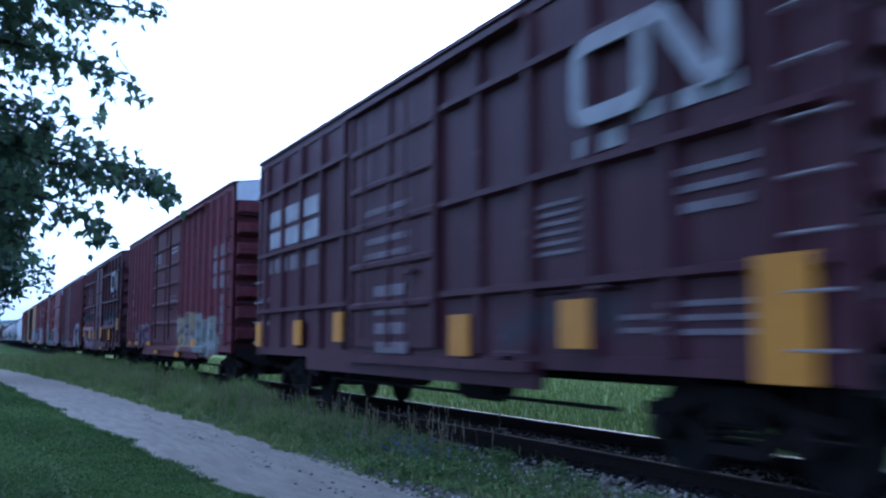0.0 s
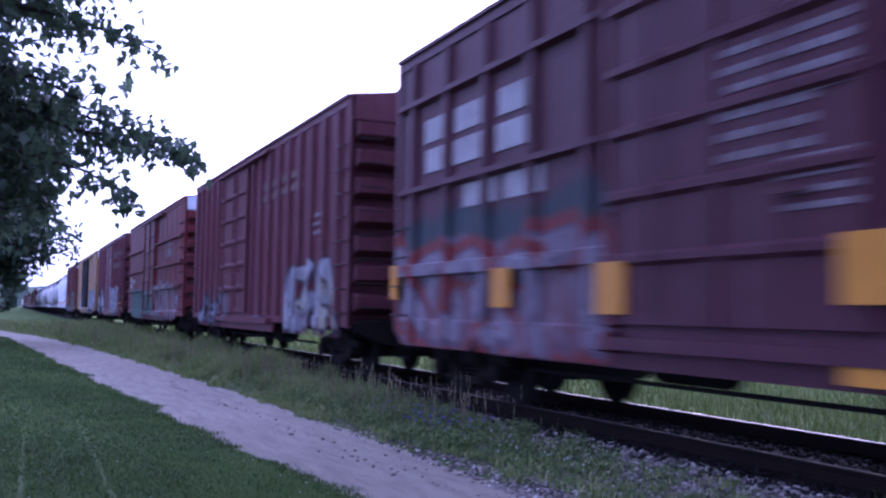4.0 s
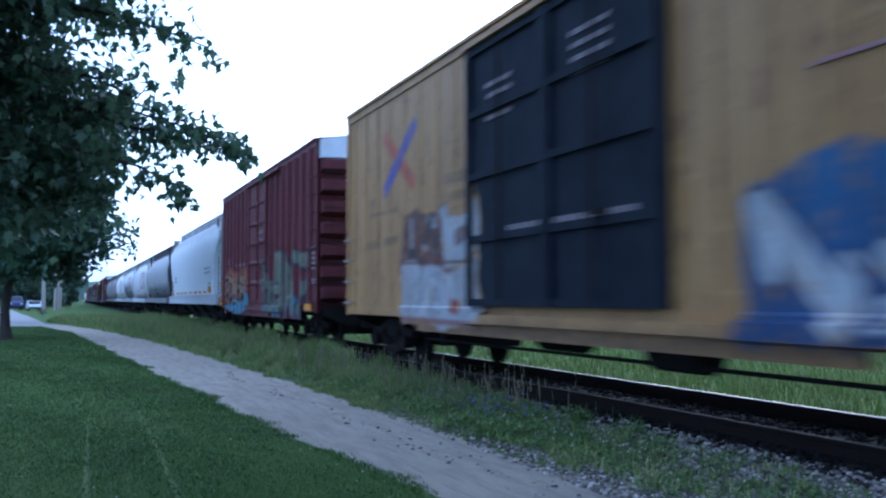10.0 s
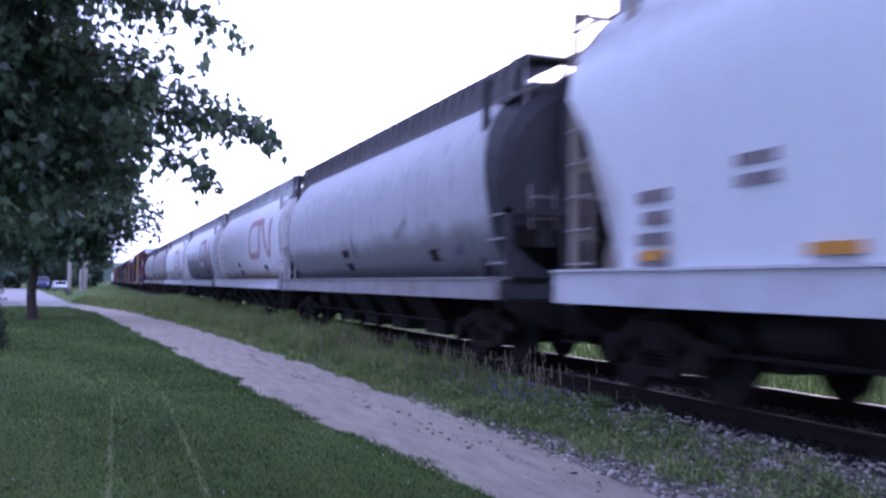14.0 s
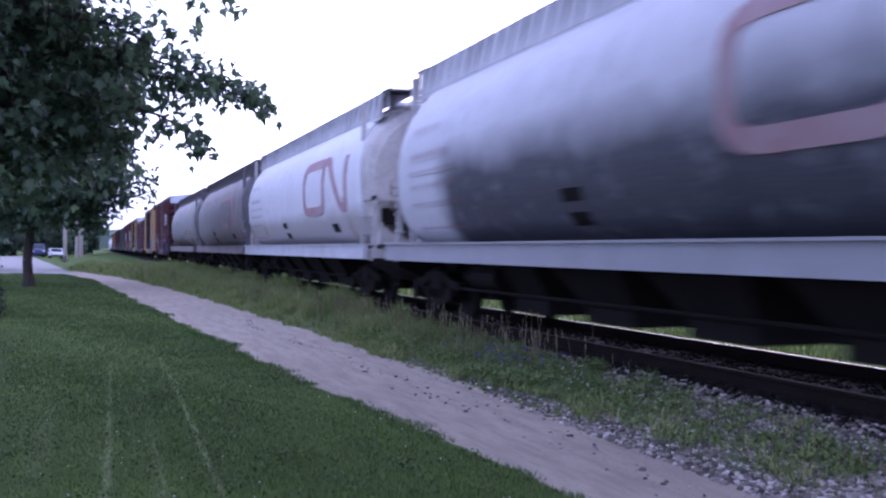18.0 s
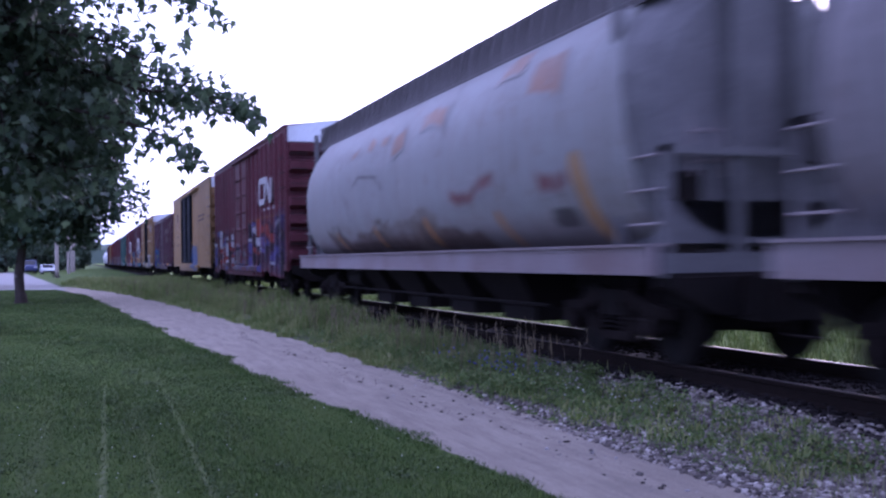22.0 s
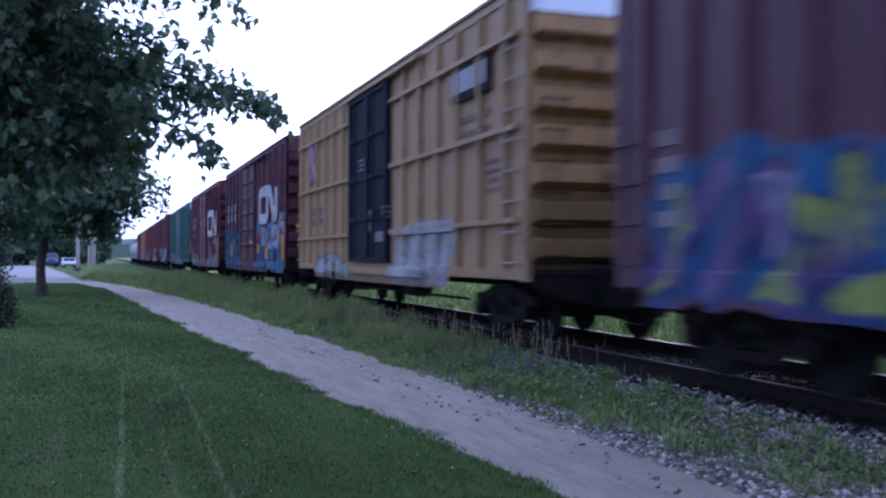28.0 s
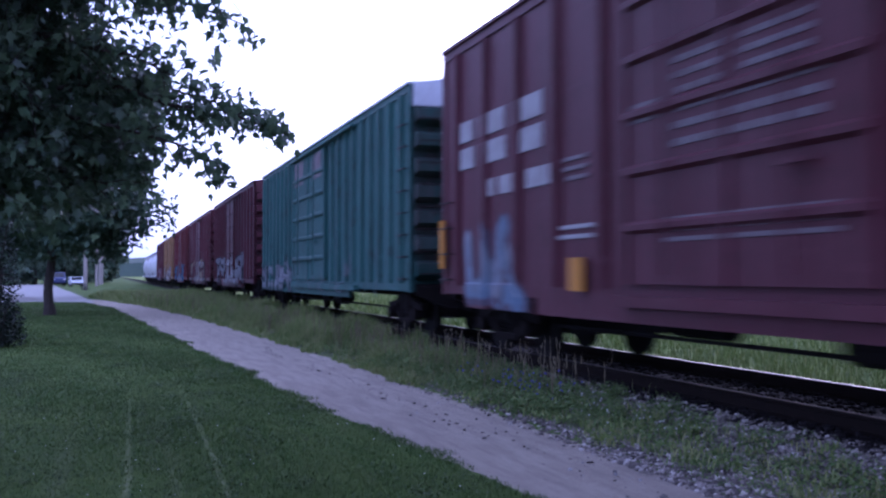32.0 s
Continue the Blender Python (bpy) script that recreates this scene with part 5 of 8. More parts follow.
# per side paint: the label of the piece, then the strokes in order
SPRAYS = {
    "maroon a": ("faded teal sprayed mark", [("cloud", -5.2, -2.6, 1.1, 1.6, (0.03, 0.05, 0.06), (0.05, 0.08, 0.09), 4.0, 0.6)]),
    "maroon b": ("pale yellow and white sprayed piece", [
        ("cloud", -4.6, -2.5, 0.95, 1.95, OCHRE, CREAM), ("cloud", -4.1, -3.3, 1.2, 1.8, SILVER, WHITE), ("letters", -4.4, -2.6, 1.0, 1.75, 2, [CREAM, SILVER], (0.16, 0.13, 0.10), 2, 0.11),
        ("cloud", -7.6, -4.5, 0.8, 1.85, (0.29, 0.32, 0.28), (0.36, 0.37, 0.30)), ("letters", -7.4, -4.6, 0.9, 1.75, 3, [(0.36, 0.38, 0.36), (0.30, 0.32, 0.30)], (0.20, 0.20, 0.17), 5, 0.12),
        ("letters", 3.0, 6.6, 1.0, 1.75, 5, [SILVER, (0.30, 0.10, 0.09), (0.14, 0.22, 0.34)], (0.05, 0.04, 0.07), 6, 0.08), ("scrawl", 3.0, 6.4, 1.0, 1.9, 6, [WHITE, RED, (0.1, 0.2, 0.35)], 7)]),
    "maroon c": ("grey letters sprayed under a teal cloud and red line", [
        ("cloud", 1.9, 7.3, 1.9, 2.6, (0.045, 0.08, 0.09), (0.03, 0.05, 0.06), 5.0), ("cloud", 2.0, 7.4, 0.78, 2.1, ROSE, (0.20, 0.17, 0.21)), ("letters", 2.1, 7.3, 0.85, 2.0, 5, [(0.30, 0.26, 0.31), ROSE], (0.13, 0.10, 0.14), 3, 0.15, RED),
        ("scrawl", 2.2, 7.0, 1.0, 2.0, 8, [WHITE, RED], 9, 0.025), ("cloud", -6.2, -1.4, 1.95, 2.6, (0.06, 0.09, 0.10), (0.035, 0.055, 0.065), 5.0), ("cloud", -6.1, -1.5, 0.8, 2.0, (0.09, 0.03, 0.02), (0.17, 0.04, 0.03), 8.0),
        ("cloud", -6.0, -1.6, 1.85, 2.15, (0.24, 0.22, 0.25), ROSE, 12.0), ("scrawl", -5.8, -1.8, 1.0, 1.8, 6, [(0.20, 0.06, 0.04), (0.05, 0.03, 0.03)], 4)]),
    "maroon d": ("white and yellow letters sprayed with dark shadows", [
        ("letters", -6.9, -3.4, 0.85, 2.1, 4, [WHITE, (0.36, 0.35, 0.25), SILVER], (0.04, 0.035, 0.05), 11, 0.14), ("letters", 2.4, 6.3, 0.85, 1.65, 5, [SILVER, (0.12, 0.12, 0.15)], INK, 12, 0.09), ("scrawl", -2.5, 2.2, 1.0, 1.8, 7, [SILVER, (0.2, 0.2, 0.2)], 13, 0.025)]),
    "red e": ("large jade green sprayed blocks", [
        ("cloud", 1.9, 6.4, 0.68, 1.95, (0.03, 0.135, 0.105), JADE), ("letters", 2.1, 6.2, 0.75, 1.85, 4, [(0.045, 0.18, 0.135), JADE], (0.022, 0.095, 0.08), 14, 0.16, None, None), ("cloud", -0.9, 1.4, 1.0, 1.95, JADE, (0.05, 0.17, 0.13)),
        ("letters", -0.8, 1.3, 1.0, 1.85, 2, [(0.05, 0.19, 0.15), JADE], (0.025, 0.08, 0.07), 15, 0.13, None, None), ("letters", -6.7, -1.2, 0.85, 2.15, 6, [ROSE, SILVER, (0.30, 0.16, 0.15)], (0.10, 0.08, 0.11), 16, 0.15), ("scrawl", -6.5, -1.4, 1.0, 2.0, 6, [WHITE, RED], 17)]),
    "maroon f": ("white, yellow and black sprayed letters", [
        ("cloud", -5.7, -1.3, 0.8, 2.25, (0.31, 0.32, 0.38), (0.38, 0.39, 0.45)), ("cloud", -2.7, -1.7, 0.85, 2.1, OCHRE, (0.37, 0.34, 0.17), 14.0), ("cloud", -4.6, -3.7, 0.85, 2.1, OCHRE, (0.36, 0.33, 0.17), 14.0),
        ("letters", -5.5, -1.5, 0.9, 2.1, 4, [(0.40, 0.42, 0.48), (0.34, 0.35, 0.40)], (0.22, 0.22, 0.25), 18, 0.17, None, None),
        ("cloud", 1.9, 6.6, 0.7, 2.25, (0.02, 0.022, 0.045), (0.03, 0.03, 0.055), 12.0), ("blocks", 2.0, 6.5, 0.75, 2.15, 60, [(0.46, 0.48, 0.51), (0.42, 0.44, 0.48), (0.44, 0.45, 0.48), NAVY, INK, (0.07, 0.12, 0.17)], 19, 0.21), ("scrawl", 1.9, 6.4, 1.9, 2.3, 5, [(0.30, 0.09, 0.06), (0.3, 0.2, 0.2)], 20, 0.025), ("cloud", -8.0, -6.2, 0.8, 1.75, (0.10, 0.03, 0.02), (0.14, 0.035, 0.02), 3.0, 0.8)]),
    "ochre g": ("white block letters sprayed on a blue ground", [
        ("cloud", -8.75, -3.0, 0.78, 2.3, (0.012, 0.06, 0.19), (0.02, 0.11, 0.27), 14.0), ("letters", -8.4, -3.3, 1.0, 2.15, 4, [(0.56, 0.58, 0.61), (0.42, 0.46, 0.52)], (0.01, 0.04, 0.13), 24, 0.13, None, None), ("scrawl", -8.3, -3.3, 1.0, 2.3, 4, [(0.07, 0.16, 0.34), (0.02, 0.05, 0.15)], 25),
        ("cloud", 3.6, 6.0, 1.6, 2.6, (0.13, 0.035, 0.03), (0.10, 0.04, 0.035), 12.0), ("blocks", 3.7, 5.9, 1.7, 2.55, 20, [(0.16, 0.05, 0.045), (0.40, 0.40, 0.43), (0.13, 0.04, 0.035), INK], 22, 0.14), ("cloud", 2.5, 4.0, 1.75, 2.55, (0.46, 0.47, 0.50), (0.50, 0.50, 0.53), 14.0),
        ("bar", [(3.4, 2.1), (3.2, 2.15)], 0.14, (0.14, 0.10, 0.12)), ("cloud", 2.4, 6.0, 0.8, 1.75, (0.44, 0.45, 0.49), (0.50, 0.51, 0.54), 12.0), ("blocks", 2.5, 5.9, 0.9, 1.7, 22, [(0.52, 0.52, 0.55), (0.48, 0.49, 0.52), (0.40, 0.42, 0.46)], 23, 0.16, (0.24, 0.23, 0.26)),
        ("bar", [(6.0, 1.8), (2.6, 1.72)], 0.04, (0.10, 0.03, 0.03)), ("bar", [(3.6, 1.1), (3.4, 1.05)], 0.12, (0.28, 0.05, 0.04)), ("bar", [(5.8, 0.85), (2.6, 0.83)], 0.06, (0.20, 0.05, 0.05), 0.8),
        ("bar", [(6.86, 4.12), (5.4, 3.16)], 0.15, (0.40, 0.09, 0.04), 1.0), ("bar", [(6.86, 3.16), (5.31, 4.12)], 0.15, (0.09, 0.08, 0.34), 0.95), ("bar", [(7.8, 2.78), (6.2, 2.76)], 0.055, (0.11, 0.07, 0.04), 0.55), ("bar", [(8.0, 2.2), (7.3, 2.21)], 0.09, (0.10, 0.065, 0.04), 0.55), ("bar", [(6.9, 2.22), (6.2, 2.24)], 0.09, (0.10, 0.065, 0.04), 0.6),
        ("bar", [(3.9, 3.02), (2.9, 3.0)], 0.10, (0.09, 0.06, 0.035), 0.6), ("bar", [(3.7, 2.74), (2.7, 2.72)], 0.08, (0.09, 0.06, 0.035), 0.6)]),
    "red h": ("olive letters and a sunset sprayed over turquoise", [
        ("cloud", 1.5, 6.6, 1.3, 2.25, CREAM, (0.30, 0.08, 0.04), 9.0), ("cloud", 1.5, 6.6, 1.65, 2.0, ORANGE, (0.34, 0.16, 0.06), 6.0, 0.8), ("cloud", 1.4, 6.6, 0.72, 1.32, SKY, (0.17, 0.32, 0.40), 12.0),
        ("letters", 1.7, 6.4, 1.1, 2.1, 5, [(0.30, 0.12, 0.05), CREAM], (0.05, 0.03, 0.03), 26, 0.06, None, None), ("scrawl", 1.6, 6.4, 1.5, 2.3, 6, [INK, (0.40, 0.10, 0.05)], 27, 0.03),
        ("cloud", -6.0, -1.2, 0.72, 1.3, SKY, (0.12, 0.24, 0.32), 8.0), ("letters", -6.1, -1.1, 0.85, 2.4, 5, [(0.22, 0.23, 0.15), (0.14, 0.18, 0.14)], (0.05, 0.03, 0.05), 28, 0.16)]),
    "maroon q": ("crowded red, white and violet sprayed letters", [
        ("cloud", 1.6, 7.4, 0.8, 2.35, (0.05, 0.02, 0.03), (0.09, 0.025, 0.03), 10.0), ("blocks", 1.8, 7.2, 0.85, 2.35, 75, [(0.50, 0.50, 0.52), (0.48, 0.48, 0.50), (0.30, 0.045, 0.03), (0.26, 0.04, 0.03), INK, (0.12, 0.12, 0.28)], 31, 0.15), ("scrawl", 1.8, 7.2, 0.9, 2.3, 8, [INK, WHITE], 30, 0.03),
        ("blocks", -1.3, 1.6, 0.85, 1.75, 34, [SILVER, (0.10, 0.10, 0.30), INK, (0.48, 0.48, 0.52), INK], 32, 0.10), ("cloud", -7.6, -5.9, 1.0, 2.7, (0.08, 0.07, 0.22), (0.05, 0.04, 0.12), 4.0),
        ("cloud", -7.5, -1.4, 0.8, 2.4, (0.025, 0.02, 0.04), (0.045, 0.025, 0.05), 8.0, 0.8), ("blocks", -7.4, -1.5, 0.8, 2.45, 70, [(0.50, 0.50, 0.54), (0.44, 0.45, 0.52), INK, INK, (0.11, 0.10, 0.27), (0.26, 0.05, 0.04)], 34, 0.19), ("scrawl", -7.4, -1.6, 0.9, 2.4, 8, [WHITE, (0.18, 0.16, 0.36)], 33),
        ("bar", [(-7.6, 2.52), (-1.4, 2.52)], 0.05, (0.26, 0.12, 0.04), 0.5)]),
    "ochre r": ("blue sprayed panel", [("cloud", -3.7, -1.4, 0.75, 2.05, (0.04, 0.12, 0.30), (0.05, 0.14, 0.32)), ("letters", -3.6, -1.5, 0.85, 1.9, 2, [(0.07, 0.18, 0.36), (0.04, 0.11, 0.28)], (0.03, 0.08, 0.2), 36, 0.12, None, None),
        ("bar", [(7.3, 2.68), (6.75, 2.66)], 0.10, (0.12, 0.075, 0.04), 0.6), ("bar", [(6.6, 2.66), (5.9, 2.62)], 0.10, (0.12, 0.075, 0.04), 0.6), ("bar", [(8.05, 2.13), (7.65, 2.14)], 0.10, (0.12, 0.075, 0.04), 0.5), ("bar", [(7.25, 2.15), (6.65, 2.16)], 0.11, (0.10, 0.06, 0.035), 0.65), ("bar", [(6.45, 2.13), (5.9, 2.14)], 0.11, (0.10, 0.06, 0.035), 0.6),
        ("bar", [(8.05, 1.34), (7.55, 1.35)], 0.06, (0.12, 0.075, 0.04), 0.5), ("bar", [(7.2, 1.34), (6.3, 1.35)], 0.07, (0.12, 0.075, 0.04), 0.55), ("bar", [(8.05, 0.96), (7.6, 0.96)], 0.07, (0.42, 0.20, 0.03), 0.8), ("bar", [(6.7, 3.3), (6.3, 3.8)], 0.12, (0.10, 0.09, 0.34), 0.7), ("bar", [(6.2, 3.3), (6.7, 3.8)], 0.12, (0.30, 0.09, 0.05), 0.6)]),
    "maroon s": ("violet, blue and lime sprayed letters", [
        ("cloud", 1.3, 6.9, 0.7, 2.2, (0.02, 0.08, 0.22), (0.03, 0.12, 0.27), 9.0), ("letters", 1.5, 6.7, 0.78, 2.0, 4, [(0.10, 0.06, 0.19), (0.15, 0.11, 0.26), (0.09, 0.05, 0.17), LIME], (0.015, 0.04, 0.14), 38, 0.15, None, None), ("scrawl", 1.6, 6.6, 0.85, 1.9, 5, [LIME, (0.3, 0.28, 0.42)], 39, 0.05),
        ("cloud", -4.7, -2.6, 1.25, 1.8, (0.09, 0.11, 0.04), (0.07, 0.06, 0.06), 3.0, 0.7)]),
    "ochre t": ("white and grey sprayed letters", [
        ("letters", -4.9, -2.0, 0.85, 1.6, 3, [(0.42, 0.42, 0.44), (0.34, 0.36, 0.39)], (0.20, 0.20, 0.22), 40, 0.14, (0.30, 0.31, 0.33)), ("letters", 2.0, 5.1, 0.75, 1.35, 3, [(0.38, 0.40, 0.40), (0.20, 0.27, 0.31)], (0.10, 0.10, 0.07), 41, 0.11)]),
    "maroon u": ("blue sprayed sea with grey and orange patches", [
        ("cloud", -7.6, -1.7, 0.72, 1.8, (0.035, 0.11, 0.19), (0.07, 0.20, 0.27), 8.0), ("blocks", -7.3, -2.0, 1.5, 2.55, 46, [(0.40, 0.42, 0.46), (0.44, 0.45, 0.48), (0.24, 0.29, 0.37), (0.30, 0.11, 0.05), (0.14, 0.23, 0.36)], 43, 0.20, (0.13, 0.15, 0.20)),
        ("blocks", -7.4, -1.8, 0.75, 1.6, 46, [(0.06, 0.19, 0.26), (0.09, 0.24, 0.31), (0.04, 0.12, 0.20), (0.16, 0.26, 0.33), (0.03, 0.07, 0.15)], 44, 0.19, (0.03, 0.08, 0.18)), ("bar", [(-7.3, 1.35), (-5.6, 1.4)], 0.07, (0.03, 0.05, 0.09)), ("cloud", 2.5, 7.5, 0.75, 2.3, (0.04, 0.13, 0.22), (0.075, 0.22, 0.28), 10.0), ("letters", 2.7, 7.3, 0.85, 2.15, 6, [(0.085, 0.23, 0.29), (0.05, 0.16, 0.23)], (0.03, 0.05, 0.15), 45, 0.13, None), ("scrawl", 2.8, 7.2, 0.95, 2.05, 14, [(0.03, 0.05, 0.14), (0.18, 0.29, 0.36), (0.03, 0.09, 0.14), (0.02, 0.035, 0.08)], 61, 0.07), ("bar", [(2.8, 2.2), (4.6, 2.3), (7.2, 2.22)], 0.10, (0.05, 0.07, 0.22)),
        ("scrawl", -1.6, 2.4, 0.9, 1.9, 12, [(0.25, 0.08, 0.03), (0.16, 0.06, 0.03), (0.3, 0.25, 0.22)], 46, 0.06)]),
    "maroon v": ("grey lilac letters sprayed with orange edges", [
        ("cloud", -3.7, -2.6, 0.8, 1.75, (0.20, 0.06, 0.03), (0.11, 0.04, 0.035), 7.0, 0.8), ("letters", -7.5, -3.2, 0.8, 2.3, 4, [(0.33, 0.34, 0.40), (0.22, 0.23, 0.29)], (0.29, 0.10, 0.03), 52, 0.19, (0.10, 0.05, 0.05)), ("cloud", -4.2, -3.6, 1.2, 2.2, (0.30, 0.05, 0.03), (0.24, 0.06, 0.03), 6.0, 0.9), ("cloud", -7.2, -6.2, 0.95, 1.4, (0.32, 0.08, 0.03), (0.30, 0.14, 0.03), 6.0, 0.9), ("cloud", -6.6, -5.7, 1.35, 1.8, (0.03, 0.035, 0.07), (0.06, 0.06, 0.10), 6.0, 0.9), ("bar", [(-7.3, 1.22), (-6.3, 1.2)], 0.06, (0.45, 0.32, 0.05)), ("bar", [(-4.6, 1.45), (-3.9, 1.5)], 0.05, (0.45, 0.32, 0.05)), ("bar", [(-7.3, 2.0), (-5.3, 1.95)], 0.06, (0.45, 0.45, 0.52)), ("letters", 4.8, 6.7, 0.8, 1.95, 2, [(0.36, 0.38, 0.42), (0.16, 0.24, 0.34)], (0.10, 0.09, 0.13), 48, 0.15)]),
    "green w": ("pale sprayed letters along the foot", [("letters", 3.0, 9.0, 0.72, 1.55, 8, [SILVER, (0.20, 0.19, 0.21)], (0.05, 0.07, 0.07), 49, 0.09), ("scrawl", -8.5, 2.5, 0.8, 1.7, 14, [SILVER, (0.05, 0.05, 0.05), (0.2, 0.2, 0.22)], 50)]),
    "tank 0": ("dark smudges on the tank side", [("bar", [(0.13, 2.15), (-0.05, 1.8)], 0.09, SOOT, 0.7), ("cloud", -3.9, -3.0, 2.1, 2.35, SOOT, SOOT, 11.0, 0.6), ("cloud", -7.0, -5.2, 1.2, 2.2, (0.12, 0.115, 0.12), (0.25, 0.245, 0.25), 7.0, 0.8), ("bar", [(-6.5, 1.75), (-6.1, 1.7)], 0.08, (0.05, 0.07, 0.14), 0.7)]),
    "tank 1": ("red side lines and brown stains", side_lines() + [("cloud", -5.4, -1.0, 1.25, 1.55, (0.30, 0.20, 0.12), (0.36, 0.27, 0.18), 9.0, 0.6)]),
    "tank 2": ("red side lines above the dark lower paint", side_lines()),
    "tank 3": ("red side lines and an orange patch", side_lines() + [("bar", [(7.0, 1.92), (6.75, 1.45)], 0.12, AMBER, 0.6), ("cloud", 4.05, 4.6, 1.55, 1.95, AMBER, AMBER, 10.0, 0.6), ("cloud", -6.9, -6.4, 1.3, 2.0, (0.42, 0.30, 0.18), (0.48, 0.42, 0.34), 9.0, 0.7), ("bar", [(-6.6, 2.35), (-6.3, 2.3)], 0.06, SOOT, 0.8)]),
    "tank 4": ("faded orange stripes and rust streaks", [("bar", [(-5.93, 2.2), (-6.27, 1.35)], 0.13, (0.42, 0.22, 0.06), 0.9), ("bar", [(1.75, 1.75), (1.55, 1.38)], 0.10, AMBER, 0.7), ("bar", [(0.25, 1.72), (-0.05, 1.36)], 0.10, AMBER, 0.7), ("bar", [(1.1, 1.85), (0.95, 1.4)], 0.20, SOOT, 0.8),
                   ("cloud", -6.4, 6.8, 3.35, 3.95, (0.20, 0.13, 0.11), (0.24, 0.15, 0.12), 7.0, 0.5), ("bar", [(-2.0, 1.7), (-2.1, 1.45)], 0.08, (0.3, 0.14, 0.10), 0.5)]),
    "tank 5": ("orange rust patches, brown stains and brick-red panels", [
        ("cloud", -3.5, 5.5, 1.2, 1.72, (0.05, 0.03, 0.024), (0.10, 0.06, 0.045), 11.0, 0.95), ("cloud", -1.8, 1.4, 1.5, 1.95, (0.10, 0.07, 0.06), (0.2, 0.16, 0.13), 11.0, 0.7), ("scrawl", -3.3, 5.2, 1.3, 1.9, 9, [(0.06, 0.045, 0.04), (0.17, 0.13, 0.10)], 71, 0.05),
        ("cloud", -0.35, 0.25, 3.1, 3.55, RUST, RUST, 15.0, 0.8), ("cloud", -2.2, -1.1, 3.25, 3.6, RUST, RUST, 13.0, 0.7), ("cloud", 1.6, 2.2, 3.2, 3.5, RUST, RUST, 13.0, 0.7), ("cloud", 0.7, 1.2, 3.3, 3.55, RUST, RUST, 13.0, 0.7), ("cloud", 2.8, 3.3, 3.3, 3.5, RUST, RUST, 13.0, 0.6),
        ("cloud", -4.9, -4.1, 3.5, 3.85, RUST, RUST, 13.0, 0.7), ("cloud", -6.2, -5.3, 3.2, 3.75, RUST, (0.27, 0.13, 0.07), 13.0, 0.8), ("cloud", -4.45, -2.5, 2.03, 2.30, BRICK, BRICK, 9.0, 0.9), ("cloud", -6.35, -5.55, 2.03, 2.34, BRICK, BRICK, 9.0, 0.9),
        ("bar", [(-6.6, 2.26), (-6.84, 1.40)], 0.15, (0.45, 0.25, 0.08)), ("bar", [(-4.2, 1.75), (-4.4, 1.4)], 0.10, AMBER, 0.8), ("bar", [(-1.25, 1.8), (-1.4, 1.45)], 0.10, AMBER, 0.8), ("bar", [(1.75, 1.75), (1.6, 1.45)], 0.10, AMBER, 0.8), ("bar", [(4.7, 1.7), (4.55, 1.4)], 0.10, AMBER, 0.8),
        ("bar", [(-6.3, 1.65), (-5.9, 1.65)], 0.13, SOOT, 0.85), ("bar", [(2.9, 2.7), (2.5, 2.85), (1.3, 2.75), (0.9, 2.5)], 0.045, (0.06, 0.05, 0.05), 0.8), ("bar", [(3.8, 2.6), (3.4, 2.3), (3.3, 2.0)], 0.035, (0.08, 0.07, 0.07), 0.7)]),
    "tail paint 0": ("white sprayed letters", [("letters", -5.0, 6.0, 0.8, 2.1, 9, [WHITE, SILVER], INK, 55, 0.14)]),
    "tail paint 1": ("pale sprayed letters", [("letters", -5.0, 6.0, 0.8, 2.1, 9, [SILVER, CREAM], INK, 56, 0.14)]),
    "tail paint 2": ("blue sprayed letters", [("letters", -5.0, 6.0, 0.8, 2.1, 9, [SEA, SKY], NAVY, 57, 0.14)]),
    "tail paint 3": ("pale sprayed letters", [("letters", -5.0, 6.0, 0.8, 2.1, 9, [WHITE, SILVER], INK, 58, 0.14)]),
    "tail paint 4": ("mixed sprayed letters", [("letters", -5.0, 6.0, 0.8, 2.1, 9, [RED, SILVER, VIOLET], INK, 59, 0.14)]),
}


def spray_side(car, mat, h, sill, outer):
    """The sprayed pieces of one car, laid over its near side."""
    if mat.name not in SPRAYS:
        return
    label, strokes = SPRAYS[mat.name]
    sheet = Sprayed(h - 0.02, sill - 0.18, 4.3)
    sheet.paint(strokes)
    sheet.skin(outer, mat, car, label)


train = []


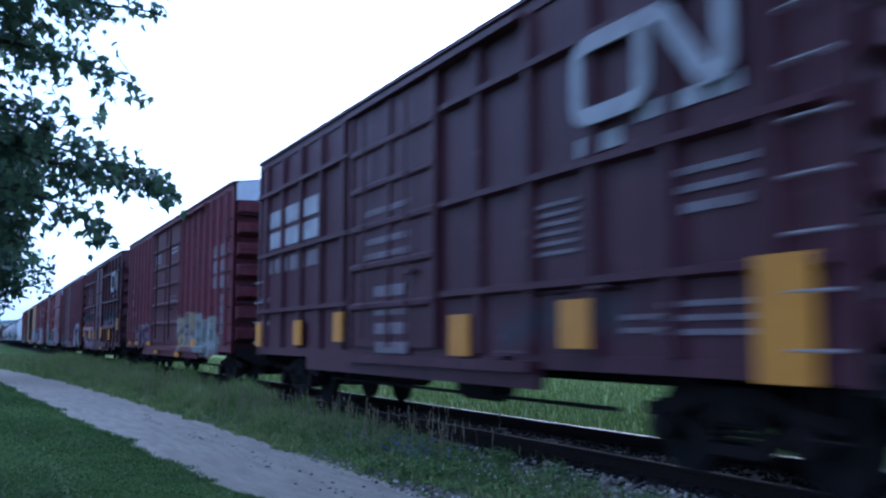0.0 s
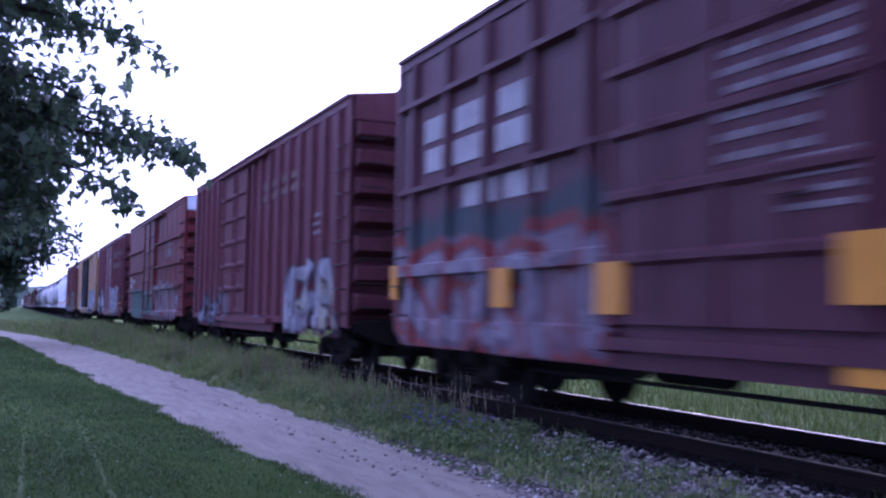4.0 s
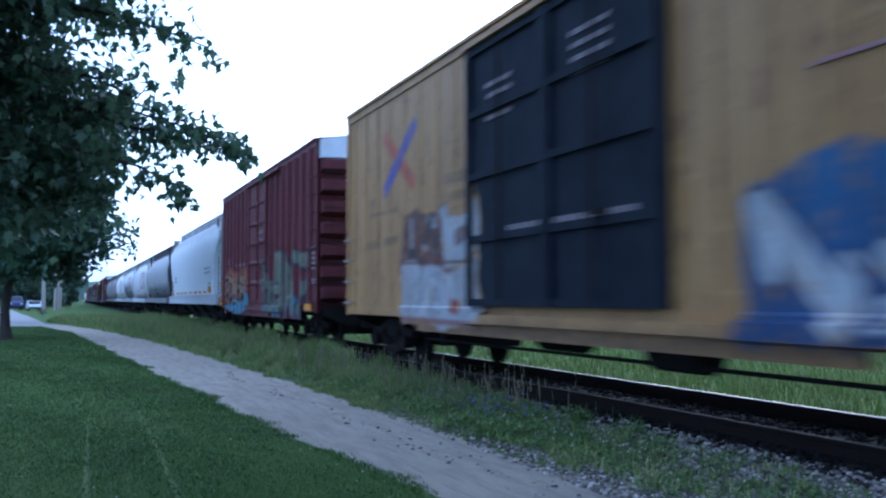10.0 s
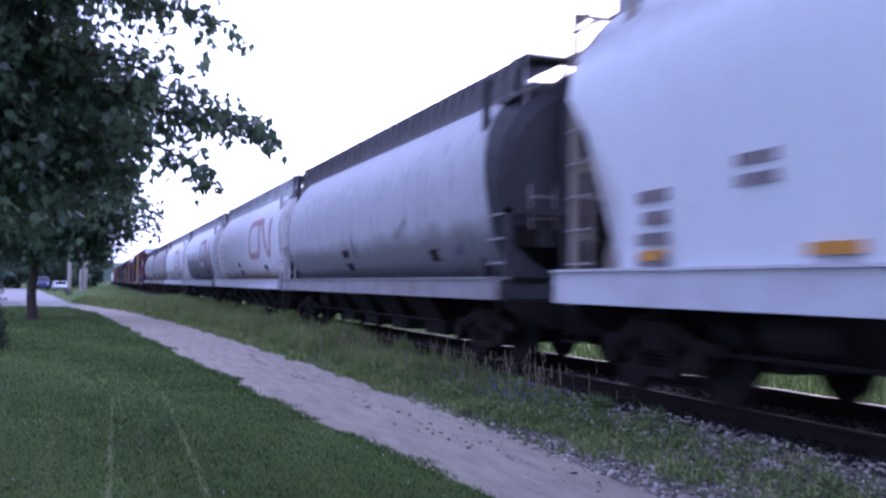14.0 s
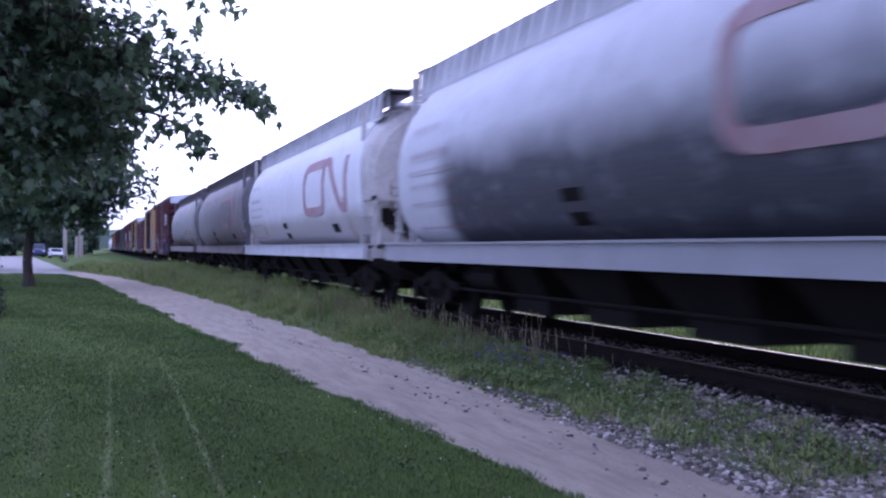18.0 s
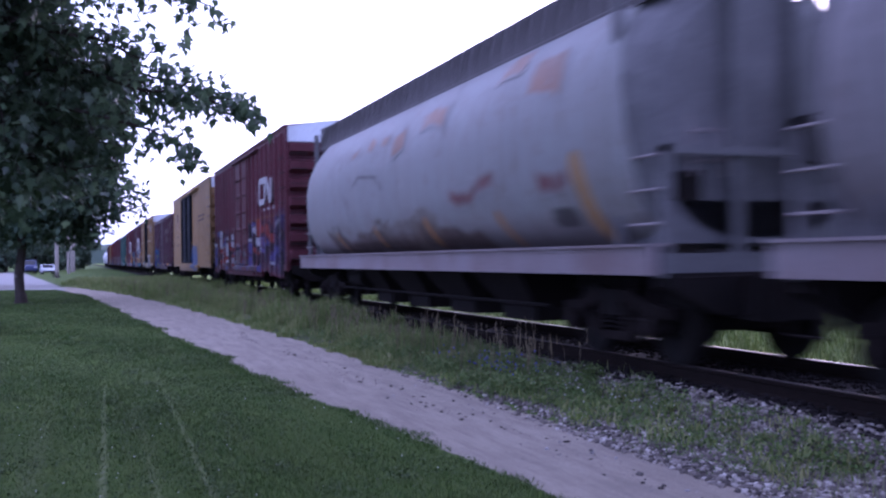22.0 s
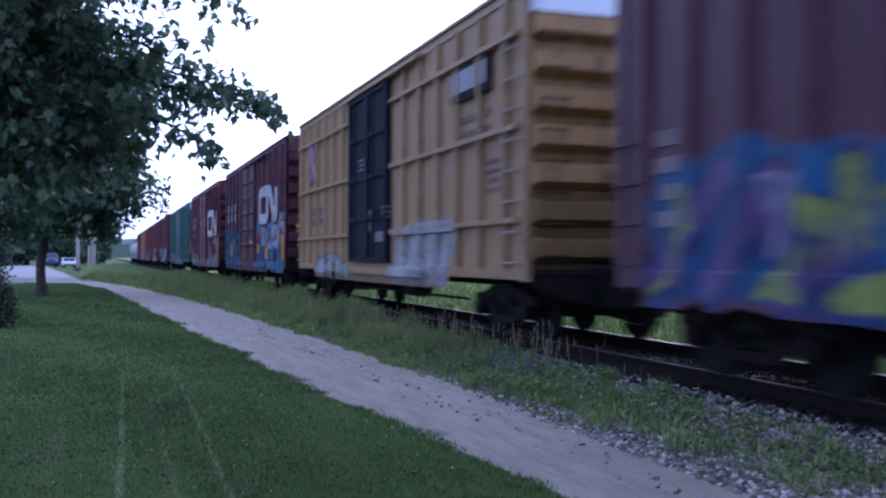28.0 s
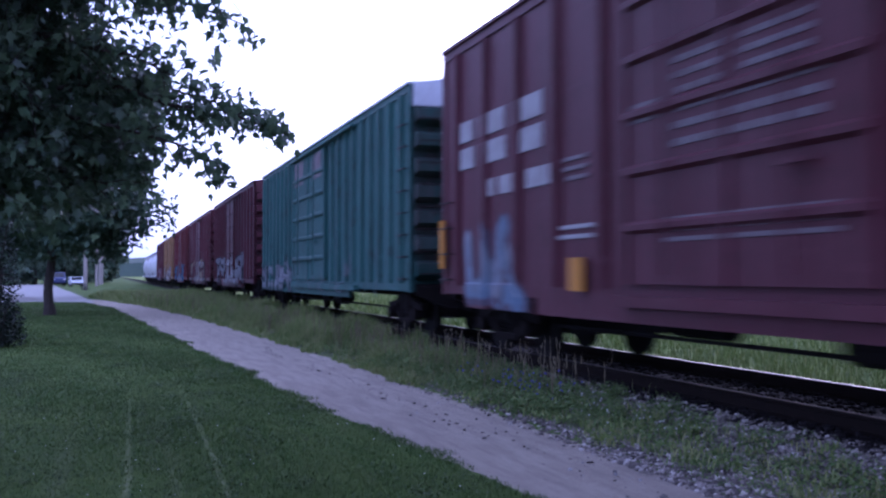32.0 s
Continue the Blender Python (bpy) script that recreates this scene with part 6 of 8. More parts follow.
def build_train():
    def P(name, col, *rest, **more):
        """Side paint, and beside it a darker copy for the car's ends, darkest low down."""
        m = car_paint(name, col, *rest, **more)
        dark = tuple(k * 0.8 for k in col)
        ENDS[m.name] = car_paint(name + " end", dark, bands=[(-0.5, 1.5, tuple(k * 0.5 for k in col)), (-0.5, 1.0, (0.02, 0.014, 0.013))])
        return m
    wide = dict(style="rails", rails=(0.22, 0.504, 0.815), posts=13, door=(3.15, 0.35))

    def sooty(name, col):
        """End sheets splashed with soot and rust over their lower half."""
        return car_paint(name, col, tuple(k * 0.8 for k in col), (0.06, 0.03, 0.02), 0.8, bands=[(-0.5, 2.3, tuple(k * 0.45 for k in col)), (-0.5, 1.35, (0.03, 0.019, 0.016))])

    def panel(car, name, y, z, a, b, mat, label, proud):
        """A thin painted plate or patch on the near side, standing out from the posts by proud."""
        part(name, Geo().box(-HALF_W - proud, -HALF_W + 0.06, y - a / 2, y + a / 2, z - b / 2, z + b / 2), mat, car, label)

    train.append(boxcar("dark maroon boxcar with horizontal side rails and amber patches", P("maroon a", (0.046, 0.012, 0.021)), 4.5, 20.0,
                        tags=[(-7.15, 1.35, 0.55, 0.95), (-4.45, 1.35, 0.5, 0.48), (-1.95, 1.25, 0.5, 0.5), (2.4, 1.4, 0.4, 0.48), (4.6, 1.32, 0.42, 0.45), (7.3, 1.3, 0.35, 0.5)],
                        logo=(-4.45, 3.35, 0.72, M_white, 0.24, 1.55),
                        bars=[(5.3, 3.62, 3.15, 0.33, 2, M_white), (5.2, 2.66, 3.3, 0.28, 1, M_faint), (7.2, 2.0, 0.7, 0.14, 3, M_faint), (0.5, 3.1, 1.7, 0.13, 4, M_faint), (0.3, 1.9, 1.2, 0.16, 4, M_faint), (-4.0, 2.6, 0.75, 0.06, 6, M_faint),
                              (-4.75, 3.1, 0.7, 0.18, 1, M_white), (-6.0, 3.25, 1.3, 0.16, 1, M_white), (-6.3, 2.62, 1.0, 0.09, 2, M_faint), (-6.3, 2.3, 0.8, 0.12, 1, M_faint), (-6.2, 1.5, 1.2, 0.07, 3, M_faint), (-5.4, 1.4, 0.6, 0.07, 2, M_faint)], rung_mat=M_rung, **wide))
    train.append(boxcar("tall maroon boxcar with vertical posts and pale graffiti", P("maroon b", (0.130, 0.028, 0.038)), 22.35, 40.1,
                        posts=22, door=(4.9, -0.15), door_mat=car_paint("maroon b door", (0.082, 0.020, 0.028), streak=0.9), cap=M_galv, tags=[(7.38, 1.05, 0.35, 0.14), (5.55, 1.05, 0.55, 0.14), (2.83, 1.05, 0.6, 0.14), (1.2, 0.80, 0.6, 0.14), (-2.5, 0.76, 0.6, 0.14), (-4.8, 1.1, 0.4, 0.2)],
                        bars=[(1.4, 3.95, 1.0, 0.07, 3, M_white), (-1.4, 4.1, 1.3, 0.07, 3, M_white), (7.3, 3.03, 0.6, 0.2, 1, M_faint), (7.33, 2.57, 0.6, 0.2, 1, M_white), (7.35, 2.14, 0.6, 0.2, 1, M_faint), (6.45, 2.14, 0.7, 0.2, 1, M_faint), (7.35, 1.64, 0.6, 0.07, 2, M_faint), (6.45, 1.64, 0.7, 0.07, 2, M_faint), (4.7, 2.46, 0.5, 0.05, 4, M_faint), (-1.3, 2.5, 1.3, 0.07, 3, M_faint), (-7.6, 3.4, 1.6, 0.3, 3, M_faint), (-7.8, 2.2, 0.9, 0.2, 4, M_faint)]))
    train.append(boxcar("dark maroon boxcar with an emblem and grey and red graffiti", P("maroon c", DARKRED), 42.3, 57.5,
                        tags=[(-7.3, 1.83, 0.45, 0.52), (-4.5, 1.4, 0.42, 0.46), (-1.25, 1.52, 0.55, 0.5), (-1.3, 0.79, 0.6, 0.14), (4.03, 1.47, 0.42, 0.46), (1.8, 1.43, 0.45, 0.5), (7.4, 1.6, 0.22, 0.5)],
                        logo=(-4.75, 3.38, 0.72, M_white, 0.24, 1.5), bars=[(4.95, 3.72, 3.15, 0.33, 2, M_white), (4.3, 2.68, 2.1, 0.3, 1, M_white), (-0.4, 3.32, 1.35, 0.09, 4, M_faint), (-0.2, 2.8, 1.0, 0.1, 4, M_faint), (-0.7, 2.35, 0.8, 0.07, 4, M_faint), (-5.2, 3.12, 0.8, 0.18, 1, M_white), (-6.3, 3.18, 0.9, 0.16, 1, M_faint), (-6.4, 2.6, 0.8, 0.1, 2, M_faint)], **wide))
    train.append(boxcar("maroon boxcar with close vertical ribs and pale graffiti", P("maroon d", BROWN), 59.7, 74.8, posts=18, door=(3.1, 1.6),
                        bars=[(-2.9, 4.0, 3.4, 0.16, 2, M_tanline), (-5.6, 3.0, 1.2, 0.1, 3, M_faint)]))
    car = boxcar("red boxcar with green and white graffiti along its foot", P("red e", REDBOX), 76.9, 93.1,
                 style="sheet", posts=14, rails=(0.264, 0.467, 0.694), door=(3.2, 0.33), cap=M_galv, bars=[(7.0, 2.45, 0.7, 0.22, 2, M_white), (5.9, 2.35, 0.5, 0.2, 1, M_white), (7.1, 1.7, 0.6, 0.08, 6, M_faint), (2.6, 2.62, 0.7, 0.1, 2, M_white), (0.0, 2.85, 1.8, 0.14, 2, M_faint), (-1.6, 1.9, 0.8, 0.08, 5, M_faint), (-4.6, 3.6, 1.4, 0.3, 2, M_faint)])
    train.append(car)
    train.append(boxcar("maroon boxcar with black and white graffiti", P("maroon f", (0.145, 0.036, 0.052), graffiti=[(-6.6, -2.2, 3.85, 4.2, FADED, 0.36, 0.02), (-6.6, -2.2, 3.24, 3.6, FADED, 0.36, 0.02)]), 95.4, 110.85, posts=20, door=(3.65, 0.2),
                        bars=[(-6.5, 2.3, 1.3, 0.04, 5, M_tanline), (-6.85, 1.86, 0.75, 0.045, 3, M_faint), (7.0, 2.4, 0.6, 0.16, 5, M_faint), (-0.8, 3.9, 1.0, 0.07, 3, M_white), (-0.6, 2.1, 0.7, 0.3, 3, M_faint)], tags=[(0.3, 0.8, 0.6, 0.14), (-6.9, 1.36, 0.6, 0.05), (-7.5, 1.1, 0.7, 0.07)]))
    car = boxcar("long ochre boxcar with dark double doors and blue graffiti", P("ochre g", (0.34, 0.19, 0.055), (0.33, 0.21, 0.09), (0.11, 0.05, 0.025), 0.85, bands=[(0.5, 0.98, (0.13, 0.075, 0.045))]), 112.8, 131.6,
                 style="sheet", posts=24, door=(4.75, 0.4), door_style="plug", end_mat=sooty("ochre g end", YELLOW), door_mat=M_plug, cap=M_galv, rung_mat=M_rung,
                 bars=[(1.8, 4.1, 0.8, 0.09, 4, M_faint), (-0.6, 4.2, 0.8, 0.09, 4, M_faint), (-5.4, 3.8, 1.3, 0.3, 2, M_redline), (0.0, 2.1, 3.0, 0.12, 1, M_faint), (-5.8, 3.0, 4.0, 0.05, 1, M_redline)], tags=[(-8.0, 0.98, 0.6, 0.16)])
    train.append(car)
    train.append(boxcar("red boxcar with turquoise and olive graffiti", P("red h", (0.115, 0.022, 0.025)), 134.2, 149.0,
                        posts=18, door=(2.95, 0.0), cap=M_galv, bars=[(5.4, 2.55, 2.0, 0.2, 1, M_faint), (3.0, 2.35, 2.6, 0.07, 1, M_white), (-7.0, 2.4, 0.7, 0.07, 5, M_white), (-7.1, 1.65, 0.6, 0.05, 2, M_white), (-0.5, 3.2, 0.8, 0.14, 2, M_faint)], tags=[(7.2, 1.75, 0.25, 0.12), (7.2, 1.2, 0.25, 0.14), (7.2, 1.02, 0.25, 0.14), (-6.9, 1.0, 0.6, 0.16)]))

    def hop(name, col, fade, rust, streak, bands=(), graffiti=()):
        return car_paint(name, col, fade, rust, streak, bands=bands, graffiti=graffiti, rough=0.5, spec=0.2)
    M_sill = worn("white sill paint", (0.55, 0.55, 0.58), (0.34, 0.31, 0.31), 0.5, 1.5, 0.5)
    M_silldull = worn("dull grey sill paint", (0.33, 0.33, 0.345), (0.24, 0.23, 0.235), 0.5, 1.5, 0.6)
    M_sillgrey = worn("grey sill paint", (0.27, 0.26, 0.27), (0.16, 0.12, 0.11), 0.6, 1.5, 0.6)
    M_sillpink = worn("stained pink-grey sill paint", (0.25, 0.215, 0.225), (0.16, 0.10, 0.085), 0.6, 1.2, 0.6)
    beige = worn("beige end paint", (0.30, 0.26, 0.22), (0.16, 0.13, 0.11), 0.5, 1.5, 0.7)
    ends = [worn(n, c, tuple(k * 0.45 for k in c), 0.7, 1.2, 0.7) for n, c in (("dark grey end paint", (0.042, 0.04, 0.045)), ("grey end paint", (0.50, 0.475, 0.46)), ("pale end paint", (0.52, 0.495, 0.48)), ("clean grey end paint", (0.57, 0.535, 0.505)), ("brown-grey end paint", (0.15, 0.14, 0.145)), ("dusty grey end paint", (0.17, 0.165, 0.17)))]
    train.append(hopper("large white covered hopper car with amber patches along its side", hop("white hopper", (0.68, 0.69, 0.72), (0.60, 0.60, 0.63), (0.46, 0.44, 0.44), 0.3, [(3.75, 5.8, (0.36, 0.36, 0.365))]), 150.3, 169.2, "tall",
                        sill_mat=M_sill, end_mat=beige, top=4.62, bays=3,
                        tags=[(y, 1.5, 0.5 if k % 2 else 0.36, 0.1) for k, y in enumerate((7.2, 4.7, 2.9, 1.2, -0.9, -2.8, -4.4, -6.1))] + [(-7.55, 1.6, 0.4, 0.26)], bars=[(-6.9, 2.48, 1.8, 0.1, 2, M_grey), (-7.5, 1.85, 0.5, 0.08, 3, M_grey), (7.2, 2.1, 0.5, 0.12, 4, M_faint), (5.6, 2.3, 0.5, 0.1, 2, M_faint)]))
    spans = [(171.0, 187.1), (188.0, 204.3), (205.9, 222.2), (223.7, 240.0), (240.9, 257.2), (258.9, 275.2)]
    # bands darken the lower tanks: stains, plus painted-in shading of the curved underside
    looks_ = [
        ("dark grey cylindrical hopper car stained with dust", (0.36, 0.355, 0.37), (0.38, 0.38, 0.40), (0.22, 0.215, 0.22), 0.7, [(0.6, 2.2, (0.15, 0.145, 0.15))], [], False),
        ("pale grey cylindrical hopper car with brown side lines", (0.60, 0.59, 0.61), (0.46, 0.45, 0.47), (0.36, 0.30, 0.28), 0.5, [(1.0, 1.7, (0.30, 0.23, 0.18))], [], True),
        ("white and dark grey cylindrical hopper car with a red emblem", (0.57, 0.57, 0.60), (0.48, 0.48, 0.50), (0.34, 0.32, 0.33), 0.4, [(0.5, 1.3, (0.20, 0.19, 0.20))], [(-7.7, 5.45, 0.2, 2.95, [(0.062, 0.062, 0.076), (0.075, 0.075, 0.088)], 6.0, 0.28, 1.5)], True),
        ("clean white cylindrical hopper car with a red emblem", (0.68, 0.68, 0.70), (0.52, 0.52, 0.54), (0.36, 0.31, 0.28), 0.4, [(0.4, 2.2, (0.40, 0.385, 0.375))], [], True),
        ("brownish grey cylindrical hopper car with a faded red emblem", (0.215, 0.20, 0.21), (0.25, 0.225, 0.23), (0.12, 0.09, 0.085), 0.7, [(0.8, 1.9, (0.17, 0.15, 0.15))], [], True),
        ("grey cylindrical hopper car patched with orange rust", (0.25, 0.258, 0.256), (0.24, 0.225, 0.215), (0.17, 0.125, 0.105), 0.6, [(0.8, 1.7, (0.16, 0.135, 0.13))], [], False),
    ]
    for k, (lab, col, fade, rust, streak, bands, graf, marked) in enumerate(looks_):
        f, r = spans[k]
        lg = (-2.1, 2.12, 1.16, M_red, 0.2, 2.0) if marked else None
        bars = [(0.8, 1.85, 0.5, 0.16, 2, M_black), (-5.15, 1.68, 0.6, 0.2, 1, M_black)] if k != 5 else []
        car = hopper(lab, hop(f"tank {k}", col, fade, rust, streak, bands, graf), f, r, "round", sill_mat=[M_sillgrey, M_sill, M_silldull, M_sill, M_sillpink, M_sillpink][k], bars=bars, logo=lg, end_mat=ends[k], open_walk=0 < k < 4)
        train.append(car)
    train.append(boxcar("maroon boxcar with a white emblem and crowded graffiti", P("maroon q", (0.098, 0.021, 0.030)), 277.2, 292.6, posts=19, door=(2.95, 0.2), cap=M_galv,
                        logo=(-3.75, 3.0, 0.66, M_white, 0.28, 1.62), bars=[(-4.7, 2.78, 2.4, 0.14, 1, M_white), (-0.2, 2.9, 0.9, 0.09, 4, M_faint), (1.0, 2.6, 0.5, 0.09, 2, M_faint)]))
    train.append(boxcar("long ochre boxcar with dark double doors", P("ochre r", (0.33, 0.19, 0.062), (0.33, 0.22, 0.10), (0.12, 0.06, 0.03), 0.8, bands=[(0.5, 0.98, (0.13, 0.075, 0.045))]), 294.2, 312.8,
                        style="sheet", posts=24, door=(4.7, 0.9), door_style="plug", end_mat=sooty("ochre r end", TAN), door_mat=M_plug, cap=M_galv, rung_mat=M_rung, bars=[(6.6, 3.9, 0.7, 0.2, 2, M_tanline), (-5.5, 3.4, 2.4, 0.12, 2, M_tanline)]))
    car = boxcar("purple-brown boxcar with blue and violet graffiti", P("maroon s", (0.072, 0.031, 0.049), graffiti=[(-6.4, -3.0, 3.06, 3.42, FADED, 0.34, 0.02), (-6.6, -3.0, 2.52, 2.86, FADED, 0.34, 0.02), (-7.3, -6.6, 3.45, 3.8, FADED, 0.5, 0.02)]), 314.9, 330.0, eave=4.2, posts=18, door=(3.0, 0.0),
                 bars=[(-5.5, 1.82, 1.0, 0.05, 4, M_white), (6.6, 2.4, 0.4, 0.16, 4, M_faint), (0.6, 2.7, 0.8, 0.12, 2, M_faint), (-2.4, 3.35, 0.45, 0.4, 1, M_faint)], tags=[(-1.9, 0.95, 0.5, 0.14), (-5.7, 1.02, 0.75, 0.15)])
    train.append(car)
    car = boxcar("ochre boxcar with side rails and one dark sliding door", P("ochre t", (0.265, 0.168, 0.078), (0.30, 0.21, 0.12), (0.15, 0.08, 0.04), 0.7, bands=[(0.5, 0.98, (0.13, 0.075, 0.045))]), 332.4, 348.1,
                 style="rails", rails=(0.205, 0.52, 0.835), posts=16, door=(3.0, 0.05), door_style="plug", end_mat=sooty("ochre t end", TAN), door_mat=M_plug, cap=M_galv, rung_mat=M_rung,
                 bars=[(-5.8, 3.35, 1.5, 0.14, 2, M_tanline), (5.4, 2.4, 1.6, 0.2, 2, M_tanline), (0.1, 2.1, 0.5, 0.2, 2, M_faint), (-0.75, 1.62, 0.75, 0.2, 1, M_faint), (-1.28, 2.2, 0.5, 0.06, 3, M_faint), (0.6, 3.3, 0.5, 0.06, 3, M_faint), (-6.8, 2.6, 0.8, 0.08, 4, M_tanline)], tags=[(7.6, 2.1, 0.2, 0.12)])
    panel(car, "sign_panel", -5.85, 3.95, 1.6, 0.62, M_black, "dark painted name panel", 0.008)
    for k, a in enumerate((0.2, 0.16, 0.22, 0.18, 0.2, 0.14)):
        panel(car, "sign_bar", -5.2 - 0.25 * k, 3.95, a, 0.34, M_slate, "pale grey lettering bar", 0.013)
    for a in (-1, 1):
        part("cross_mark", Geo().extrude([(5.75 - 0.42, 3.7 - a * 0.5), (5.75 - 0.22, 3.7 - a * 0.5), (5.75 + 0.42, 3.7 + a * 0.5), (5.75 + 0.22, 3.7 + a * 0.5)], "x", -HALF_W - 0.012 - 0.003 * a, -HALF_W + 0.03), M_purple if a < 0 else M_redline, car, "faded crossed stripe")
    train.append(car)
    train.append(boxcar("dark maroon boxcar with a big white emblem over blue graffiti", P("maroon u", DARKRED), 350.3, 365.9,
                        tags=[(-7.72, 1.5, 0.16, 0.8), (-4.65, 1.32, 0.38, 0.36), (-2.77, 1.5, 0.35, 0.3), (4.85, 1.5, 0.45, 0.5)], logo=(-2.87, 2.53, 0.95, M_white, 0.38, 1.95), bars=[(5.75, 3.32, 3.05, 0.33, 2, M_white), (5.75, 2.36, 2.6, 0.28, 1, M_faint), (0.4, 2.95, 2.0, 0.2, 3, M_faint), (0.2, 3.9, 1.8, 0.09, 3, M_faint)], style="rails", rails=(), posts=13, door=(3.6, 0.22)))
    car = boxcar("dark maroon boxcar with white emblem over grey and orange graffiti", P("maroon v", MAROON), 368.6, 384.5,
                 tags=[(-7.8, 1.5, 0.2, 1.0), (2.9, 1.2, 0.3, 0.4), (7.75, 1.7, 0.15, 0.8)], logo=(-3.3, 2.42, 1.06, M_white, 0.3, 1.98), bars=[(5.57, 3.47, 3.05, 0.33, 2, M_white), (4.9, 2.5, 2.2, 0.26, 1, M_white), (3.1, 2.62, 0.6, 0.07, 3, M_faint), (3.1, 1.78, 0.9, 0.07, 2, M_white), (0.4, 3.32, 0.9, 0.09, 3, M_faint), (-0.65, 3.32, 0.9, 0.08, 3, M_faint), (-0.2, 2.84, 2.1, 0.1, 3, M_faint), (1.4, 2.9, 0.5, 0.2, 1, M_faint), (-0.2, 1.75, 2.4, 0.06, 3, M_faint)], style="rails", rails=(), posts=13, door=(3.65, 0.0))
    panel(car, "yellow_line", -5.35, 2.34, 4.3, 0.07, M_yellowline, "yellow sprayed line", 0.055)
    train.append(car)
    train.append(boxcar("long green boxcar with vertical posts", P("green w", (0.030, 0.098, 0.085), (0.07, 0.15, 0.14), (0.03, 0.035, 0.03), 0.75), 386.4, 405.0,
                        posts=24, eave=4.82, door=(4.5, 0.3), cap=M_galv, roof_mat=M_galv, bars=[(1.7, 4.2, 1.2, 0.7, 1, M_faint), (-0.8, 4.2, 1.2, 0.7, 1, M_faint)]))
    tail = [("maroon boxcar with white graffiti", MAROON, 407.3, 422.8), ("maroon boxcar with pale graffiti", BROWN, 425.0, 440.5), ("dull red boxcar with blue graffiti", REDBOX, 442.7, 458.2),
            ("faded tan boxcar with graffiti", TAN, 460.4, 475.9), ("rusty brown boxcar with graffiti", BROWN, 478.2, 493.7)]
    for k, (lab, col, f, r) in enumerate(tail):
        train.append(boxcar(lab, P(f"tail paint {k}", col), f, r, posts=16))
    for k in range(3):
        f = 496 + 18 * k
        train.append(hopper("white covered hopper car in the rear of the train", hop(f"tail tank {k}", (0.6, 0.6, 0.62), (0.5, 0.5, 0.52), (0.4, 0.36, 0.35), 0.4), f, f + 16, "round", sill_mat=M_sill, end_mat=ends[1]))


build_train()

# ---- grass, weeds, stones ----
def soup(name, verts, tris, mat, label, category, kind="stuff", parent=None, smooth=False):
    """One object out of many alike small pieces. verts: (n, k, 3), tris: (m, 3) for each piece."""
    n, k, _ = verts.shape
    tris = np.asarray(tris)
    m = len(tris)
    idx = (tris[None] + (np.arange(n) * k)[:, None, None]).reshape(-1)
    me = bpy.data.meshes.new(name)
    me.vertices.add(n * k)
    me.vertices.foreach_set("co", verts.astype(np.float32).ravel())
    me.loops.add(len(idx))
    me.loops.foreach_set("vertex_index", idx.astype(np.int32))
    me.polygons.add(n * m)
    me.polygons.foreach_set("loop_start", np.arange(0, 3 * n * m, 3, dtype=np.int32))
    me.polygons.foreach_set("loop_total", np.full(n * m, 3, dtype=np.int32))
    if smooth:
        me.polygons.foreach_set("use_smooth", np.ones(n * m, dtype=bool))
    me.update(calc_edges=True)
    me.materials.append(mat)
    ob = new(name, me)
    ob.parent = parent
    return tagged(ob, label, category if parent is None else "", kind=kind)


def leaf_mat(name, stops, through=0.25, rough=0.6):
    """Foliage: colour differs from leaf to leaf, some light passes through."""
    m, nt, b, vec = base_mat(name, rough, 0, 0.25)
    g = nt.nodes.new("ShaderNodeNewGeometry")
    c = ramp(nt, g.outputs["Random Per Island"], stops)
    c = mix_rgb(nt, math_node(nt, "MULTIPLY", noise_tex(nt, vec, 3.0, 3), 0.35), c, tuple(k * 0.55 for k in stops[0][1]))
    nt.links.new(c, b.inputs["Base Color"])
    tr = nt.nodes.new("ShaderNodeBsdfTranslucent")
    nt.links.new(c, tr.inputs["Color"])
    mx = nt.nodes.new("ShaderNodeMixShader")
    mx.inputs[0].default_value = through
    nt.links.new(b.outputs[0], mx.inputs[1])
    nt.links.new(tr.outputs[0], mx.inputs[2])
    nt.links.new(mx.outputs[0], nt.nodes["Material Output"].inputs["Surface"])
    return m


RNG = np.random.default_rng(7)


def blades(base, height, width, lean, yaw=None):
    """Bent blades: five points and three triangles each."""
    n = len(base)
    yaw = RNG.uniform(0, 2 * np.pi, n) if yaw is None else yaw
    out = np.zeros((n, 5, 3))
    d = np.stack([np.cos(yaw), np.sin(yaw), np.zeros(n)], 1)
    s = np.stack([-np.sin(yaw), np.cos(yaw), np.zeros(n)], 1) * (width / 2)[:, None]
    up = np.array([0, 0, 1.0])
    mid = base + d * (lean * height * 0.3)[:, None] + up * (height * 0.6)[:, None]
    tip = base + d * (lean * height)[:, None] + up * (height * (1 - 0.25 * lean))[:, None]
    out[:, 0], out[:, 1], out[:, 2], out[:, 3], out[:, 4] = base - s, base + s, mid - s * 0.7, mid + s * 0.7, tip
    return out


BLADE = [(0, 1, 3), (0, 3, 2), (2, 3, 4)]


def heights(x, y):
    return np.array([ground_z(a, b) for a, b in zip(x, y)])


def wander(v):
    """A slow wobble along the path's edges."""
    return 0.10 * np.sin(v * 1.7) + 0.07 * np.sin(v * 4.1 + 1) + 0.05 * np.sin(v * 9.3 + 2)


GREENS = [(0.0, (0.042, 0.090, 0.015)), (0.45, (0.058, 0.115, 0.020)), (0.8, (0.082, 0.138, 0.028)), (1.0, (0.125, 0.165, 0.052))]
M_lawn = leaf_mat("lawn grass", GREENS, 0.2)


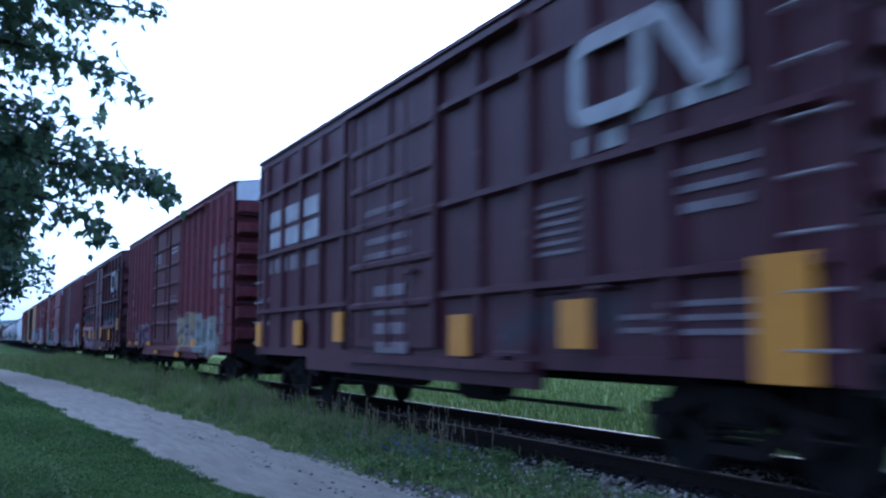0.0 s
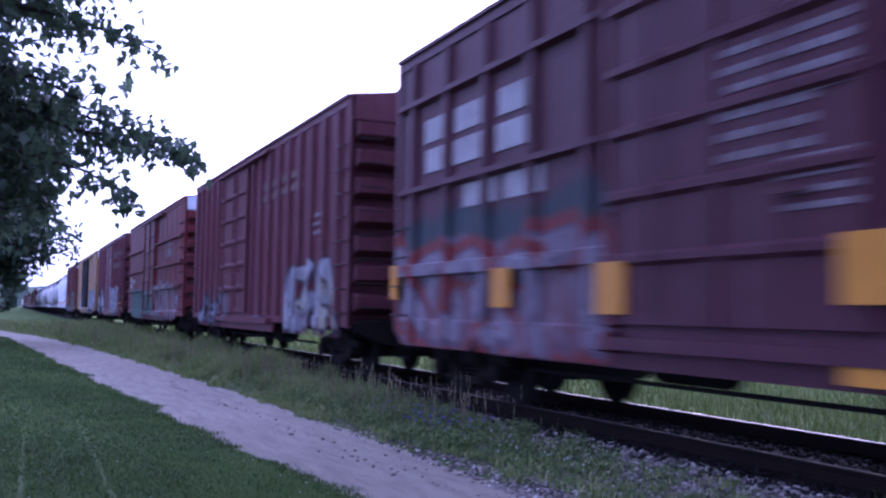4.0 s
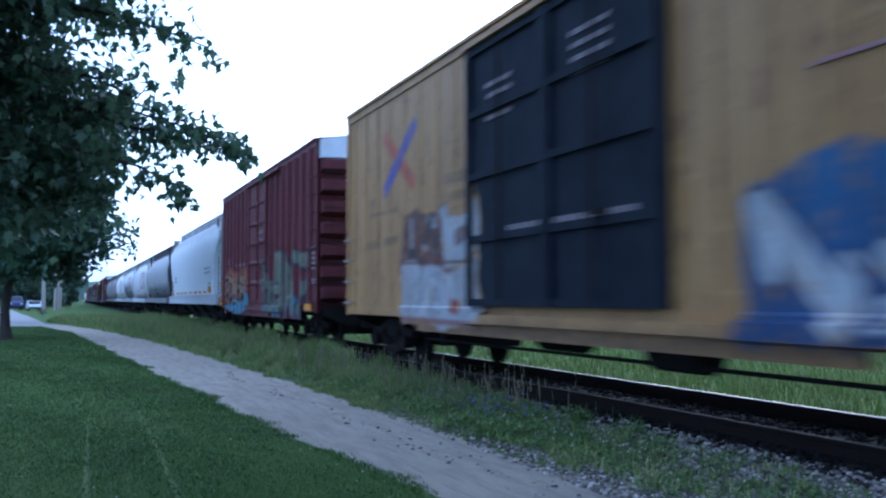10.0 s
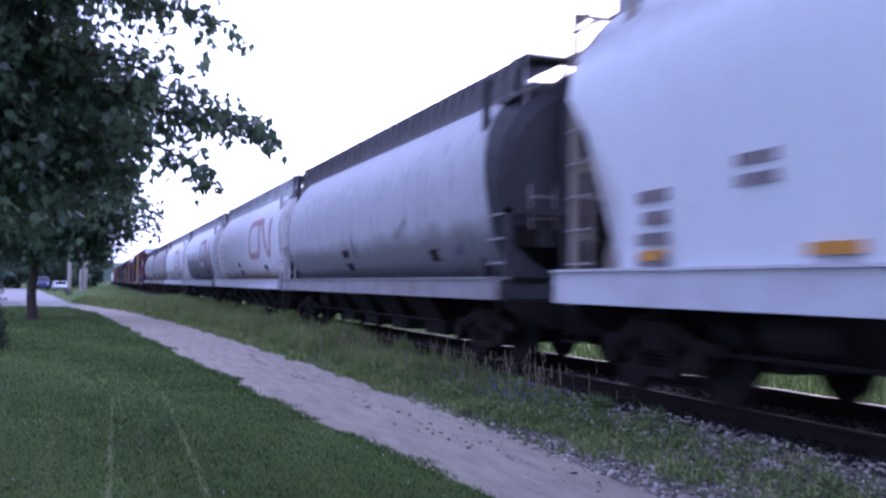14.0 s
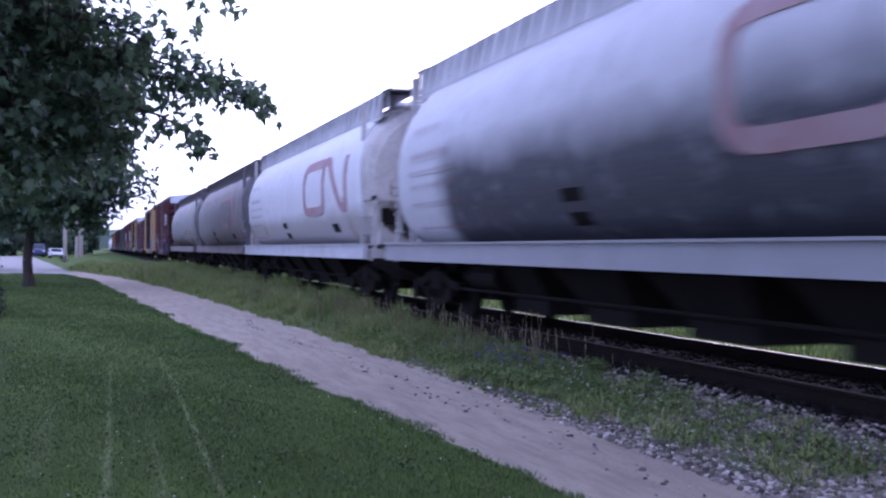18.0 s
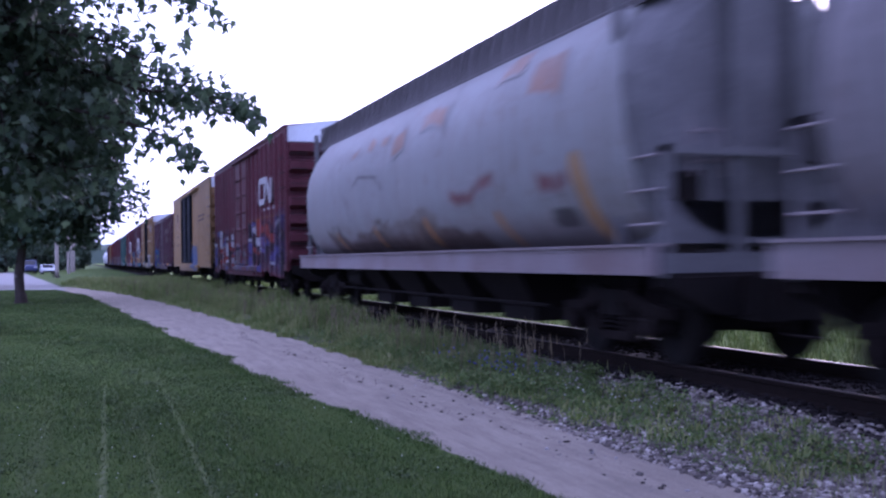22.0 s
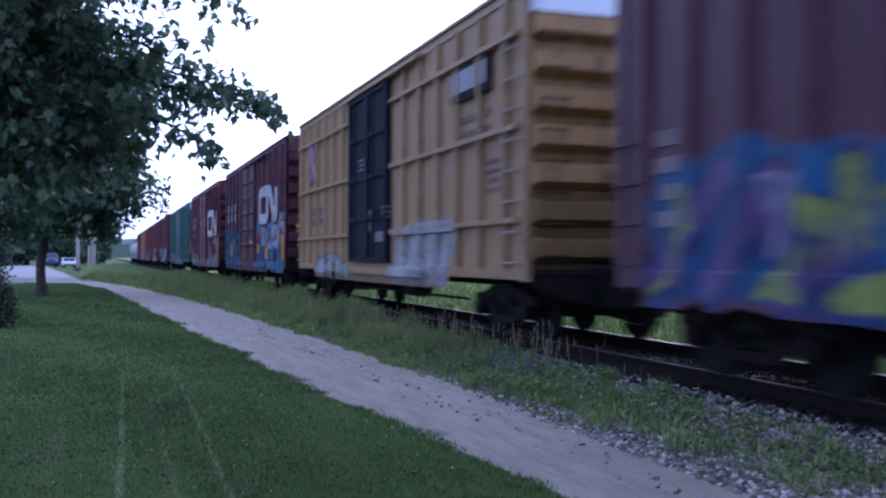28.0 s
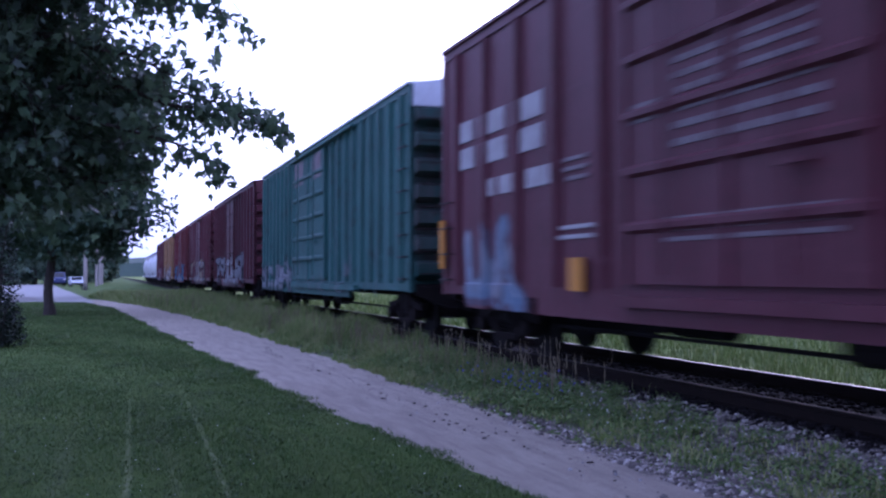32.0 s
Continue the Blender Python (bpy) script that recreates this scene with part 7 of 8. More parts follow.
def mown_streaks(m):
    """Paler dry streaks left by the mower, lengthwise, over the lawn's own green."""
    nt = m.node_tree
    b = nt.nodes["Principled BSDF"]
    src = b.inputs["Base Color"].links[0].from_socket
    tc = nt.nodes.new("ShaderNodeTexCoord")
    k = ramp(nt, noise_tex(nt, scaled(nt, tc.outputs["Object"], (2.6, 0.22, 1.0)), 1.5, 5, 0.65), [(0.42, 0.0), (0.66, 1.0)])
    c = mix_rgb(nt, math_node(nt, "MULTIPLY", k, 0.5), src, (0.14, 0.165, 0.055))
    k2 = ramp(nt, noise_tex(nt, tc.outputs["Object"], 0.8, 4), [(0.4, 0.0), (0.62, 1.0)])
    c = mix_rgb(nt, math_node(nt, "MULTIPLY", k2, 0.6), c, (0.034, 0.056, 0.013))
    nt.links.new(c, b.inputs["Base Color"])


mown_streaks(M_lawn)
M_weed = leaf_mat("tall weeds", [(0.0, (0.115, 0.175, 0.042)), (0.5, (0.185, 0.25, 0.07)), (0.8, (0.265, 0.305, 0.10)), (1.0, (0.38, 0.36, 0.17))], 0.3)


def patchy(m):
    """Weeds that turn straw-coloured in some patches and darker in others."""
    nt = m.node_tree
    b = nt.nodes["Principled BSDF"]
    src = b.inputs["Base Color"].links[0].from_socket
    tc = nt.nodes.new("ShaderNodeTexCoord")
    k = ramp(nt, noise_tex(nt, tc.outputs["Object"], 1.1, 4), [(0.5, 0.0), (0.66, 1.0)])
    c = mix_rgb(nt, math_node(nt, "MULTIPLY", k, 0.5), src, (0.33, 0.29, 0.14))
    k = ramp(nt, noise_tex(nt, tc.outputs["Object"], 2.3, 4), [(0.5, 0.0), (0.65, 1.0)])
    c = mix_rgb(nt, math_node(nt, "MULTIPLY", k, 0.6), c, (0.06, 0.11, 0.03))
    nt.links.new(c, b.inputs["Base Color"])


patchy(M_weed)
M_clovleaf = leaf_mat("clover leaves", [(0.0, (0.034, 0.062, 0.016)), (0.6, (0.058, 0.095, 0.024)), (1.0, (0.11, 0.15, 0.045))], 0.2)
M_field = leaf_mat("field grass", [(0.0, (0.085, 0.13, 0.03)), (0.6, (0.14, 0.195, 0.048)), (1.0, (0.22, 0.255, 0.09))], 0.3)
M_straw = leaf_mat("dry grass heads", [(0.0, (0.13, 0.11, 0.06)), (1.0, (0.24, 0.20, 0.12))], 0.2)
M_blue = leaf_mat("blue flower petals", [(0.0, (0.09, 0.09, 0.34)), (1.0, (0.18, 0.17, 0.46))], 0.2)
M_clover = leaf_mat("white clover heads", [(0.0, (0.42, 0.44, 0.38)), (1.0, (0.6, 0.6, 0.56))], 0.2)


def fan_points(n, y0, y1, x_of, power=1.0):
    """Points whose density falls with distance along y."""
    u = RNG.uniform(0, 1, n)
    y = y0 * (y1 / y0) ** (u ** power)
    return x_of(y, RNG.uniform(0, 1, n)), y


def build_grass():
    # mown lawn
    x, y = fan_points(190000, 3.0, 60.0, lambda y, u: (-0.12 * y - 0.4) + (path_left(y) + 0.12 + wander(y) + 0.12 * y + 0.4) * u ** 0.85)
    keep = x < path_left(y) + wander(y) + RNG.exponential(0.05, len(y))
    x, y = x[keep], y[keep]
    n = len(x)
    base = np.stack([x, y, heights(x, y) - 0.005], 1)
    h = RNG.uniform(0.02, 0.048, n) * (1 + 0.25 * np.sin(x * 2.1 + y * 0.7))
    edge = np.clip(1 - np.abs(x - path_left(y)) / 0.25, 0, 1)
    h *= 1 + 0.9 * edge * RNG.uniform(0, 1, n)
    dry = np.minimum(np.abs(x + 0.05 - 0.022 * y), np.abs(x - 0.68 - 0.016 * y))
    bare = (dry < 0.022) & (y < 14) & (RNG.uniform(0, 1, n) < 0.65)
    x, y, h, base = x[~bare], y[~bare], h[~bare], base[~bare]
    n = len(x)
    soup("lawn_grass", blades(base, h, 0.0022 + 0.0007 * y, RNG.uniform(0.1, 0.9, n)), BLADE, M_lawn, "short mown green grass of the lawn", "grass")
    # the same grass, thinner, beside and behind the viewer
    n = 60000
    x, y = RNG.uniform(-9, 3.1, n), RNG.uniform(-9, 14, n)
    keep = (x < path_left(y) + wander(y)) & ((y < 3.0) | (x < -0.12 * y - 0.4))
    x, y = x[keep], y[keep]
    n = len(x)
    soup("side_grass", blades(np.stack([x, y, heights(x, y) - 0.005], 1), RNG.uniform(0.02, 0.05, n), np.full(n, 0.006), RNG.uniform(0.1, 0.9, n)), BLADE, M_lawn, "short mown green grass of the lawn", "grass")
    # flat patches of clover and plantain leaves among the grass
    px, py = [], []
    for cx, cy in zip(*fan_points(130, 4.6, 18.0, lambda y, u: -0.12 * y - 0.3 + (path_left(y) + 0.12 * y) * u)):
        m = int(RNG.uniform(30, 110))
        r = RNG.uniform(0.06, 0.24)
        px.append(cx + RNG.normal(0, r, m)), py.append(cy + RNG.normal(0, r * 1.5, m))
    px, py = np.concatenate(px), np.concatenate(py)
    keep = px < path_left(py) - 0.02
    px, py = px[keep], py[keep]
    leaves("lawn_weeds", np.stack([px, py, heights(px, py) + RNG.uniform(0.02, 0.045, len(px))], 1), RNG.uniform(0.016, 0.034, len(px)), M_clovleaf, None, "flat dark clover leaves in the mown lawn", 0.1, True, "weeds")
    # a little clover in the lawn
    x, y = fan_points(90, 3.4, 12.0, lambda y, u: -0.1 * y - 0.2 + (path_left(y) + 0.1 * y) * u)
    puffs("lawn_clover", x, y, heights(x, y) + 0.035, 0.007, M_clover, "small white clover heads in the lawn", "flowers")

    # tall weeds between path and track
    def strip(y, u):
        return path_right(y) + np.interp(y, [8, 12], [0.14, -0.06]) + 0.5 * wander(y * 1.3) + (5.78 - path_right(y)) * u
    x, y = fan_points(230000, 5.0, 75.0, strip, 0.8)
    clump = np.sin(x * 5.3 + 1.3 * np.sin(y * 2.3)) * np.sin(y * 3.1 + x * 1.1) + 0.6 * np.sin(y * 0.9 + 0.6)
    dens = np.interp(y, [5, 8, 11, 15, 20], [0.03, 0.09, 0.36, 0.85, 0.98]) * np.clip(0.45 + 0.8 * clump, 0.02, 1)
    dens *= np.where(y < 17, np.interp(x + 0.25 * np.sin(y * 2.9) + 0.12 * np.sin(y * 7.1), [4.9, 5.5], [1.0, 0.06]), 1.0)
    keep = RNG.uniform(0, 1, len(x)) < dens
    x, y, clump = x[keep], y[keep], clump[keep]
    n = len(x)
    tall = np.interp(y, [5, 8, 11, 16, 25, 75], [0.04, 0.08, 0.20, 0.40, 0.57, 0.68]) * (0.75 + 0.25 * np.clip(clump, -1, 1.5))
    side = np.clip((x - path_right(y)) / 0.5, 0.35, 1.0)
    h = tall * side * RNG.uniform(0.45, 1.25, n)
    base = np.stack([x, y, heights(x, y) - 0.01], 1)
    soup("verge_weeds", blades(base, h, 0.0024 + 0.0005 * y, RNG.uniform(0.05, 0.85, n)), BLADE, M_weed, "tall green weeds and grass along the verge", "weeds")
    # broad-leaved weeds: rosettes
    x, y = fan_points(420, 5.0, 26.0, lambda y, u: strip(y, u * 0.62), 0.9)
    bx, by = np.repeat(x, 14), np.repeat(y, 14)
    n = len(bx)
    base = np.stack([bx + RNG.normal(0, 0.05, n), by + RNG.normal(0, 0.05, n), heights(bx, by) + RNG.uniform(0, 0.09, n)], 1)
    soup("broadleaf_weeds", blades(base, RNG.uniform(0.03, 0.10, n), RNG.uniform(0.008, 0.02, n), RNG.uniform(0.5, 1.1, n)), BLADE, M_weed, "low broad-leaved weeds in the gravel", "weeds")
    x, y = RNG.uniform(4.1, 5.8, 5000), RNG.uniform(-9, 5, 5000)
    n = len(x)
    soup("near_weeds", blades(np.stack([x, y, heights(x, y) - 0.01], 1), RNG.uniform(0.04, 0.2, n), np.full(n, 0.005), RNG.uniform(0.1, 0.9, n)), BLADE, M_weed, "sparse green weeds among the stones", "weeds")
    # seed stalks with feathery heads
    x, y = fan_points(560, 10.0, 60.0, lambda y, u: path_right(y) + 0.35 + 1.1 * u, 1.0)
    n = len(x)
    z = heights(x, y)
    h = np.interp(y, [7, 12, 48], [0.30, 0.55, 0.75]) * RNG.uniform(0.7, 1.2, n)
    yaw, lean = RNG.uniform(0, 6.28, n), RNG.uniform(0.0, 0.25, n)
    st = blades(np.stack([x, y, z], 1), h, 0.004 + 0.0004 * y, lean, yaw)
    soup("grass_stalks", st, BLADE, M_straw, "thin dry grass stalks standing above the weeds", "weeds")
    tips = np.repeat(st[:, 4], 7, axis=0) - np.stack([np.zeros(n * 7), np.zeros(n * 7), RNG.uniform(0.0, 0.16, n * 7)], 1)
    soup("seed_heads", blades(tips, RNG.uniform(0.04, 0.08, n * 7), np.full(n * 7, 0.010), RNG.uniform(0.3, 1.0, n * 7)), BLADE, M_straw, "feathery seed heads of tall grass", "weeds")
    # blue flower spikes
    px, py = [], []
    for cx, cy, k in ((4.85, 11.0, 40), (5.0, 10.3, 14), (4.7, 12.2, 10)):
        px.append(RNG.normal(cx, 0.14, k)), py.append(RNG.normal(cy, 0.3, k))
    px, py = np.concatenate(px), np.concatenate(py)
    puffs("blue_flowers", px, py, heights(px, py) + RNG.uniform(0.12, 0.36, len(px)), 0.014, M_blue, "blue wildflowers among the weeds", "flowers")
    px, py = fan_points(70, 7.4, 10.5, lambda y, u: 4.6 + 0.6 * u)
    puffs("white_flowers", px, py, heights(px, py) + RNG.uniform(0.08, 0.2, len(px)), 0.010, M_clover, "small white flowers among the weeds", "flowers")
    # rough grass beyond the track
    x, y = fan_points(45000, 3.0, 70.0, lambda y, u: 8.7 + (4 + 0.35 * y) * u ** 1.4)
    n = len(x)
    h = RNG.uniform(0.12, 0.34, n) * np.interp(x, [8.7, 11], [0.5, 1.0])
    soup("field_grass", blades(np.stack([x, y, heights(x, y) - 0.01], 1), h, 0.010 + 0.0012 * y, RNG.uniform(0.1, 0.8, n)), BLADE, M_field, "rough yellow-green grass beyond the track", "grass")


OCTA = np.array([(1, 0, 0), (-1, 0, 0), (0, 1, 0), (0, -1, 0), (0, 0, 1), (0, 0, -1)], dtype=float)
OCTA_F = [(0, 2, 4), (2, 1, 4), (1, 3, 4), (3, 0, 4), (2, 0, 5), (1, 2, 5), (3, 1, 5), (0, 3, 5)]


def puffs(name, x, y, z, r, mat, label, category):
    n = len(x)
    v = OCTA[None] * (r * RNG.uniform(0.7, 1.3, n))[:, None, None] + np.stack([x, y, z], 1)[:, None]
    soup(name, v, OCTA_F, mat, label, category)


def stone_shape():
    t = (1 + 5 ** 0.5) / 2
    v = np.array([(-1, t, 0), (1, t, 0), (-1, -t, 0), (1, -t, 0), (0, -1, t), (0, 1, t), (0, -1, -t), (0, 1, -t), (t, 0, -1), (t, 0, 1), (-t, 0, -1), (-t, 0, 1)]) / math.hypot(1, t)
    f = [(0, 11, 5), (0, 5, 1), (0, 1, 7), (0, 7, 10), (0, 10, 11), (1, 5, 9), (5, 11, 4), (11, 10, 2), (10, 7, 6), (7, 1, 8), (3, 9, 4), (3, 4, 2), (3, 2, 6), (3, 6, 8), (3, 8, 9), (4, 9, 5), (2, 4, 11), (6, 2, 10), (8, 6, 7), (9, 8, 1)]
    return v, f


def stones(name, x, y, size, mat, label, sink=0.25):
    v, f = stone_shape()
    n = len(x)
    k = v[None] * (1 + RNG.uniform(-0.42, 0.42, (n, 12, 1)))
    k = k * np.stack([RNG.uniform(0.7, 1.3, n), RNG.uniform(0.7, 1.3, n), RNG.uniform(0.45, 0.85, n)], 1)[:, None] * size[:, None, None]
    a = RNG.uniform(0, 6.28, n)
    ca, sa = np.cos(a)[:, None], np.sin(a)[:, None]
    k = np.stack([k[..., 0] * ca - k[..., 1] * sa, k[..., 0] * sa + k[..., 1] * ca, k[..., 2]], -1)
    c = np.stack([x, y, heights(x, y) + size * (0.5 - sink)], 1)
    soup(name, k + c[:, None], f, mat, label, "gravel")


def stone_mat(name, stops):
    m, nt, b, vec = base_mat(name, 0.9, 0, 0.15)
    g = nt.nodes.new("ShaderNodeNewGeometry")
    c = ramp(nt, g.outputs["Random Per Island"], stops)
    c = mix_rgb(nt, math_node(nt, "MULTIPLY", noise_tex(nt, vec, 40, 4), 0.5), c, tuple(k * 0.5 for k in stops[0][1]))
    nt.links.new(c, b.inputs["Base Color"])
    return m


def build_stones():
    pale = stone_mat("pale crushed stone", [(0.0, (0.060, 0.052, 0.047)), (0.45, (0.20, 0.172, 0.150)), (0.8, (0.34, 0.30, 0.265)), (1.0, (0.60, 0.555, 0.50))])
    # ballast tone stands in for the shade beneath the cars
    dark = stone_mat("ballast stone with train shade", [(0.0, (0.010, 0.008, 0.008)), (0.7, (0.015, 0.012, 0.012)), (1.0, (0.026, 0.022, 0.021))])
    x, y = fan_points(46000, 3.6, 26.0, lambda y, u: path_right(y) - 0.12 + (5.87 - path_right(y)) * u ** 0.9, 1.15)
    keep = RNG.uniform(0, 1, len(x)) < np.interp(y, [9, 12, 18], [1.0, 0.35, 0.06]) * np.where(x > path_right(y) + 0.5, 1.0, np.interp(y, [6, 9], [1.0, 0.5]))
    x, y = x[keep], y[keep]
    stones("verge_gravel", x, y, 0.006 + 0.025 * RNG.uniform(0, 1, len(x)) ** 2.0, pale, "pale crushed stone along the verge")
    x, y = RNG.uniform(4.1, 5.9, 6000), RNG.uniform(-9, 4.0, 6000)
    stones("side_gravel", x, y, 0.006 + 0.025 * RNG.uniform(0, 1, len(x)) ** 2.0, pale, "pale crushed stone along the verge")
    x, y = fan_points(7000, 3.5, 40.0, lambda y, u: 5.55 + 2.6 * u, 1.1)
    stones("track_ballast", x, y, RNG.uniform(0.02, 0.045, len(x)), dark, "ballast stones between the ties, coloured dark for the train's shade")
    # dark clods kicked up along the trodden line
    y = np.concatenate([RNG.normal(c_, 0.16, 4) for c_ in np.arange(4.2, 21.0, 0.62)])
    x = path_left(y) + 0.66 * (path_right(y) - path_left(y)) + 0.10 * np.sin(y * 1.9) + RNG.normal(0, 0.07, len(y))
    stones("path_clods", x, y, 0.006 + 0.022 * RNG.uniform(0, 1, len(x)) ** 2, stone_mat("dark earth clods", [(0.0, (0.045, 0.038, 0.034)), (0.7, (0.10, 0.088, 0.078)), (1.0, (0.2, 0.18, 0.16))]), "dark clods of earth along the path", 0.45)
    x, y = fan_points(240, 3.6, 20.0, lambda y, u: path_left(y) + 0.35 + (path_right(y) - path_left(y) - 0.3) * u ** 0.6, 1.0)
    stones("path_pebbles", x, y, 0.004 + 0.016 * RNG.uniform(0, 1, len(x)) ** 3, stone_mat("path pebbles", [(0.0, (0.05, 0.045, 0.045)), (0.6, (0.14, 0.125, 0.12)), (1.0, (0.5, 0.48, 0.47))]), "scattered pebbles on the dirt path")



# ---- trees ----
M_maple = leaf_mat("maple leaves", [(0.0, (0.066, 0.108, 0.062)), (0.6, (0.115, 0.175, 0.098)), (1.0, (0.18, 0.25, 0.135))], 0.52, 0.38)
M_maple.node_tree.nodes["Principled BSDF"].inputs["Specular IOR Level"].default_value = 0.6
M_far = leaf_mat("tree leaves", [(0.0, (0.075, 0.120, 0.085)), (0.6, (0.11, 0.165, 0.11)), (1.0, (0.15, 0.20, 0.13))], 0.5)
# a darker, less translucent green than the maple's, tuned for a dense crown
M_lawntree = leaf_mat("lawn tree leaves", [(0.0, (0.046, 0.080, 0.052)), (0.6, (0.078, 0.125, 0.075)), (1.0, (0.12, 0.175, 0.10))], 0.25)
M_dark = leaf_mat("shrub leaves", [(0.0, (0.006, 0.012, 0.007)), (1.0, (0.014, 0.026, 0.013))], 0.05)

LOBES = [(0.0, -0.42), (0.10, -0.24), (0.33, -0.30), (0.25, -0.08), (0.50, 0.14), (0.21, 0.17), (0.12, 0.40), (0.0, 0.72), (-0.12, 0.40), (-0.21, 0.17), (-0.50, 0.14), (-0.25, -0.08), (-0.33, -0.30), (-0.10, -0.24)]


def leaves(name, centres, size, mat, parent, label, droop=0.6, simple=False, category=""):
    """Leaves hung at the given places: lobed ones with a fold, or plain pointed ones."""
    n = len(centres)
    shape = np.array([(a, b, 0.12 * abs(a)) for a, b in ([(0, -0.5), (0.34, -0.05), (0, 0.6), (-0.34, -0.05)] if simple else LOBES)])
    shape = np.vstack([shape, [(0, 0, -0.03)]])
    k = len(shape) - 1
    tris = [(i, (i + 1) % k, k) for i in range(k)]
    yaw, pitch, roll = RNG.uniform(0, 6.28, n), RNG.normal(-droop, 0.55, n), RNG.normal(0, 0.5, n)
    cy, sy, cp, sp, cr, sr = np.cos(yaw), np.sin(yaw), np.cos(pitch), np.sin(pitch), np.cos(roll), np.sin(roll)
    v = shape[None] * size[:, None, None]
    x, y, z = v[..., 0], v[..., 1], v[..., 2]
    x, z = x * cr[:, None] + z * sr[:, None], -x * sr[:, None] + z * cr[:, None]
    y, z = y * cp[:, None] - z * sp[:, None], y * sp[:, None] + z * cp[:, None]
    x, y = x * cy[:, None] - y * sy[:, None], x * sy[:, None] + y * cy[:, None]
    return soup(name, np.stack([x, y, z], -1) + centres[:, None], tris, mat, label, category, parent=parent)


build_grass()
build_stones()


def limb_points(rnd, a, b, sag, n=7):
    pts = []
    a, b = Vector(a), Vector(b)
    for i in range(n + 1):
        t = i / n
        p = a.lerp(b, t)
        p.z += sag * 4 * t * (1 - t)
        if 0 < i < n:
            p += Vector((rnd.uniform(-1, 1), rnd.uniform(-1, 1), rnd.uniform(-1, 1))) * (b - a).length * 0.018
        pts.append(p)
    return pts


def limb(g, pts, r0, r1, n=7):
    for i in range(len(pts) - 1):
        k0, k1 = i / (len(pts) - 1), (i + 1) / (len(pts) - 1)
        g.tube(pts[i], pts[i + 1], r0 + (r1 - r0) * k0, r0 + (r1 - r0) * k1, n, caps=False)


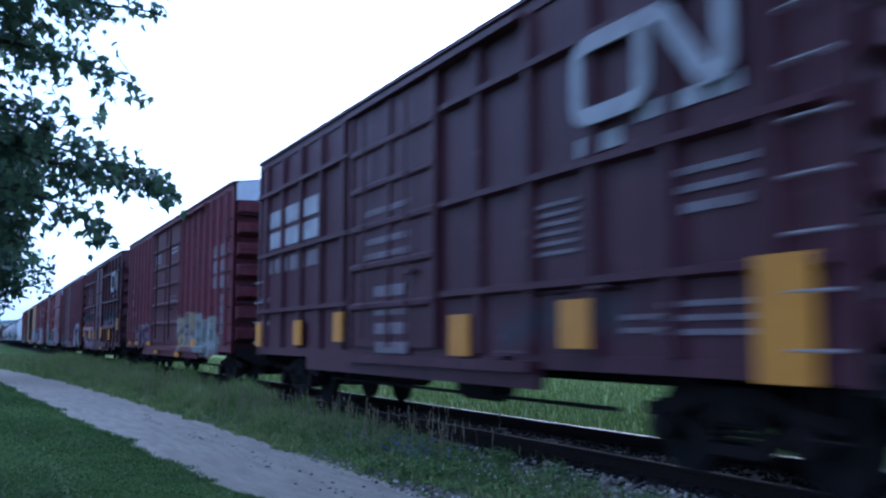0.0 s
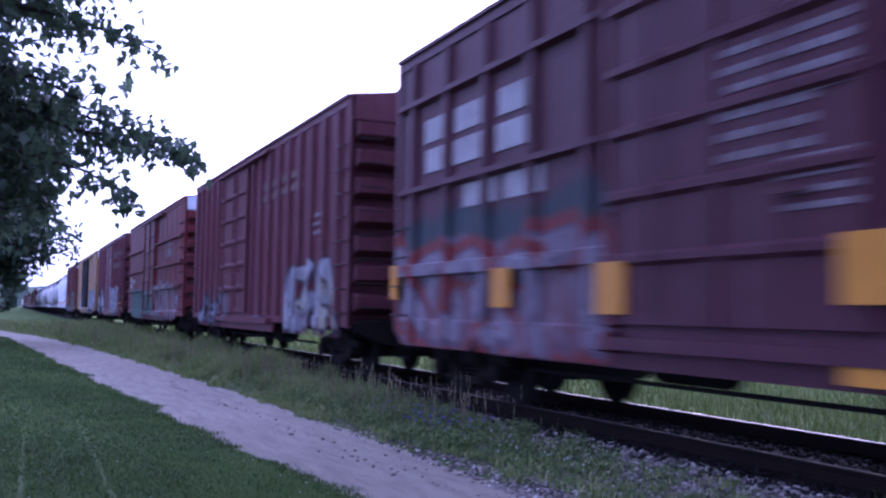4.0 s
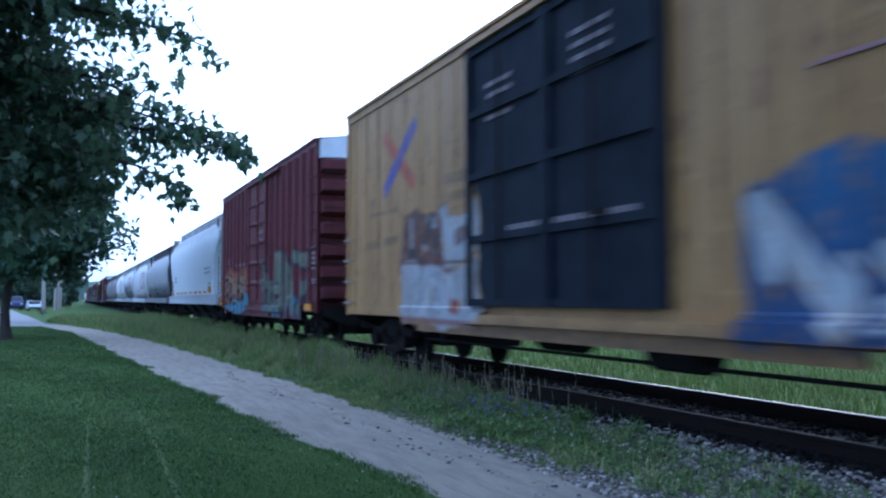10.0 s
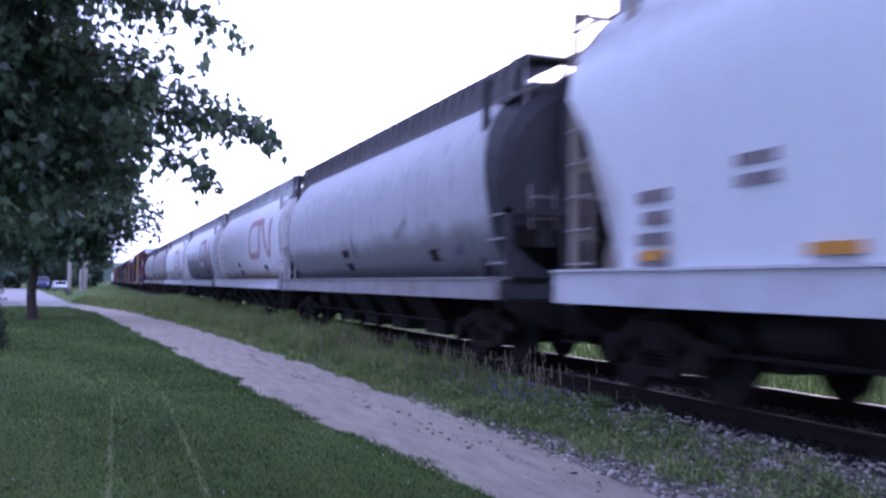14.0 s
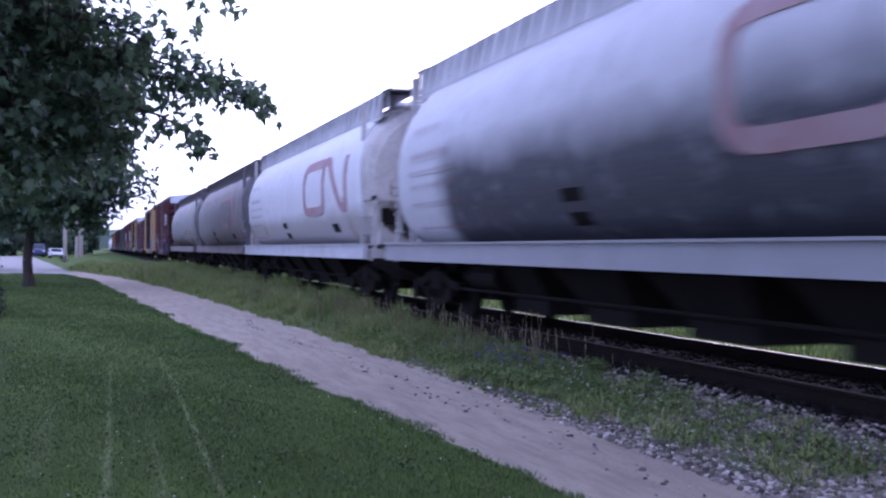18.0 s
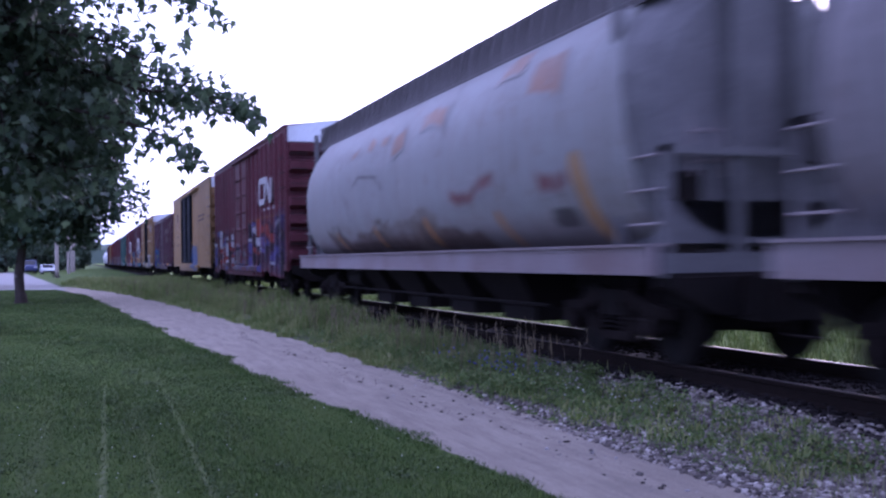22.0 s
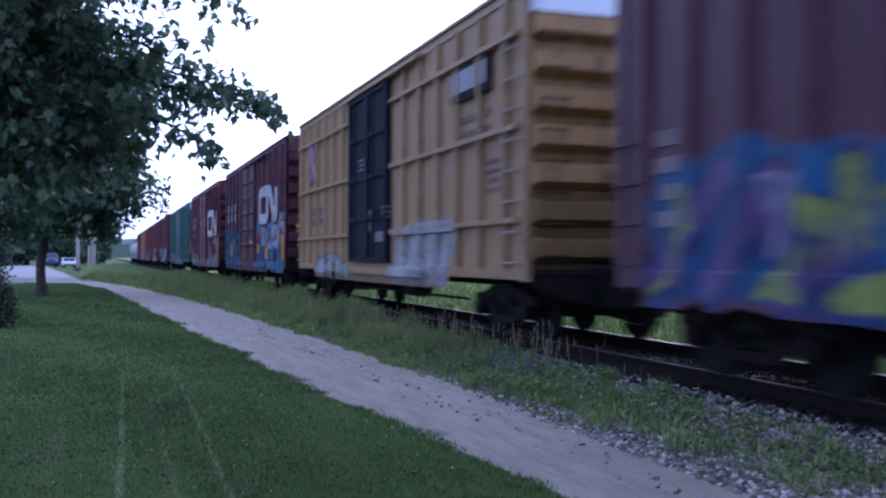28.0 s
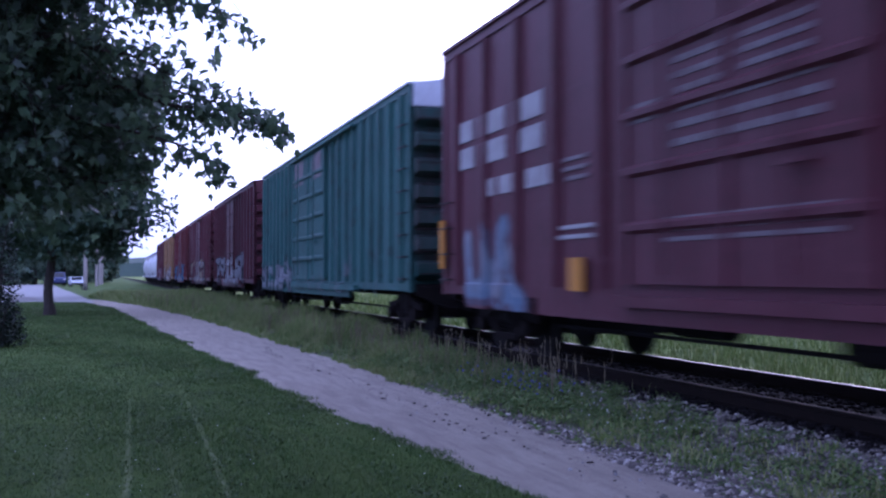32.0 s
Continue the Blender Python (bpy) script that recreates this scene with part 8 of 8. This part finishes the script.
def near_maple():
    """The maple whose boughs hang into the view; its trunk stands aside."""
    rnd = random.Random(11)
    tree = thing("maple_tree", "leafy green maple with low boughs over the lawn", "tree", at=(0, 0, 0))
    g = Geo()
    foot = Vector((-3.3, 9.6, 0))
    trunk = limb_points(rnd, foot - Vector((0, 0, 0.1)), foot + Vector((0.2, 0.1, 8.0)), 0, 8)
    limb(g, trunk, 0.24, 0.09, 12)
    g.tube(foot - Vector((0, 0, 0.12)), foot + Vector((0, 0, 0.35)), 0.36, 0.235, 12, caps=False)
    part("trunk", g, M_bark, tree, smooth=True)
    # boughs: from, to, sag, spread of the foliage round the outer part, leaf count
    boughs = [
        ((-3.25, 9.6, 3.0), (1.58, 9.7, 3.02), 0.36, 0.24, 1200),
        ((-3.25, 9.6, 3.2), (1.32, 9.9, 3.26), 0.30, 0.24, 950),
        ((-3.25, 9.6, 3.1), (1.02, 9.3, 2.56), 0.42, 0.20, 700),
        ((-3.25, 9.6, 2.9), (0.35, 9.9, 2.95), 0.25, 0.40, 1100),
        ((-3.25, 9.6, 3.6), (0.55, 9.4, 3.46), 0.30, 0.30, 1000),
        ((-3.2, 9.65, 4.0), (1.27, 9.8, 4.12), 0.40, 0.15, 480),
        ((-3.2, 9.65, 4.2), (1.5, 9.7, 4.85), 0.25, 0.26, 520),
        ((-3.2, 9.65, 4.8), (1.45, 9.8, 5.3), 0.3, 0.3, 520),
        ((-3.2, 9.65, 4.6), (0.6, 9.5, 4.7), 0.40, 0.34, 700),
        ((-3.25, 9.6, 2.6), (-0.55, 9.2, 2.45), 0.2, 0.45, 1300),
        ((-3.25, 9.6, 2.5), (-0.9, 10.4, 2.75), 0.2, 0.5, 1200),
        ((-3.25, 9.6, 3.3), (-0.9, 8.9, 3.3), 0.3, 0.5, 1400),
        ((-3.2, 9.65, 5.0), (-0.6, 9.9, 4.9), 0.4, 0.55, 1100),
        ((-3.2, 9.65, 4.2), (-1.0, 10.6, 4.1), 0.4, 0.55, 1300),
        ((-3.2, 9.65, 5.6), (0.3, 10.0, 5.5), 0.4, 0.6, 900),
        ((-3.2, 9.65, 3.8), (-0.2, 10.2, 3.9), 0.3, 0.45, 1300),
        ((-3.2, 9.65, 4.3), (0.35, 10.1, 4.3), 0.3, 0.42, 1100),
        ((-3.2, 9.65, 4.6), (-0.3, 9.2, 4.5), 0.3, 0.45, 1100),
        ((-3.2, 9.65, 4.9), (0.75, 9.8, 5.1), 0.3, 0.4, 900),
        ((-3.2, 9.65, 5.4), (0.9, 9.6, 5.75), 0.3, 0.4, 700),
        ((-3.2, 9.65, 6.2), (-1.2, 8.6, 6.9), 0.3, 0.8, 800),
        ((-3.2, 9.65, 4.8), (-5.6, 9.0, 5.2), 0.4, 0.8, 900),
        ((-3.2, 9.65, 3.6), (-5.8, 10.4, 3.7), 0.4, 0.8, 900),
        ((-3.2, 9.65, 6.8), (-4.4, 11.4, 7.4), 0.3, 0.9, 800),
        ((-3.2, 9.65, 7.4), (-3.0, 9.4, 9.0), 0.0, 1.0, 900),
        ((-3.2, 9.65, 5.4), (-2.2, 12.6, 5.6), 0.3, 0.8, 800),
        # next five are out of view, stretched towards the viewer to shade the lawn
        ((-3.2, 9.65, 4.4), (-2.6, 5.6, 4.6), 0.4, 0.8, 1100),
        ((-3.2, 9.65, 5.2), (-1.4, 5.4, 5.6), 0.4, 0.8, 1100),
        ((-3.2, 9.65, 4.6), (-4.8, 6.0, 4.7), 0.4, 0.8, 1000),
        ((-3.2, 9.65, 6.2), (-0.6, 6.6, 7.0), 0.3, 0.8, 1000),
        ((-3.2, 9.65, 5.8), (-3.6, 4.8, 6.2), 0.3, 0.9, 1000),
        ((-3.2, 9.65, 3.4), (-0.1, 10.0, 3.55), 0.3, 0.5, 1300),
        ((-3.25, 9.6, 2.7), (-0.05, 9.9, 2.45), 0.15, 0.42, 1300),
        ((-3.25, 9.6, 2.6), (-0.45, 9.5, 2.28), 0.15, 0.36, 1200),
        ((-3.25, 9.6, 2.9), (0.3, 10.0, 2.72), 0.2, 0.38, 1200),
        ((-3.2, 9.65, 4.0), (-0.4, 9.5, 4.05), 0.3, 0.5, 1300),
        ((-3.2, 9.65, 3.0), (-0.3, 9.8, 2.9), 0.3, 0.45, 1300),
        ((-3.2, 9.65, 4.6), (0.1, 9.9, 4.75), 0.3, 0.5, 1200),
        # the rest are unseen overhead boughs, added so that the lawn lies darker
        ((-3.2, 9.65, 5.4), (0.6, 5.4, 5.5), 0.4, 0.7, 1300),
        ((-3.2, 9.65, 5.2), (-0.5, 4.4, 5.3), 0.4, 0.7, 1300),
        ((-3.2, 9.65, 5.8), (0.3, 7.0, 5.9), 0.3, 0.7, 1200),
        ((-3.2, 9.65, 5.0), (-1.3, 6.6, 5.2), 0.3, 0.7, 1200),
        ((-3.2, 9.65, 6.4), (1.2, 4.2, 6.2), 0.4, 0.8, 1200),
        ((-3.2, 9.65, 6.0), (-0.6, 2.8, 5.9), 0.4, 0.8, 1200),
        ((-3.2, 9.65, 5.6), (-2.2, 3.6, 5.6), 0.4, 0.9, 1800),
        ((-3.2, 9.65, 6.2), (-0.2, 5.6, 6.4), 0.4, 0.9, 1800),
        ((-3.2, 9.65, 6.0), (0.9, 6.2, 6.1), 0.4, 0.9, 1800),
        ((-3.2, 9.65, 5.6), (-1.0, 7.4, 5.7), 0.3, 0.8, 1500),
        ((-3.2, 9.65, 6.4), (0.4, 3.4, 6.3), 0.4, 0.9, 1800),
    ]
    centres = []

    def spray(p, q, step, loose):
        """Leaves in pairs along a twig, hanging a little below it."""
        n = max(3, int((q - p).length / step))
        side = (q - p).cross(Vector((0, 0, 1)))
        side = side.normalized() if side.length > 1e-4 else Vector((0, 1, 0))
        for k in range(n + 1):
            c = p.lerp(q, 0.12 + 0.92 * k / n) + Vector((rnd.gauss(0, 1), rnd.gauss(0, 1), rnd.gauss(0, 1))) * loose
            for s_ in (-1, 1):
                centres.append(c + side * s_ * rnd.uniform(0.02, 0.10) - Vector((0, 0, rnd.uniform(-0.02, 0.09))))

    for i, (a, b, sag, wide, count) in enumerate(boughs):
        g = Geo()
        pts = limb_points(rnd, a, b, sag, 9)
        limb(g, pts, 0.055, 0.008, 7)
        ahead = (Vector(b) - Vector(a)).normalized()
        m = max(12, count // 26)
        for k in range(m):
            t = 0.28 + 0.72 * (k + rnd.random()) / m
            j = min(8, int(t * 9))
            p = pts[j].lerp(pts[j + 1], t * 9 - j)
            reach = wide * (2.5 - 1.5 * t) * rnd.uniform(0.5, 1.15)
            out = ahead * rnd.uniform(0.35, 0.9) + Vector((rnd.gauss(0, 0.25), rnd.choice((-1, 1)) * rnd.uniform(0.1, 0.8), rnd.gauss(-0.1, 0.62)))
            q = p + out.normalized() * reach
            mid = p.lerp(q, 0.5) + Vector((0, 0, 0.08 * reach))
            limb(g, [p, mid, q], 0.009, 0.003, 5)
            spray(p, mid, 0.13, 0.05)
            spray(mid, q, 0.085, 0.045)
            # two side twigs
            for u in (0.4, 0.7):
                e = p.lerp(q, u)
                f_ = e + (out.normalized() * 0.5 + Vector((rnd.gauss(0, 0.4), rnd.gauss(0, 0.6), rnd.gauss(-0.25, 0.5)))) * reach * 0.6
                limb(g, [e, f_], 0.005, 0.002, 4)
                spray(e, f_, 0.085, 0.045)
        part("bough", g, M_bark, tree)
    # thin hanging sprays at the bough's outer end
    for x, y, z0, z1 in ((0.96, 9.8, 4.3, 3.68), (1.08, 9.75, 4.3, 3.9), (0.6, 9.6, 4.5, 3.88), (1.3, 9.8, 4.3, 3.97), (0.3, 9.7, 4.4, 3.85)):
        g = Geo()
        limb(g, [Vector((x - 0.2, y, z0 + 0.1)), Vector((x, y, (z0 + z1) / 2)), Vector((x + 0.03, y, z1))], 0.006, 0.002, 5)
        part("twig", g, M_bark, tree)
        spray(Vector((x - 0.2, y, z0 + 0.1)), Vector((x, y, (z0 + z1) / 2)), 0.05, 0.05)
        spray(Vector((x, y, (z0 + z1) / 2)), Vector((x + 0.03, y, z1)), 0.035, 0.035)
    c = np.array([tuple(p) for p in centres])
    # no thinning over the near lawn, where the unseen leaves cast shade
    c = c[RNG.uniform(0, 1, len(c)) < np.where(c[:, 1] < 8.2, 1.0, np.interp(c[:, 0], [-1.2, 0.2], [0.66, 0.52]))]
    leaves("crown", c, RNG.uniform(0.075, 0.145, len(c)), M_maple, tree, "dark green lobed leaves", 0.75)


def round_tree(name, label, x, y, trunk_r, clear, top, spread_, count, size, seed, mat, squash=1.0, clumps=60):
    """A tree in parts: tapered trunk, limbs, and a crown of leaf clumps with gaps."""
    rnd = random.Random(seed)
    tree = thing(name, label, "tree", at=(x, y, 0))
    g = Geo()
    mid = (clear + top) / 2
    pts = limb_points(rnd, (0, 0, -0.2), (0.1, 0.1, top * 0.8), 0, 7)
    limb(g, pts, trunk_r, trunk_r * 0.25, 10)
    g.tube((0, 0, -0.15), (0, 0, 0.4), trunk_r * 1.4, trunk_r, 10, caps=False)
    part("trunk", g, M_bark, tree, smooth=True)
    centres = []
    for i in range(clumps):
        a = rnd.uniform(0, 6.283)
        t = rnd.random()
        z = clear + (top - clear) * t
        rr = spread_ * (math.sin(math.pi * min(0.97, 0.14 + 0.8 * t)) ** 0.7) * rnd.uniform(0.35, 1.05)
        q = Vector((rr * math.cos(a), rr * math.sin(a) * squash, z))
        if i % 4 == 0:
            g = Geo()
            limb(g, limb_points(rnd, (0.03, 0.03, clear + (z - clear) * 0.4), q, 0.3, 4), trunk_r * 0.28, 0.015, 5)
            part("limb", g, M_bark, tree)
        s = spread_ * rnd.uniform(0.09, 0.18)
        for k in range(count // clumps):
            dx, dy, dz = (max(-1.5, min(1.5, rnd.gauss(0, 1))) * s for m_ in range(3))
            centres.append((q.x + dx, q.y + dy, q.z + dz * 0.6 - 0.12 * abs(dx)))
    c = np.array(centres)
    leaves("crown", c, RNG.uniform(0.7, 1.3, len(c)) * size, mat, tree, "uneven green crown", 0.5, True)
    return tree


near_maple()
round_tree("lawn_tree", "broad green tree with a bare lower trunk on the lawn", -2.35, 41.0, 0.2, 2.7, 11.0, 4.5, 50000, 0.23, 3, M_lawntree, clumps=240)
round_tree("street_tree", "broad leafy tree beside the far road", -7.2, 70.0, 0.2, 2.8, 11.0, 6.2, 24000, 0.27, 5, M_far, clumps=170)
for i, (x, y, top, sp) in enumerate([(-2.0, 232, 13, 5), (-6.5, 205, 13, 5.5), (-8.5, 190, 10, 5), (-13, 185, 12, 6.5), (-20, 175, 10, 6), (-27, 190, 13, 7), (-35, 180, 12, 7), (-3.4, 230, 12, 5), (-43, 200, 13, 7), (-8, 215, 14, 7)]):
    round_tree("distant_tree", "dense green tree at the end of the road", x, y, 0.25, 0.6, top, sp, 2200, 1.0, 20 + i, M_far, clumps=60)


def shrub(x, y, r, h, seed, label, count):
    rnd = random.Random(seed)
    s = thing("shrub", label, "shrub", at=(x, y, 0))
    for k in range(5):
        a = k * 1.256
        g = Geo()
        limb(g, limb_points(rnd, (0, 0, -0.05), (r * 0.6 * math.cos(a), r * 0.6 * math.sin(a), h * 0.7), 0.05, 3), 0.03, 0.008, 5)
        part("stem", g, M_bark, s)
    c = []
    while len(c) < count:
        p = Vector((rnd.uniform(-1, 1), rnd.uniform(-1, 1), rnd.uniform(0, 1)))
        if p.x ** 2 + p.y ** 2 < (1.05 - p.z ** 2) * rnd.uniform(0.5, 1):
            c.append((p.x * r, p.y * r, 0.05 + p.z * h))
    c = np.array(c)
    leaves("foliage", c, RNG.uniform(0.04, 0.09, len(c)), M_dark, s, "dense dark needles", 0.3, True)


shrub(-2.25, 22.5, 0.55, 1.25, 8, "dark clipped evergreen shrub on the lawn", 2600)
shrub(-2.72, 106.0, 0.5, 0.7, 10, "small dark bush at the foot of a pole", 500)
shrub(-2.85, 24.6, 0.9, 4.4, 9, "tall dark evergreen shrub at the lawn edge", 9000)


def broad_weeds():
    """Low broad-leaved plants in tufts on the stony verge."""
    c, s = [], []
    for k in range(620):
        y = 5.0 * (22.0 / 5.0) ** (RNG.uniform(0, 1) ** 0.8)
        x = float(path_right(y)) + 0.1 + (5.45 - float(path_right(y))) * RNG.uniform(0, 1)
        if y < 8.5 and RNG.uniform(0, 1) > 0.4:
            continue
        r = RNG.uniform(0.05, 0.17)
        h = RNG.uniform(0.05, 0.16) * (0.8 + 0.03 * y)
        m = int(30 + 320 * r)
        a, q = RNG.uniform(0, 6.28, m), np.sqrt(RNG.uniform(0, 1, m))
        px, py = x + r * q * np.cos(a), y + r * q * np.sin(a)
        pz = heights(px, py) + 0.015 + h * RNG.uniform(0, 1, m) * (1 - 0.7 * q * q)
        c.append(np.stack([px, py, pz], 1))
        s.append(RNG.uniform(0.011, 0.028, m))
    # leafy clumps, closer together where the stones give way to grass
    for k in range(150):
        y = 5.0 * (19.0 / 5.0) ** (RNG.uniform(0, 1) ** 0.6)
        x = float(path_right(y)) + 0.25 + (5.25 - float(path_right(y))) * RNG.uniform(0, 1)
        if y < 9 and RNG.uniform(0, 1) > 0.3:
            continue
        r, h = RNG.uniform(0.10, 0.30), RNG.uniform(0.10, 0.24) * (0.7 + 0.04 * y)
        m = int(900 * r)
        a, q = RNG.uniform(0, 6.28, m), np.sqrt(RNG.uniform(0, 1, m))
        px, py = x + r * q * np.cos(a), y + 1.3 * r * q * np.sin(a)
        pz = heights(px, py) + 0.02 + h * RNG.uniform(0.1, 1, m) * (1 - 0.6 * q * q)
        c.append(np.stack([px, py, pz], 1))
        s.append(RNG.uniform(0.022, 0.050, m))
    leaves("broad_weeds", np.concatenate(c), np.concatenate(s), M_broad, None, "low broad-leaved green weeds on the stony verge", 0.1, True, "weeds")


M_broad = leaf_mat("broad weed leaves", [(0.0, (0.065, 0.115, 0.028)), (0.6, (0.11, 0.17, 0.045)), (1.0, (0.21, 0.25, 0.09))], 0.25)
broad_weeds()


def far_ridge():
    """A low wooded ridge on the horizon."""
    g = Geo()
    rnd = random.Random(4)
    ring = []
    xs = [-1500 + 60 * k for k in range(51)]
    top = [22 + 7 * math.sin(x * 0.004 + 1) + 3 * math.sin(x * 0.017) + rnd.uniform(-1, 1) for x in xs]
    for x, z in zip(xs, top):
        ring.append([(x, 1480, -2), (x, 1500, z * 0.7), (x, 1560, z), (x, 1700, z * 0.8), (x, 1750, -2)])
    g.loft(ring, True, True)
    me = g.mesh("backdrop", worn("distant woods", (0.075, 0.105, 0.075), (0.05, 0.075, 0.06), 0.6, 0.02, 0.9))
    tagged(new("backdrop", me), "low wooded ridge on the horizon", "hill", kind="structure")


far_ridge()

# ---- poles, parked vehicles by the far road ----
M_pole = worn("weathered pole timber", (0.36, 0.32, 0.28), (0.24, 0.21, 0.19), 0.5, 3, 0.9, stretch=(4, 4, 0.4))
M_glass = worn("dark window glass", (0.02, 0.022, 0.028), (0.03, 0.03, 0.03), 0.2, 1, 0.1)
M_tyre = worn("tyre rubber", (0.02, 0.02, 0.02), (0.03, 0.028, 0.026), 0.3, 3, 0.9)
M_carwhite = worn("white car paint", (0.62, 0.63, 0.66), (0.5, 0.5, 0.5), 0.2, 2, 0.35)
M_vanblue = worn("blue van paint", (0.045, 0.055, 0.13), (0.03, 0.035, 0.08), 0.3, 2, 0.4)
M_lamp = worn("clear lamp glass", (0.7, 0.7, 0.72), (0.5, 0.5, 0.5), 0.2, 2, 0.2)


def pole(x, y, h, r):
    p = thing("utility_pole", "weathered grey wooden utility pole beside the road", "pole", "poles along the road", (x, y, 0))
    part("shaft", Geo().tube((0, 0, -0.2), (0, 0, h), r, r * 0.75, 12), M_pole, p, smooth=True)
    part("crossarm", Geo().box(-1.2, 1.2, -0.06, 0.06, h - 0.7, h - 0.58), M_pole, p)
    for k in (-1.0, -0.4, 0.4, 1.0):
        part("insulator", Geo().tube((k, 0, h - 0.58), (k, 0, h - 0.42), 0.05, 0.03, 8), M_glass, p)


for x, y, h, r in ((-2.7, 108, 9.5, 0.22), (-2.2, 150, 9.5, 0.22), (-2.0, 170, 9.5, 0.2), (-1.72, 180, 9.5, 0.2)):
    pole(x, y, h, r)


def vehicle(name, label, x, y, w, length, h, nose, paint, turn):
    v = thing(name, label, "car" if h < 1.7 else "van", at=(x, y, ground_z(x, y)), turn=turn)
    a, l = w / 2, length / 2
    body = Geo().extrude([(-l, 0.3), (l, 0.3), (l, h * 0.6), (l * 0.9, h * 0.62), (l * 0.78, h * 0.95), (l * 0.5, h), (-l * nose * 0.4, h), (-l * nose, h * 0.62), (-l * 0.96, h * 0.55), (-l, h * 0.42)], "x", -a, a)
    part("body", body, paint, v)
    part("windscreen", Geo().extrude([(-l * nose * 0.5, h * 0.94), (-l * nose * 0.93, h * 0.64), (-l * nose * 0.96 - 0.02, h * 0.64), (-l * nose * 0.5 - 0.04, h * 0.96)], "x", -a * 0.86, a * 0.86), M_glass, v)
    part("bumper", Geo().box(-a, a, -l - 0.08, -l + 0.05, 0.32, 0.5), M_black, v)
    for s in (-1, 1):
        part("side_window", Geo().box(*sorted((s * a, s * (a + 0.01))), -l * nose * 0.35, l * 0.6, h * 0.66, h * 0.9), M_glass, v)
        part("headlight", Geo().box(*sorted((s * a * 0.6, s * a * 0.95)), -l - 0.03, -l + 0.05, h * 0.42, h * 0.5), M_lamp, v)
        for yy in (-l * 0.62, l * 0.62):
            part("wheel", Geo().tube((s * (a - 0.2), yy, 0.32), (s * (a + 0.01), yy, 0.32), 0.32, n=16), M_tyre, v)


vehicle("parked_car", "white car parked beside the far road", -5.1, 152, 1.75, 4.4, 1.45, 0.55, M_carwhite, 8)
vehicle("parked_van", "dark blue van parked beside the far road", -8.0, 158, 2.0, 4.9, 2.1, 0.85, M_vanblue, 8)

# the distance that the train has rolled by each second
def rolled(t):
    q = (t - 16) / 16
    return 11.5164 * t + 0.3841 * q ** 3 - 0.9033 * q ** 2 + 3.7733 * q ** 4 - 2.4859


def motions():
    """The train rolls past from the far end of the track; its wheels turn while they pass near."""
    for car in train:
        y0 = car.matrix_basis.translation.y
        walk(car, [(t, pose(TRACK_X, y0 - rolled(t), RAIL_Z)) for t in range(0, 33, 1)])
        near = [k / 30 for k in range(0, 961) if -2 < y0 - rolled(k / 30) < 32]
        if not near:
            continue
        for truck in car.children:
            if truck.name.split(".")[0] != "truck":
                continue
            for part_ in truck.children:
                if part_.name.split(".")[0] != "wheel":
                    continue
                m = part_.matrix_basis.copy()
                way = 1 if m.to_euler().z < 1 else -1
                rows = [(t, m @ pose(0, 0, 0, way * math.degrees(rolled(t) - rolled(near[0])) / WHEEL_R)) for t in near]
                if near[0] > 0:
                    rows.insert(0, (0.0, m))
                if near[-1] < 32:
                    rows.append((32.0, rows[-1][1]))
                walk(part_, rows)


motions()
